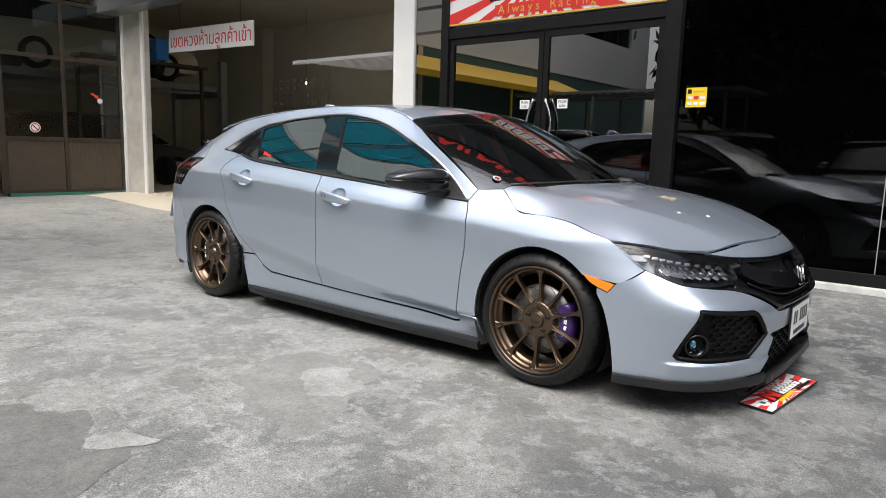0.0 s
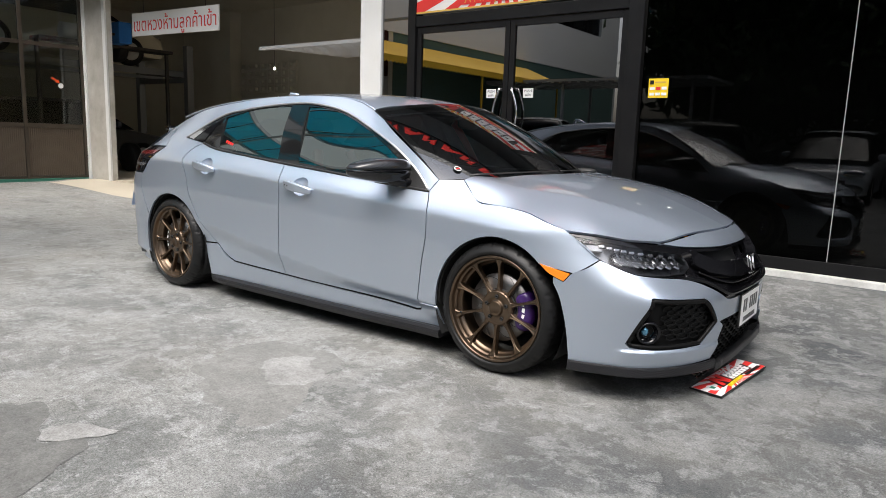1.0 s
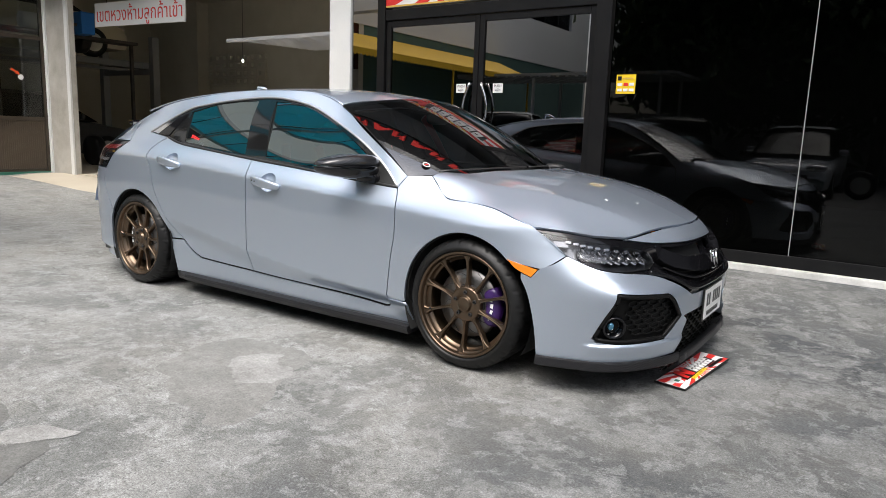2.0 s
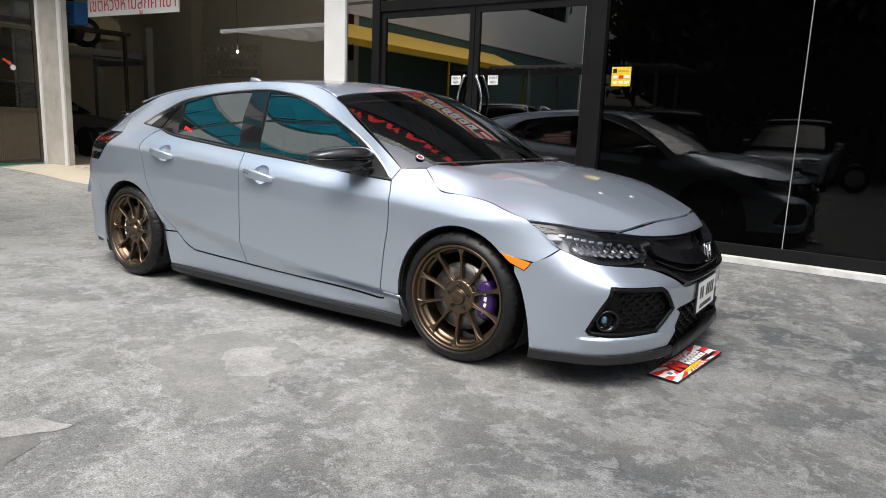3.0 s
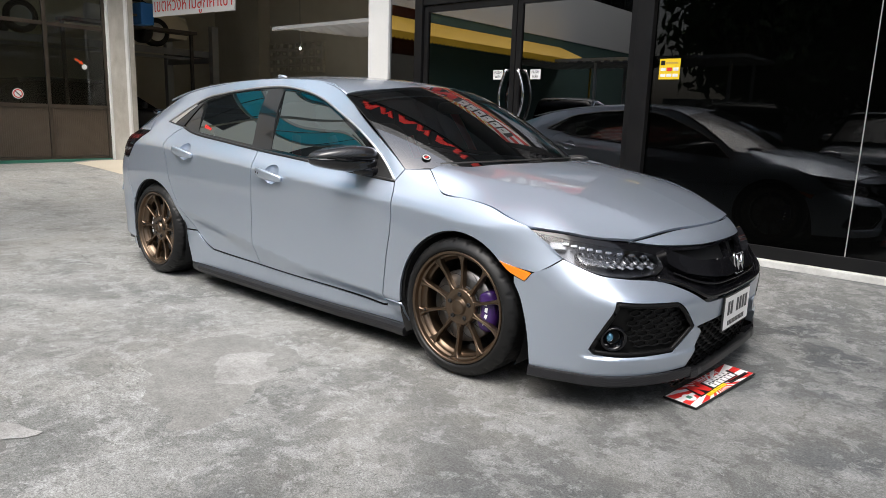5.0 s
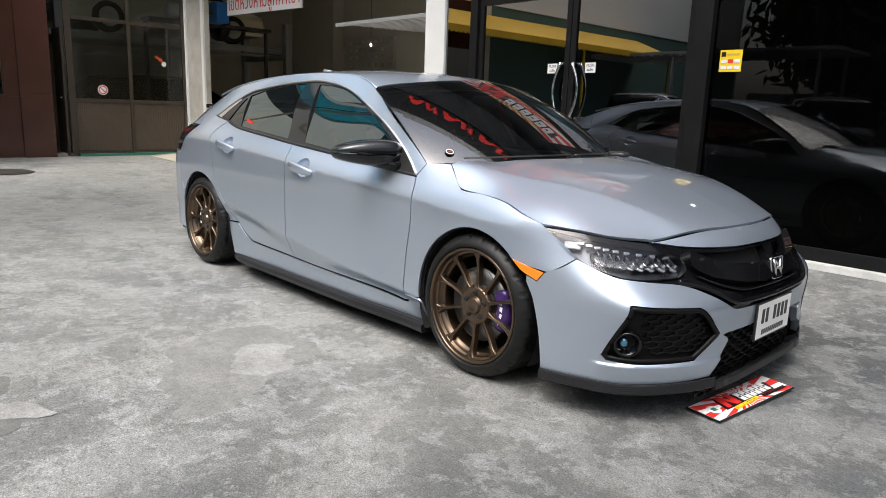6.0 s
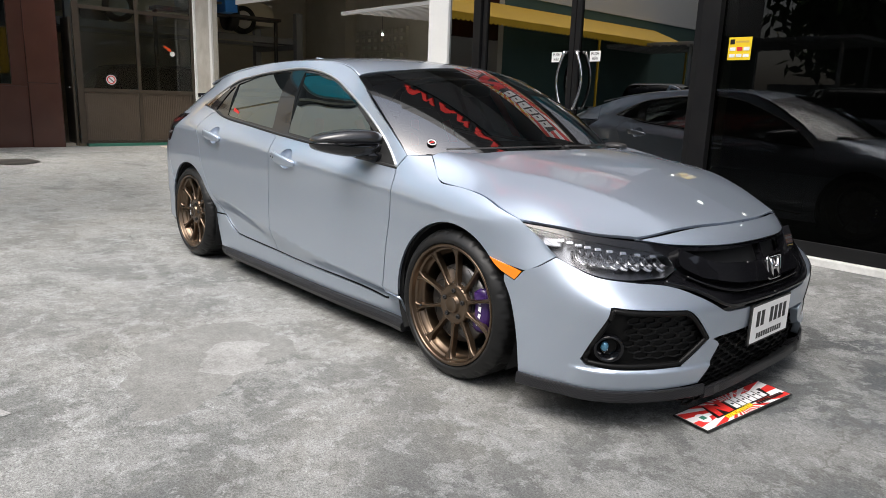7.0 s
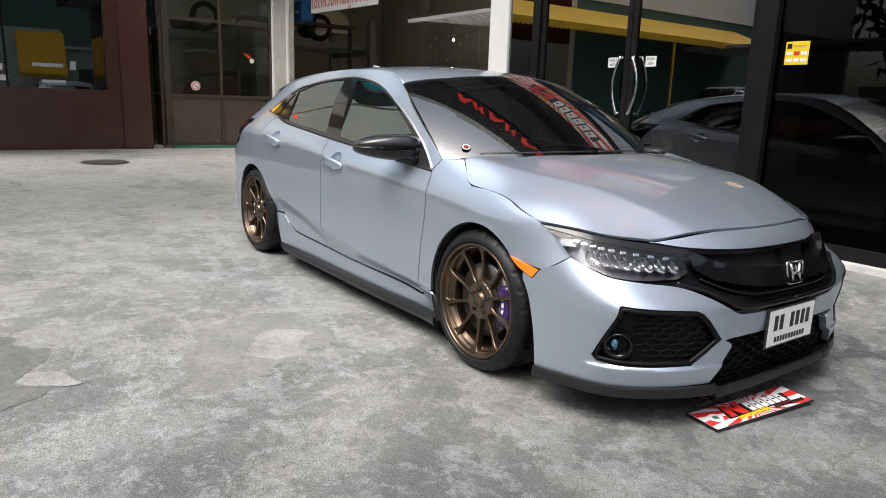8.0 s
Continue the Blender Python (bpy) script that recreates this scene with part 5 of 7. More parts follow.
strip_on(side, glass_top, 0.0065, M["alloy"], "window_moulding", quarter, 0.001)
strip_on(side, belt, 0.008, M["satin_black"], "belt_seal", quarter, 0.0)
tri = ring([(-2.652, 1.054), (-2.42, 1.176)], [(-2.42, 1.176), (-2.405, 1.165)], [(-2.405, 1.165), (-2.575, 1.044)], [(-2.575, 1.044), (-2.652, 1.054)])
panel("quarter_trim", side, tri, M["chrome"], out=OUT_SIDE, raise_by=0.001, lip=0.006, label="bright quarter trim")
tri = ring([(-2.566, 1.043), (-2.398, 1.160)], [(-2.398, 1.160), (-2.345, 1.180)], [(-2.345, 1.180), (-2.40, 1.10), (-2.45, 1.030)], [(-2.45, 1.030), (-2.566, 1.043)])
panel("quarter_window", side, tri, M["gloss_black"], out=OUT_SIDE, raise_by=0.001, lip=0.006, label="dark fixed quarter glass")

# roof, hood, screen
roof_line = [(-0.985, -0.652), (-1.2, -0.604), (-1.5, -0.597), (-1.9, -0.597), (-2.3, -0.597), (-2.7, -0.594), (-2.98, -0.583)]
roof_outline = ring(roof_line, [(-2.98, -0.583), (-3.03, -0.3), (-3.045, 0), (-3.03, 0.3), (-2.98, 0.583)], [(x, -y) for x, y in roof_line[::-1]], [(-0.985, 0.652), (-0.905, 0.35), (-0.872, 0), (-0.905, -0.35), (-0.985, -0.652)])
part("roof", mesh_of("roof", *(lambda r: (r[0], r[1], M["paint"], True, r[2]))(patch(roof, roof_outline, step=0.04, out=OUT_TOP, gap=0.002))), None, car)
for s in (-1, 1):
    line = [roof(np.array([x]), np.array([y * s]))[0] - np.array((0, 0, 0.006)) for x, y in smooth_line(roof_line, 0.06)]
    part("roof_ditch", mesh_of("roof_ditch", *tube([tuple(p) for p in line], 0.0045, 6)), M["paint"], car)
hood_edge = [(-0.295, -0.742), (-0.192, -0.801), (-0.150, -0.815), (-0.10, -0.819), (-0.011, -0.823), (0.129, -0.834), (0.239, -0.852), (0.325, -0.853)]
hood_front = [(0.325, -0.853), (0.380, -0.826), (0.452, -0.787), (0.529, -0.733), (0.588, -0.673), (0.657, -0.583)]
hood_nose = [(0.657, -0.583), (0.704, -0.458), (0.735, -0.346), (0.769, -0.163), (0.779, 0), (0.769, 0.163), (0.735, 0.346), (0.704, 0.458), (0.657, 0.583)]
cowl = [(-0.295, 0.742), (-0.17, 0.45), (-0.10, 0.2), (-0.085, 0), (-0.10, -0.2), (-0.17, -0.45), (-0.295, -0.742)]
hood_outline = ring(hood_edge, hood_front, hood_nose, [(x, -y) for x, y in hood_front[::-1]], [(x, -y) for x, y in hood_edge[::-1]], cowl)
part("hood", mesh_of("hood", *(lambda r: (r[0], r[1], M["paint"], True, r[2]))(patch(hood, hood_outline, step=0.016, out=OUT_TOP, gap=0.0015))), None, car)
screen_outline = ring([(-1, 0), (1, 0)], [(1, 0), (1, 1)], [(1, 1), (-1, 1)], [(-1, 1), (-1, 0)], step=0.05)
screen_hole = ring([(-0.955, 0.03), (0.955, 0.03)], [(0.955, 0.03), (0.96, 0.965)], [(0.96, 0.965), (-0.96, 0.965)], [(-0.96, 0.965), (-0.955, 0.03)], step=0.05)
sr = patch(screen, screen_outline, step=0.06, out=(0.5, 0, 0.8), lip=0.0)
windscreen = part("windscreen", mesh_of("windscreen", sr[0], sr[1], M["screen_glass"], True, sr[2]), None, car, "dark reflective windscreen")
sr = patch(screen, screen_outline, [screen_hole], step=0.06, out=(0.5, 0, 0.8), lip=0.006, raise_by=-0.004)
part("screen_border", mesh_of("screen_border", sr[0], sr[1], M["satin_black"], True, sr[2]), None, windscreen, "black ceramic border")

# nose
grille_low = [(0, 0.418), (0.65, 0.420), (1.6, 0.425), (1.94, 0.432), (2.25, 0.455), (2.75, 0.493), (3.4, 0.529), (4.49, 0.546), (5.68, 0.564), (6.62, 0.610)]
intake = ring([(5.60, 0.478), (3.29, 0.458)], [(3.29, 0.458), (3.045, 0.434), (2.43, 0.339)], [(2.43, 0.339), (3.25, 0.246)], [(3.25, 0.246), (5.0, 0.244), (6.05, 0.252)], [(6.05, 0.252), (6.22, 0.270)], [(6.22, 0.270), (5.78, 0.455), (5.60, 0.478)], step=0.03)
bumper_arch = [(8.0, 0.155), (8.08, 0.24), (8.2, 0.33), (8.4, 0.43), (8.62, 0.495)]
amber = ring([(9.05, 0.575), (8.1, 0.543)], [(8.1, 0.543), (8.32, 0.507)], [(8.32, 0.507), (8.75, 0.535), (9.05, 0.575)], step=0.03)
mouth_edge = [(2.62, 0.170), (2.3, 0.235), (1.985, 0.305), (2.08, 0.318), (2.30, 0.332)]
bumper = panel("front_bumper", nose, ring(grille_low, [(6.62, 0.610), (7.3, 0.578), (7.95, 0.552)], [(7.95, 0.552), (8.1, 0.540)], [(8.1, 0.540), (8.32, 0.503)], [(8.32, 0.503), (8.62, 0.52)], [(8.62, 0.52)] + bumper_arch[::-1],
                                        [(8.0, 0.155), (6.9, 0.160), (5.84, 0.165), (4.0, 0.166), (2.62, 0.170)], mouth_edge, [(2.30, 0.332), (2.03, 0.338), (1.0, 0.340), (0, 0.340)], [(0, 0.340), (0, 0.418)], step=0.05),
               M["paint"], holes=[intake], out=OUT_NOSE, gap=0.0, scale=QS, lip=0.03, step=0.012)
panel("side_marker", nose, amber, M["amber"], out=OUT_NOSE, gap=0.001, scale=QS, raise_by=0.003, lip=0.006, step=0.015, label="amber side marker lens")
lens_line = ring([(7.50, 0.708), (6.66, 0.617), (5.68, 0.569), (4.49, 0.551), (3.27, 0.552)], [(3.27, 0.552), (2.93, 0.575), (2.92, 0.600)], [(2.92, 0.600), (3.18, 0.630), (4.56, 0.664), (6.2, 0.690), (7.50, 0.708)], step=0.04)
headlight = panel("headlight", nose, lens_line, M["lamp_house"], out=OUT_NOSE, gap=0.001, scale=QS, raise_by=-0.055, lip=-0.055, step=0.02, label="black headlight housing with clear lens")
for ob, sign_y in zip(headlight, (1, -1)):
    v, f, n = patch(nose, lens_line, out=OUT_NOSE, gap=0.002, scale=QS, raise_by=-0.002, lip=0.0, step=0.02)
    if sign_y < 0:
        v, f, n = mirrored(v, f, n)
    part("lens", mesh_of("lens", v, f, M["lens"], True, n), None, ob, "clear polycarbonate lens")

hood_rim = [(7.72, 0.722), (6.0, 0.712), (4.985, 0.700), (3.57, 0.678)]
strip_low = [(3.57, 0.678), (2.71, 0.660), (1.33, 0.652), (0, 0.652)]
strip = [(3.57, 0.678), (1.9, 0.711), (0.8, 0.716), (0, 0.716)]
panel("nose_strip", nose, ring(strip_low, [(0, 0.652), (0, 0.712)], [(x, z - 0.004) for x, z in strip[::-1]], step=0.05), M["paint"], out=OUT_NOSE, gap=0.0, scale=QS, lip=0.02, step=0.02)
face = ring([(0, 0.420), (0, 0.648)], [(0, 0.648), (1.33, 0.648), (2.71, 0.656), (3.57, 0.674)], [(x, z - 0.004) for x, z in hood_rim[::-1]], [(7.72, 0.718), (7.53, 0.710)], [(7.53, 0.710), (6.2, 0.693), (4.56, 0.667), (3.18, 0.633), (2.90, 0.600)], [(2.90, 0.600), (2.91, 0.575), (3.25, 0.549)],
            [(3.25, 0.549), (4.49, 0.547), (5.68, 0.565), (6.60, 0.611)], [(x, z + 0.003) for x, z in grille_low[::-1]], step=0.05)
slot = ring([(0.002, 0.578), (0.002, 0.640)], [(0.002, 0.640), (1.33, 0.636), (2.45, 0.640)], [(2.45, 0.640), (2.1, 0.612), (1.5, 0.592), (0.002, 0.578)], step=0.05)
panel("grille_surround", nose, face, M["gloss_black"], holes=[slot], out=OUT_NOSE, scale=QS, raise_by=-0.008, lip=0.03, step=0.02, label="gloss black grille band")
mouth = ring([(0, 0.06), (0, 0.336)], [(0, 0.336), (2.03, 0.334), (2.30, 0.328)], [(2.30, 0.328), (2.0, 0.303), (2.3, 0.235), (2.66, 0.165)], [(2.66, 0.165), (2.7, 0.06)], [(2.7, 0.06), (0, 0.06)], step=0.05)
panel("lower_intake", nose, mouth, M["grille_black"], out=OUT_NOSE, scale=QS, raise_by=-0.05, lip=0.0, step=0.03, label="black honeycomb lower intake")
intake_back = panel("fog_intake", nose, intake, M["grille_black"], out=OUT_NOSE, scale=QS, raise_by=-0.028, lip=-0.026, step=0.03, label="gloss black fog lamp surround with honeycomb mesh")

# car: wheels
def build_wheel():
    """One wheel, its outer face towards -y, its middle at the origin."""
    w = thing("wheel", (0, 0, 0))
    prof = [(0.215, 0.240), (0.238, 0.262), (0.243, 0.285), (0.236, 0.303), (0.218, 0.312), (0.205, 0.3155), (0.175, 0.3172), (0.150, 0.3176), (0.120, 0.3178), (0.090, 0.3176), (0.065, 0.3172),
            (0.040, 0.3160), (0.026, 0.3125), (0.012, 0.304), (0.002, 0.293), (-0.006, 0.283), (-0.008, 0.279), (-0.011, 0.274), (-0.012, 0.268), (-0.008, 0.261), (0.0, 0.2555), (0.012, 0.250)]
    seg = 240
    v, f = lathe(prof, seg, "Y")
    v = np.array(v)
    n = len(prof)
    for i in range(seg):
        for k, (y, r) in enumerate(prof):
            if r > 0.302:
                swirl = i + 60 * (y - 0.11) + 9 * math.sin(y * 22)
                depth = 0.0075 if (swirl % 10) < 1.6 and abs(y - 0.11) > 0.02 else 0.0
                if k in (6, 10):
                    depth = 0.006
                v[i * n + k] *= np.array(((r - depth) / r, 1, (r - depth) / r))
    tyre = part("tyre", mesh_of("tyre", v, f, M["rubber"]), None, w, "black low-profile tyre")
    rim_prof = [(0.21, 0.236), (0.20, 0.226), (0.10, 0.214), (0.055, 0.214), (0.050, 0.218), (0.046, 0.2265), (0.026, 0.2285), (0.022, 0.2305), (0.0205, 0.2365), (0.017, 0.2385), (0.003, 0.2405), (-0.003, 0.2425), (-0.006, 0.2465), (-0.0065, 0.2525), (-0.003, 0.2552), (0.006, 0.254), (0.012, 0.248)]
    rim = part("rim", mesh_of("rim", *lathe(rim_prof, 120, "Y"), M["bronze"]), None, w, "bronze alloy rim")
    # hub disc
    part("hub", mesh_of("hub", *lathe([(0.10, 0.090), (0.050, 0.0885), (0.034, 0.085), (0.0285, 0.080), (0.027, 0.076), (0.0285, 0.070), (0.0285, 0.041), (0.026, 0.0385), (0.016, 0.0355), (0.0135, 0.0335), (0.0135, 0.026), (0.015, 0.024), (0.015, 0.0)], 60, "Y"), M["bronze"]), None, w)
    # spokes
    ss, sv, sf = 14, [], []
    for i in range(ss):
        t = i / (ss - 1)
        r = 0.072 + (0.234 - 0.072) * t
        front = 0.0275 - 0.012 * t + 0.010 * math.sin(math.pi * t)
        half = 0.0088 - 0.0022 * math.sin(math.pi * min(1, t * 1.1)) + 0.016 * (max(0, t - 0.80) / 0.20) ** 2 + 0.013 * (max(0, 0.22 - t) / 0.22) ** 2
        deep = 0.036 - 0.008 * t
        for a, b in ((-1.15, deep), (-1.05, 0.010), (-0.86, 0.0015), (-0.55, 0.0), (-0.38, 0.0035), (0.38, 0.0035), (0.55, 0.0), (0.86, 0.0015), (1.05, 0.010), (1.15, deep)):
            sv.append((half * a, front + b, r))
    for i in range(ss - 1):
        for k in range(9):
            sf.append((i * 10 + k, i * 10 + k + 1, (i + 1) * 10 + k + 1, (i + 1) * 10 + k))
    spoke_mesh = mesh_of("spoke", sv, [q[::-1] for q in sf], M["bronze"])
    for i in range(10):
        o = new("spoke", spoke_mesh)
        o.matrix_basis = pose(0, 0, 0, 0, 36 * i + 1, 0)
        o.parent = w
    nut = mesh_of("wheel_nut", *lathe([(0.03, 0.0105), (0.010, 0.0105), (0.006, 0.009), (0.006, 0.005), (0.012, 0.0045), (0.012, 0.0)], 6, "Y"), M["matt_black"], False)
    for i in range(5):
        a = radians(72 * i + 18)
        o = new("wheel_nut", nut)
        o.matrix_basis = pose(0.057 * math.cos(a), 0.015, 0.057 * math.sin(a))
        o.parent = w
    part("valve", mesh_of("valve", *tube([(-0.205, 0.03, -0.055), (-0.19, 0.012, -0.052)], 0.005, 8)), M["matt_black"], w)
    for i in range(7):
        a = radians(-96 + 2.2 * i)
        flat("rim_mark", [(-0.003, -0.002), (0.003, -0.002), (0.003, 0.002), (-0.003, 0.002)], 0.0006, M["sign_white"], w, Matrix.Translation((0.2425 * math.cos(a), 0.0035, 0.2425 * math.sin(a))) @ pose(0, 0, 0, 90))
    disc = part("brake_disc", mesh_of("brake_disc", *lathe([(0.085, 0.07), (0.062, 0.07), (0.060, 0.095), (0.060, 0.163), (0.068, 0.165), (0.085, 0.165)], 72, "Y"), M["steel"]), None, w, "grooved steel brake disc")
    for i in range(8):
        a = radians(45 * i)
        p = [(0.10 + 0.058 * k / 6, a + 0.5 * (k / 6) ** 2) for k in range(7)]
        part("groove", mesh_of("groove", *tube([(r * math.cos(b), 0.0605, r * math.sin(b)) for r, b in p], 0.0018, 5)), M["matt_black"], disc)
    part("carrier", mesh_of("carrier", *lathe([(0.062, 0.094), (0.052, 0.092), (0.046, 0.06), (0.045, 0.0)], 40, "Y"), M["matt_black"]), None, disc)
    return w


def caliper(parent, x, key):
    """A purple brake caliper over the disc."""
    v, f = [], []
    sec = [(0.034, 0.105), (0.028, 0.125), (0.030, 0.150), (0.040, 0.172), (0.060, 0.180), (0.105, 0.178), (0.11, 0.11)]
    n = len(sec)
    for i in range(15):
        a = radians(-36 + 72 * i / 14)
        squash = 0.6 if i in (0, 14) else 1.0
        for y, r in sec:
            rr = 0.14 + (r - 0.14) * squash
            v.append((rr * math.cos(a), y, rr * math.sin(a)))
    for i in range(14):
        for k in range(n - 1):
            f.append((i * n + k, (i + 1) * n + k, (i + 1) * n + k + 1, i * n + k + 1))
    f += [tuple(range(n)), tuple(14 * n + k for k in range(n))[::-1]]
    c = part("brake_caliper", mesh_of("brake_caliper", v, f, M[key]), None, parent, "purple brake caliper" if key == "purple" else "")
    for k, (a, s) in enumerate(((16, 0.020), (4, 0.022), (-8, 0.020), (-22, 0.007), (-25.5, 0.007))):
        flat("mark_bar", [(-s * 0.55, -s * 0.35), (s * 0.55, -s * 0.35), (s * 0.4, s * 0.35), (-s * 0.4, s * 0.35)], 0.0008, M["sign_white"], c,
             pose(0, 0, 0, 0, -a, 0) @ Matrix.Translation((0.138, 0.0262, 0)) @ pose(0, 0, 0, 90) @ pose(0, 0, 0, 0, 0, 80))
    return c


def mount(ob, parent, m):
    """Place a finished thing as a part of parent."""
    ob.parent = parent
    ob.matrix_parent_inverse = base_of(parent).inverted()
    ob.matrix_basis = m
    return ob


FACE_Y = 0.884
first = build_wheel()
spots = [(0, -1), (REAR_X, -1), (0, 1), (REAR_X, 1)]
wheels = [first] + [copy_thing(first, Matrix()) for _ in spots[1:]]
for (x, s), w in zip(spots, wheels):
    m = pose(x, s * FACE_Y, 0.3176, -1.2 if s < 0 else 1.2, 0, 0 if s < 0 else 180)
    spin = {(0, -1): 0, (REAR_X, -1): 17, (0, 1): 5, (REAR_X, 1): 29}[(x, s)]
    mount(w, car, m @ pose(0, 0, 0, 0, spin, 0))
    c = caliper(car, x, "purple" if x == 0 else "iron")
    side_turn = 0 if x == 0 else 180
    c.matrix_basis = m @ pose(0, 0.020, 0, 0, side_turn if s < 0 else 180 - side_turn, 0)

# wheel arch liners, inner shell and floor pan
for x, s in spots:
    v, f = lathe([(0.0, 0.362), (0.30, 0.362), (0.30, 0.0)], 48, "Y")
    v = [(a + x, s * (0.862 - b), c + AXLE_Z) for a, b, c in v]
    keep = [q for q in f if min(v[i][2] for i in q) > 0.10]
    part("arch_liner", mesh_of("arch_liner", v, keep, M["matt_black"]), None, car)
shell = ring([(-0.30, 0.13), (-0.345, 0.272)], fender_arch, [fender_arch[-1], (0.38, 0.545), (0.44, 0.62)], [(0.44, 0.62), (0.32, 0.715), (0.129, 0.77), (-0.15, 0.79), (-0.30, 0.86), (-0.47, 0.825)], [p for p in [(-0.47, 0.825), (-0.753, 0.845), (-1.575, 0.91), (-2.437, 1.008)]], [(-2.437, 1.008), (-2.66, 1.03)],
             [(-2.66, 1.03), (-3.05, 0.96)], [(-3.05, 0.96), (-3.1, 0.60)], [(-3.1, 0.60), (-3.0, 0.485)], arc(REAR_X, AXLE_Z, ARCH, 150, 8), [(-2.353, 0.359), (-2.31, 0.13)], [(-2.31, 0.13), (-0.30, 0.13)])
panel("inner_shell", side, shell, M["matt_black"], out=OUT_SIDE, raise_by=-0.03, lip=0, step=0.06)
part("floor_pan", boxes(((-3.45, -0.62, 0.15), (0.70, 0.62, 0.19)), ((-2.34, -0.80, 0.15), (-0.36, 0.80, 0.19)), ((-0.42, -0.60, 0.19), (-0.38, 0.60, 0.86)), ((-0.40, -0.58, 0.19), (0.62, 0.58, 0.56))), M["matt_black"], car)

# rear: hatch, glass, bumper, spoiler
def tail(u, v):
    """Rear face: u across (-1 to 1), v from the bottom (0) to the roof edge (1)."""
    u, v = np.atleast_1d(u).astype(float), np.atleast_1d(v).astype(float)
    k = np.array((0, 0.25, 0.5, 0.62, 0.72, 1.0))
    b = basis(k, v)
    x = b @ np.array((-3.50, -3.60, -3.60, -3.58, -3.50, -3.05)) + 0.10 * np.abs(u) ** 3
    z = b @ np.array((0.16, 0.45, 0.75, 0.90, 0.985, 1.215)) - 0.03 * u * u * v
    half = b @ np.array((0.72, 0.74, 0.70, 0.66, 0.64, 0.58))
    return np.stack([x, u * half, z], 1)


for name, v0, v1, key in (("rear_valance", 0.0, 0.30, "satin_black"), ("rear_bumper_skin", 0.305, 0.50, "paint"), ("hatch", 0.505, 0.72, "paint"), ("hatch_glass", 0.725, 0.985, "car_glass")):
    e = {"hatch_glass": 0.80, "rear_valance": 0.84}.get(name, 1.0)
    r = patch(tail, ring([(-e, v0), (e, v0)], [(e, v0), (e, v1)], [(e, v1), (-e, v1)], [(-e, v1), (-e, v0)], step=0.1), step=0.08, out=(-1, 0, 0.2), lip=0.0)
    if name == "hatch_glass":
        for k in (-1, 1):
            edge = patch(tail, ring([(k * 0.805, v0), (k, v0)], [(k, v0), (k, v1)], [(k, v1), (k * 0.805, v1)], [(k * 0.805, v1), (k * 0.805, v0)], step=0.1), step=0.05, out=(-1, 0, 0.2), lip=0.0)
            part("hatch_frame", mesh_of("hatch_frame", edge[0], edge[1], M["paint"], True, edge[2]), None, car)
    part(name, mesh_of(name, r[0], r[1], M[key], True, r[2]), None, car)
part("rear_spoiler", boxes(((-3.22, -0.575, 1.085), (-3.02, 0.575, 1.115)), bevel=0.012), M["paint"], car)
part("spoiler_lip", boxes(((-3.27, -0.575, 1.098), (-3.21, 0.575, 1.130)), bevel=0.01), M["gloss_black"], car)
v, f = tube([(-2.30, 0, 1.352), (-2.40, 0, 1.392), (-2.46, 0, 1.402), (-2.49, 0, 1.345)], [0.006, 0.016, 0.016, 0.02], 10)
part("antenna_fin", mesh_of("antenna_fin", v, f), M["paint"], car)

# door handles, mirrors, skirts
def bulge(c, size, power=2.6, n=(28, 18), shape=None):
    """A soft-edged block (superellipsoid)."""
    v, f = [], []
    def sp(a, k):
        return math.copysign(abs(a) ** (2 / k), a)
    for j in range(n[1] + 1):
        b = -math.pi / 2 + math.pi * j / n[1]
        for i in range(n[0]):
            a = 2 * math.pi * i / n[0]
            p = [sp(math.cos(b), power) * sp(math.cos(a), power), sp(math.cos(b), power) * sp(math.sin(a), power), sp(math.sin(b), power)]
            p = [p[k] * size[k] for k in range(3)]
            if shape:
                p = shape(p)
            v.append([p[k] + c[k] for k in range(3)])
    for j in range(n[1]):
        for i in range(n[0]):
            l = (i + 1) % n[0]
            f.append((j * n[0] + i, j * n[0] + l, (j + 1) * n[0] + l, (j + 1) * n[0] + i))
    return v, f


def bowl(cx, cz):
    """The body side with a hollow behind a door handle."""
    def f(x, z):
        p = side(x, z)
        r = ((np.atleast_1d(x) - cx - 0.012) / 0.064) ** 2 + ((np.atleast_1d(z) - cz - 0.004) / 0.050) ** 2
        p[:, 1] += 0.030 * np.sqrt(np.clip(1 - r, 0, 1))
        return p
    return f


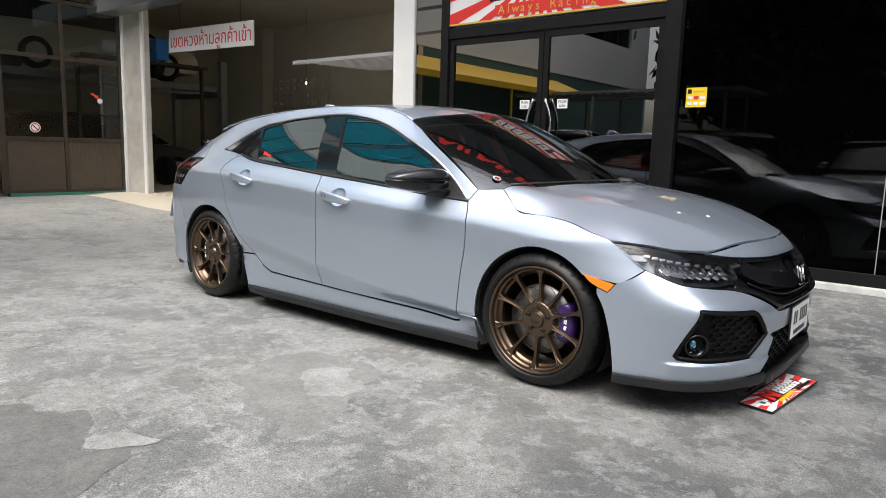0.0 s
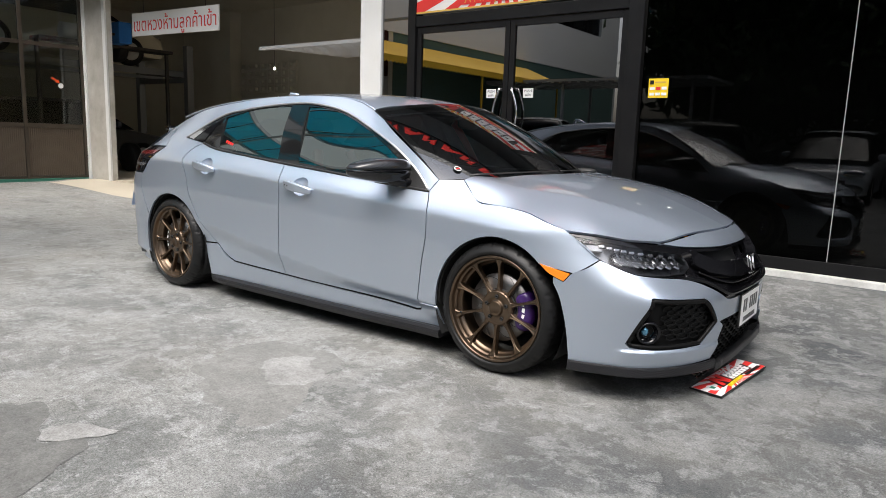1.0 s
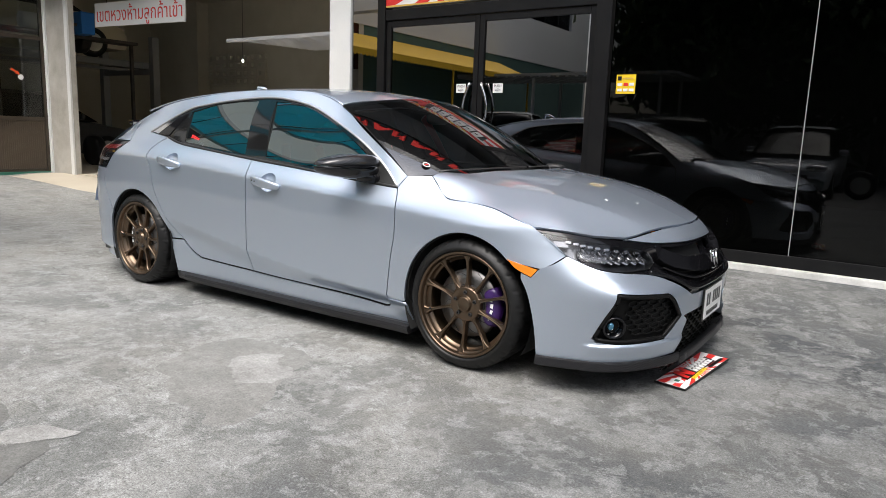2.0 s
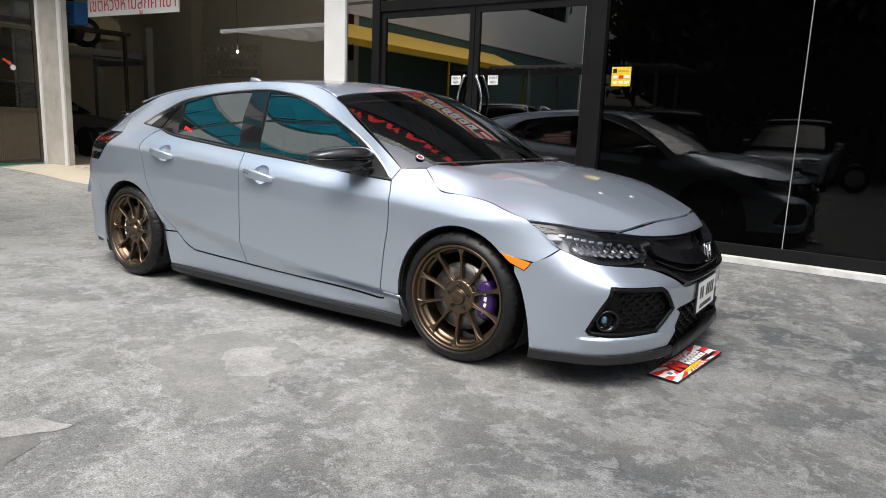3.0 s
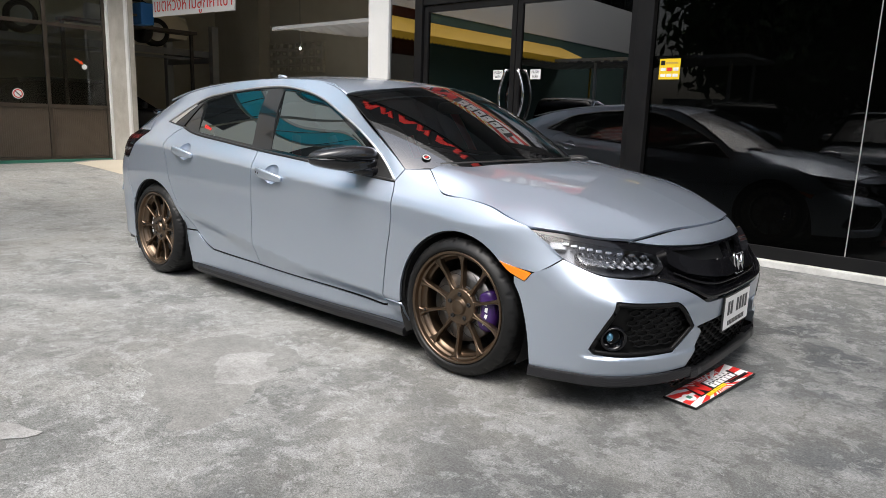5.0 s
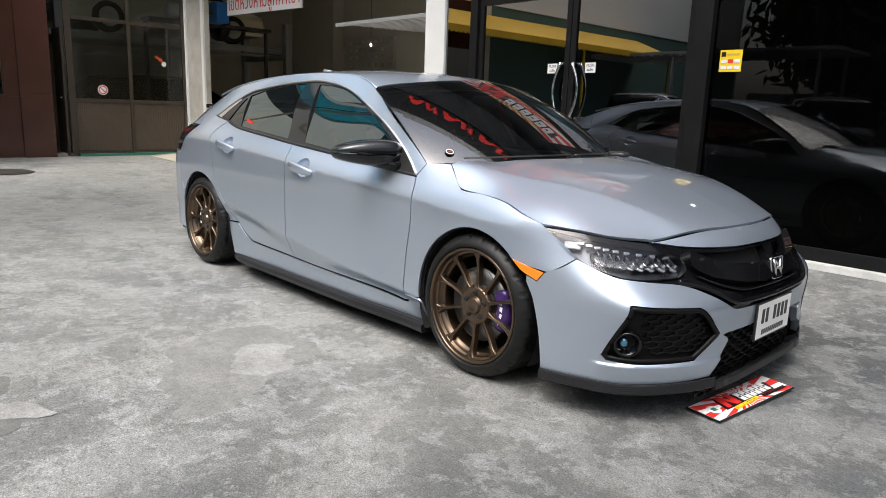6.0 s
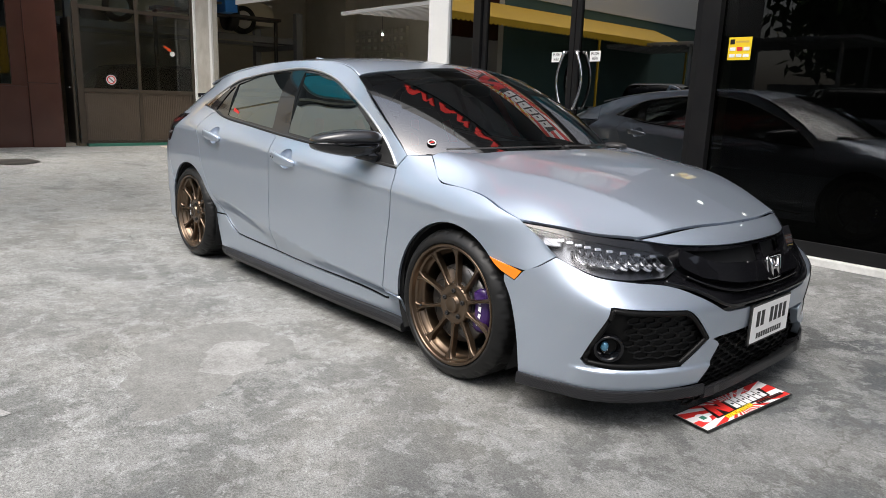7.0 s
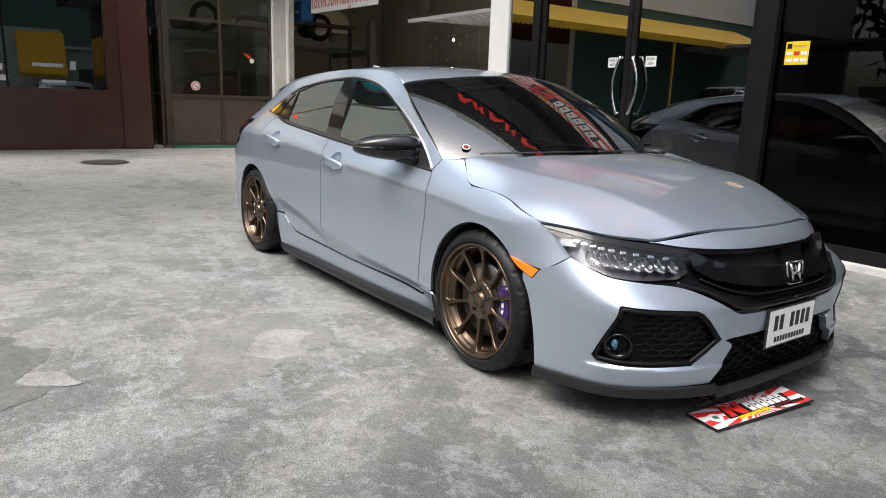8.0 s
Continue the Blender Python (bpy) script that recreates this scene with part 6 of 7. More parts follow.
for owner, (xc, zc), cup_o in zip((front_door, rear_door), HANDLES, cups):
    base_y = float(-side(np.array([xc]), np.array([zc]))[0][1])
    v, f, n = patch(bowl(xc, zc), inset(cup_o, -0.003), out=OUT_SIDE, raise_by=-0.001, lip=0.0, step=0.012)
    hv, hf = bulge((xc, -base_y - 0.024, zc), (0.118, 0.016, 0.026), 3.4, (40, 16), lambda p: [p[0], p[1] + 0.016 * (p[0] / 0.118) ** 2 - 0.0 * p[2], p[2] * (1 - 0.12 * p[0] / 0.118) - 0.13 * p[0]])
    for ob, flip in zip(owner, (False, True)):
        a, b, c = (v, f, None) if not flip else mirrored(v, f, n)
        part("handle_recess", mesh_of("handle_recess", a, b, M["paint"], True), None, ob)
        a, b, _ = (hv, hf, None) if not flip else mirrored(hv, hf, None)
        hnd = part("door_handle", mesh_of("door_handle", a, b, M["paint"]), None, ob, "silver pull handle")
        if owner is front_door:
            s = 1 if flip else -1
            for dx in (-0.082, -0.055):
                dot = [(xc + dx + 0.005 * math.cos(2 * math.pi * i / 12), s * (base_y + 0.0415 - 0.016 * (dx / 0.118) ** 2), zc - 0.13 * dx + 0.005 * math.sin(2 * math.pi * i / 12)) for i in range(12)]
                part("key_dot", mesh_of("key_dot", dot, [tuple(range(12))]), M["matt_black"], hnd)
for s in (-1, 1):
    def form(p):
        x, y, z = p
        t = (y + 0.15) / 0.30          # 0 at the outer end
        k = 0.70 + 0.30 * min(1, t * 2.2)
        return [x * k - 0.105 * (1 - t) ** 1.3, y, z * (k - 0.12 * (1 - t)) + 0.006 * t]
    def half(lo):
        v, f = bulge((0, 0, 0), (0.088, 0.150, 0.066), 3.6, (48, 28), form)
        cut = 0.006
        v = [[a, b, (max(c, cut + 0.003) if lo else min(c, cut - 0.003))] for a, b, c in v]
        return [(-0.672 + a, s * (0.912 - b), 0.928 + c) for a, b, c in v], (f if s > 0 else [q[::-1] for q in f])
    mir = part("side_mirror", mesh_of("side_mirror", *half(False), M["mirror_black"]), None, car, "black carbon door mirror")
    part("mirror_cap", mesh_of("mirror_cap", *half(True), M["carbon_gloss"]), None, mir)
    part("mirror_joint", boxes(((-0.74, min(s * 0.80, s * 1.0), 0.930), (-0.60, max(s * 0.80, s * 1.0), 0.938)), bevel=0.003), M["gloss_black"], mir)
    part("mirror_stalk", mesh_of("mirror_stalk", *tube([(-0.60, s * 0.775, 0.865), (-0.635, s * 0.835, 0.875), (-0.67, s * 0.88, 0.89)], [0.032, 0.026, 0.03], 12)), M["gloss_black"], mir)
    part("mirror_glass", boxes(((-0.775, min(s * 0.83, s * 0.97), 0.885), (-0.769, max(s * 0.83, s * 0.99), 0.965))), M["chrome"], mir)
sail = ring([(-0.463, 0.838), (-0.593, 0.954), (-0.642, 0.945)], [(-0.642, 0.945), (-0.658, 0.862)], [(-0.658, 0.862), (-0.463, 0.838)])
panel("mirror_sail", side, sail, M["satin_black"], out=OUT_SIDE, raise_by=0.004, lip=0.006)

skirt_line = [(-2.33, 0.815), (-2.2, 0.852), (-1.6, 0.858), (-1.0, 0.857), (-0.55, 0.850), (-0.40, 0.853), (-0.33, 0.860)]
for s in (-1, 1):
    v, f = [], []
    line = smooth_line(skirt_line, 0.05) + [skirt_line[-1]]
    for x, y in line:
        z0 = 0.120 + 0.006 * max(0, x + 0.8) / 0.47
        for dy, dz in ((-0.09, 0.026), (-0.01, 0.024), (0.010, 0.014), (0.012, -0.004), (0.002, -0.026), (-0.09, -0.024)):
            v.append((x, s * (y + dy), z0 + dz))
    n = 6
    for i in range(len(line) - 1):
        for k in range(n):
            l = (k + 1) % n
            f.append((i * n + k, i * n + l, (i + 1) * n + l, (i + 1) * n + k) if s > 0 else (i * n + k, (i + 1) * n + k, (i + 1) * n + l, i * n + l))
    f += [tuple(range(n)), tuple((len(line) - 1) * n + k for k in range(n))]
    part("side_skirt", mesh_of("side_skirt", v, f, M["carbon"], False), None, car, "slim carbon side skirt")
    part("rear_spat", boxes(((-3.30, min(s * 0.70, s * 0.79), 0.165), (-3.10, max(s * 0.70, s * 0.79), 0.215)), bevel=0.012), M["satin_black"], car)

# nose parts
def on_nose(q, z, lift=0.0):
    e = 0.01
    p = nose(np.array([q]), np.array([z]))[0]
    n = np.cross(nose(np.array([q + e]), np.array([z]))[0] - p, nose(np.array([q]), np.array([z + e]))[0] - p)
    n /= np.linalg.norm(n)
    if n[0] < 0:
        n = -n
    return Vector(p + n * lift), Vector(n)


def nose_frame(q, z, lift=0.0):
    """A pose on the nose: its z outwards, its y up along the surface."""
    p, n = on_nose(q, z, lift)
    x = Vector((0, 0, 1)).cross(n).normalized()
    y = n.cross(x)
    m = Matrix((x, y, n)).transposed().to_4x4()
    m.translation = p
    return m


def flip_y(ob_mesh):
    me = ob_mesh.copy()
    me.transform(Matrix.Diagonal((1, -1, 1, 1)))
    me.flip_normals()
    return me


def pair(name, me, material, parents, label=""):
    if material and not me.materials:
        me.materials.append(material)
    part(name, me, None, parents[0], label)
    part(name, flip_y(me), None, parents[1], label)


def lamp_block(m, w, h, d, r=0.15):
    bm = bmesh.new()
    box(bm, (-w / 2, -h / 2, -d), (w / 2, h / 2, 0), None, min(w, h) * r)
    bmesh.ops.transform(bm, matrix=m, verts=bm.verts)
    me = bpy.data.meshes.new("lamp")
    bm.to_mesh(me)
    bm.free()
    return me


for i in range(9):
    t = i / 8
    q, z = 6.15 - 2.85 * t, 0.673 - 0.048 * t
    pair("running_light", lamp_block(nose_frame(q, z, -0.012), 0.024, 0.012, 0.016), M["lamp_fin"], headlight, "clear running light block")
for i in range(9):
    t = i / 8
    q, z = 5.75 - 2.55 * t, 0.625 - 0.026 * t
    m = nose_frame(q, z, -0.03) @ pose(0, 0, 0, 0, 0, 28)
    v, f = [], []
    for a in range(9):
        for b in range(6):
            x, y = (a / 8 - 0.5) * 0.040, (b / 5 - 0.5) * 0.066
            v.append(m @ Vector((x + 0.012 * (y / 0.03) ** 2, y, -0.020 * (1 - (x / 0.02) ** 2) - 0.008 * (y / 0.03))))
    for a in range(8):
        for b in range(5):
            f.append((a * 6 + b, (a + 1) * 6 + b, (a + 1) * 6 + b + 1, a * 6 + b + 1))
    pair("reflector", mesh_of("reflector", v, f, M["lamp_fin"]), None, headlight, "curved bright reflector")
    pair("reflector_edge", lamp_block(m @ Matrix.Translation((0.020, 0, -0.006)), 0.004, 0.056, 0.02), M["lamp_fin"], headlight)
pair("turn_lens", lamp_block(nose_frame(6.55, 0.665, -0.022), 0.07, 0.034, 0.01), M["lamp_house"], headlight)


def honeycomb(outline, cw, ch, lift, depth, material, name, parents, thick=0.16):
    """Hexagon mesh that fills an outline on the nose."""
    o = np.array(outline) * np.array(QS)
    lo, hi = o.min(0), o.max(0)
    v, f = [], []
    rows = int((hi[1] - lo[1]) / (ch * 0.75)) + 2
    cols = int((hi[0] - lo[0]) / cw) + 2
    for j in range(rows):
        for i in range(cols):
            c = np.array((lo[0] + (i + 0.5 * (j % 2)) * cw, lo[1] + j * ch * 0.75))
            if not inside(o.tolist(), [tuple(c)])[0]:
                continue
            hexa = np.array([(0, 0.5 * ch), (0.5 * cw, 0.25 * ch), (0.5 * cw, -0.25 * ch), (0, -0.5 * ch), (-0.5 * cw, -0.25 * ch), (-0.5 * cw, 0.25 * ch)])
            a, b = c + hexa, c + hexa * (1 - thick * 1.6)
            pa = nose(a[:, 0] / QS[0], a[:, 1])
            pb = nose(b[:, 0] / QS[0], b[:, 1])
            n = np.array(on_nose(c[0] / QS[0], c[1])[1])
            s = len(v)
            v += list(pa + n * lift) + list(pb + n * (lift - 0.002)) + list(pb + n * (lift - depth))
            for k in range(6):
                l = (k + 1) % 6
                f += [(s + k, s + l, s + 6 + l, s + 6 + k), (s + 6 + k, s + 6 + l, s + 12 + l, s + 12 + k)]
    pair(name, mesh_of(name, v, f, material, False), None, parents)


fog_field = ring([(5.1, 0.445), (3.35, 0.430)], [(3.35, 0.430), (3.1, 0.41), (2.66, 0.340)], [(2.66, 0.340), (3.4, 0.268)], [(3.4, 0.268), (4.7, 0.266)], [(4.7, 0.266), (5.1, 0.445)], step=0.1)
honeycomb(fog_field, 0.062, 0.030, -0.020, 0.008, M["grille_black"], "mesh_grille", intake_back)
honeycomb(mouth, 0.062, 0.030, -0.036, 0.010, M["grille_black"], "mesh_grille", [car, car])
frame_line = [tuple(np.array(p) / np.array(QS)) for p in inset([tuple(np.array(p) * np.array(QS)) for p in intake], 0.011)]
frame_pts = [on_nose(q, z, -0.006)[0] for q, z in frame_line]
pair("intake_frame", mesh_of("intake_frame", *tube(frame_pts, 0.009, 8, True)), M["grille_black"], intake_back, "black bevelled frame")
fm = nose_frame(5.45, 0.318, -0.006)
for name, prof, key in (("fog_bezel", [(-0.030, 0.026), (-0.006, 0.040), (0.004, 0.047), (0.0, 0.052), (-0.02, 0.054)], "gloss_black"), ("fog_reflector", [(-0.040, 0.0), (-0.038, 0.012), (-0.030, 0.022), (-0.020, 0.028)], "chrome")):
    v, f = lathe(prof, 36, "Z")
    pair(name, mesh_of(name, [fm @ Vector(p) for p in v], f, M[key]), None, intake_back)

v, f = bulge((0, 0, 0), (0.015, 0.020, 0.014), 2, (20, 12))
pair("fog_bulb", mesh_of("fog_bulb", [fm @ (Vector(p) + Vector((-0.014, 0.004, -0.014))) for p in v], f, M["fog_blue"]), None, intake_back)
bar = ring([(0, 0.512), (0, 0.572)], [(0, 0.572), (1.5, 0.584), (2.1, 0.606), (2.75, 0.640)], [(2.75, 0.640), (2.85, 0.585), (2.4, 0.538)], [(2.4, 0.538), (1.2, 0.512), (0, 0.512)], step=0.05)
panel("grille_wing", nose, bar, M["gloss_black"], out=OUT_NOSE, scale=QS, raise_by=0.024, lip=0.045, step=0.02, label="gloss black grille wing")
back = ring([(0, 0.43), (0, 0.645)], [(0, 0.645), (2.6, 0.648)], [(2.6, 0.648), (2.6, 0.50)], [(2.6, 0.50), (1.8, 0.43), (0, 0.43)], step=0.05)
panel("grille_back", nose, back, M["matt_black"], out=OUT_NOSE, scale=QS, raise_by=-0.06, lip=0, step=0.04)
strip_on(nose, [(0.0, 0.447), (1.5, 0.452), (1.95, 0.462), (2.3, 0.485), (2.8, 0.518), (3.4, 0.541)], 0.011, M["gloss_black"], "grille_bar", (car, car), 0.006, out=OUT_NOSE)
strip_on(nose, [(0.0, 0.490), (1.3, 0.494), (2.1, 0.517), (2.7, 0.552)], 0.006, M["gloss_black"], "grille_bar", (car, car), 0.004, out=OUT_NOSE)
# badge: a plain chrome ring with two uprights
badge = thing("badge")
bm4 = Matrix.Translation((0.917, 0, 0.552)) @ pose(0, 0, 0, 82, 0, 90)
outer = [(-0.052, -0.036), (-0.036, -0.043), (0.036, -0.043), (0.052, -0.036), (0.060, 0.036), (0.052, 0.044), (-0.052, 0.044), (-0.060, 0.036)]
part("badge_ring", mesh_of("badge_ring", *tube([bm4 @ Vector((x, y, 0)) for x, y in smooth_line(outer + outer[:1], 0.006)], 0.0055, 8, True)), M["chrome"], badge)
for s in (-1, 1):
    part("badge_upright", mesh_of("badge_upright", *tube([bm4 @ Vector((s * 0.026, -0.034, 0.002)), bm4 @ Vector((s * 0.024, 0.0, 0.004)), bm4 @ Vector((s * 0.036, 0.036, 0.002))], [0.008, 0.0075, 0.0085], 8)), M["chrome"], badge)
part("badge_bridge", mesh_of("badge_bridge", *tube([bm4 @ Vector((-0.022, -0.002, 0.003)), bm4 @ Vector((0.022, -0.002, 0.003))], 0.007, 8)), M["chrome"], badge)
mount(badge, car, Matrix())
# number plate
plate = part("number_plate", boxes(((0.924, -0.178, 0.262), (0.932, 0.178, 0.424)), bevel=0.003), M["satin_black"], car, "white number plate in a black frame")
PM = Matrix.Translation((0.9325, 0, 0.343)) @ pose(0, 0, 0, 90, 0, 90)
flat("plate_face", [(-0.168, -0.073), (0.168, -0.073), (0.168, 0.073), (-0.168, 0.073)], 0.0015, M["sign_white"], plate, PM)
for i in range(6):
    x = (-0.118, -0.078, 0.000, 0.040, 0.080, 0.120)[i]
    flat("plate_bar", slanted(x - 0.013, -0.012, 0.027, 0.062, 0.0), 0.0008, M["sign_black"], plate, PM @ Matrix.Translation((0, 0, 0.0017)))
for i in range(11):
    flat("plate_bar", slanted(-0.118 + 0.021 * i, -0.060, 0.015, 0.022, 0.0), 0.0008, M["sign_black"], plate, PM @ Matrix.Translation((0, 0, 0.0017)))

# carbon lip
def lip_run(q0, q1, n, top, low, out_by, name):
    sec = [(top, 0.004), (top, out_by * 0.8), (top - 0.006, out_by), (low + 0.006, out_by + 0.006), (low, out_by), (low, -0.06)]
    v, f = [], []
    for i in range(n + 1):
        q = q0 + (q1 - q0) * i / n
        p0, nn = on_nose(q, 0.15)
        nn = Vector((nn.x, nn.y, 0)).normalized()
        for z, d in sec:
            p = Vector(nose(np.array([q]), np.array([max(z, 0.12)]))[0])
            v.append((p.x + nn.x * d, p.y + nn.y * d, z + (0.0 if name != "front_lip" else 0.0)))
    k = len(sec)
    for i in range(n):
        for j in range(k - 1):
            f.append((i * k + j, i * k + j + 1, (i + 1) * k + j + 1, (i + 1) * k + j))
    f += [tuple(range(k)), tuple(n * k + j for j in range(k))[::-1]]
    return v, f


v, f = lip_run(8.0, 2.45, 40, 0.166, 0.123, 0.014, "lip_side")
pair("lip_side", mesh_of("lip_side", v, f, M["carbon"], False), None, [car, car], "carbon front lip side piece")
v, f = lip_run(2.45, -2.45, 40, 0.150, 0.112, 0.020, "front_lip")
part("front_lip", mesh_of("front_lip", v, f, M["carbon"], False), None, car, "carbon front lip")
# cowl, wipers, interior
v, f = [], []
cl = smooth_line(cowl, 0.05) + [cowl[-1]]
for x, y in cl:
    z = float(hood(np.array([x]), np.array([y]))[0][2])
    v += [(x + 0.03, y, z - 0.012), (x - 0.03, y, z - 0.025), (x - 0.12, y * 1.02, z - 0.015)]
f = [(i * 3 + k, i * 3 + k + 1, i * 3 + k + 4, i * 3 + k + 3) for i in range(len(cl) - 1) for k in range(2)]
part("cowl", mesh_of("cowl", v, f, M["satin_black"]), None, car)
for y0, y1 in ((-0.05, -0.62), (0.52, -0.02)):
    arm = [(-0.135 - 0.30 * (y / 0.75) ** 2, y, 0.940 - 0.028 * (y / 0.75) ** 2) for y in np.linspace(y0, y1, 12)]
    wiper = part("wiper", mesh_of("wiper", *tube(arm, 0.008, 8)), M["satin_black"], car)
    part("blade", mesh_of("blade", *tube([(a - 0.03, b, c + 0.006) for a, b, c in arm[3:]], 0.005, 6)), M["rubber"], wiper)
part("hood_hinge_cover", mesh_of("hood_hinge_cover", *bulge((-0.27, 0.60, 0.925), (0.07, 0.05, 0.02), 2.4, (20, 10))), M["satin_black"], car)


def car_seat(x, y, rear=False):
    st = part("seat", mesh_of("seat_cushion", *bulge((x, y, 0.42), (0.27, 0.25 if not rear else 0.60, 0.10), 4)), M["matt_black"], car, "black sports seat with red accents")
    w = 0.25 if not rear else 0.60
    part("backrest", mesh_of("backrest", *[bulge((x - 0.30, y, 0.76), (0.09, w, 0.33), 3.5, (28, 18), lambda p: [p[0] - 0.28 * p[2], p[1] * (1 - 0.25 * max(0, p[2]) / 0.33), p[2]])][0]), M["matt_black"], st)
    part("headrest", mesh_of("headrest", *bulge((x - 0.42, y, 1.13), (0.05, 0.13, 0.08), 3)), M["matt_black"], st)
    if not rear:
        for s in (-1, 1):
            part("bolster_stripe", mesh_of("bolster_stripe", *tube([(x - 0.08, y + s * 0.20, 0.48), (x - 0.14, y + s * 0.215, 0.60), (x - 0.19, y + s * 0.19, 0.80), (x - 0.26, y + s * 0.14, 1.0)], 0.028, 8)), M["red"], st)
    return st


for x, y in ((-1.35, -0.37), (-1.35, 0.37)):
    car_seat(x, y)
car_seat(-2.25, 0, True)
part("dashboard", mesh_of("dashboard", *bulge((-0.62, 0, 0.80), (0.22, 0.70, 0.13), 3.5)), M["satin_black"], car)
wheel_m = Matrix.Translation((-0.92, -0.37, 0.83)) @ pose(0, 0, 0, 0, 66, 0)
part("steering_wheel", mesh_of("steering_wheel", *tube([wheel_m @ Vector((0.175 * math.cos(2 * math.pi * i / 36), 0.175 * math.sin(2 * math.pi * i / 36), 0)) for i in range(36)], 0.016, 10, True)), M["satin_black"], car)
part("headliner", mesh_of("headliner", *(lambda r: (r[0], r[1]))(patch(lambda x, y: roof(x, y) - np.array((0, 0, 0.045)), roof_outline, step=0.12, lip=0, out=OUT_TOP))), M["matt_black"], car)
part("rear_view_mirror", mesh_of("rear_view_mirror", *bulge((-0.80, 0, 1.20), (0.02, 0.11, 0.035), 3)), M["satin_black"], car)
disc_at = screen(np.array([-0.86]), np.array([0.10]))[0] + np.array((0.003, 0, 0.005))
sm2 = Matrix.Translation(disc_at) @ pose(0, 0, 0, 14, 30, 0)
sticker = part("round_sticker", mesh_of("round_sticker", [sm2 @ Vector((0.023 * math.cos(2 * math.pi * i / 24), 0.023 * math.sin(2 * math.pi * i / 24), 0)) for i in range(24)], [tuple(range(24))]), M["satin_black"], windscreen)
v, f = lathe([(0.0006, 0.0150), (0.0006, 0.0205), (0.0012, 0.0205), (0.0012, 0.0150)], 28, "Z", True)
part("sticker_ring", mesh_of("sticker_ring", [sm2 @ Vector(p) for p in v], f), M["sign_white"], sticker)
flat("sticker_bar", [(-0.004, -0.011), (0.004, -0.011), (0.004, 0.011), (-0.004, 0.011)], 0.0008, M["red"], sticker, sm2 @ Matrix.Translation((0, 0, 0.001)))
for i in range(7):
    x0 = -2.215 + 0.022 * i
    z0 = 1.022 - 0.0065 * i
    p = side(np.array([x0]), np.array([z0 + 0.012]))[0]
    ob = flat("sticker_bar", slanted(0, 0, 0.018 if i < 4 else 0.014, 0.028 if i < 4 else 0.014, 0.15), 0.0008, M["red"] if i < 4 else M["sign_white"], rear_door[0], Matrix.Translation((x0, p[1] + 0.005, z0)) @ pose(0, 0, 0, 90 - 18, 0, 0) @ pose(0, 0, 0, 0, 0, -6))

# ---- things in the yard and workshop ----
board = thing("advert_board", (0.93, -0.2, 0.0), "small red and white advert board lying on the concrete", "sign board")
AD_W, AD_H = 0.575, 0.150
ad_turn = math.degrees(math.atan2(0.558, 0.062))
AM = Matrix.Translation((0.958, -0.470, rise(0.95, -0.4) + 0.006)) @ pose(0, 0, 0, 1.5, -1.0, ad_turn)
flat("backing", [(0, 0), (AD_W, 0), (AD_W, AD_H), (0, AD_H)], 0.006, M["sign_black"], board, AM)
flat("face", [(0.006, 0.006), (AD_W - 0.006, 0.006), (AD_W - 0.006, AD_H - 0.006), (0.006, AD_H - 0.006)], 0.001, M["sign_white"], board, AM @ Matrix.Translation((0, 0, 0.006)))
AF = AM @ Matrix.Translation((0.006, 0.006, 0.0072))
sunburst(board, AF, AD_W - 0.012, AD_H - 0.012, 0.27, 0.06, 24, 0.0006)
emblem(board, AF @ Matrix.Translation((-0.02, 0.0, 0.0)), AD_W - 0.012, AD_H - 0.012)
for i in range(11):
    flat("script_bar", slanted(0.145 + 0.017 * i, 0.010 + 0.0008 * i, 0.012, 0.020, 0.2), 0.0006, M["sign_yellow"], board, AF @ Matrix.Translation((0, 0, 0.003)))
for i in range(10):
    flat("number_bar", slanted(0.36 + 0.018 * i, 0.012, 0.012, 0.018, 0.1), 0.0006, M["sign_black"], board, AF @ Matrix.Translation((0, 0, 0.003)))
words("Always Racing", 0.026, M["sign_white"], board, AF @ Matrix.Translation((0.34, 0.118, 0.003)), "slogan", 0.0004, 1.2)
flat("round_mark", [(0.062 + 0.030 * math.cos(2 * math.pi * i / 24), 0.062 + 0.030 * math.sin(2 * math.pi * i / 24)) for i in range(24)], 0.0006, M["sign_white"], board, AF @ Matrix.Translation((0, 0, 0.002)))
flat("square_mark", slanted(0.050, 0.052, 0.026, 0.022, 0), 0.0006, M["green"], board, AF @ Matrix.Translation((0, 0, 0.003)))

notice = thing("hanging_notice", (-8.9, 3.0, 2.6), "white hanging notice with red Thai lettering", "sign")
NM = Matrix.Translation((-8.87, 2.985, 2.845)) @ pose(0, 0, 0, 90, 0, 0) @ pose(0, 0, 0, 0, 0, -1.3)
flat("board", [(-1.26, -0.19), (1.26, -0.19), (1.26, 0.19), (-1.26, 0.19)], 0.02, M["sign_white"], notice, NM)
words("เขตหวงห้ามลูกค้าเข้า", 0.30, M["sign_red"], notice, NM @ Matrix.Translation((0, -0.02, 0.021)), depth=0.001)
for x in (-0.9, 0.9):
    part("wire", mesh_of("wire", *tube([NM @ Vector((x, 0.19, 0.01)), NM @ Vector((x, 1.75, 0.01))], 0.006, 5)), M["iron"], notice)

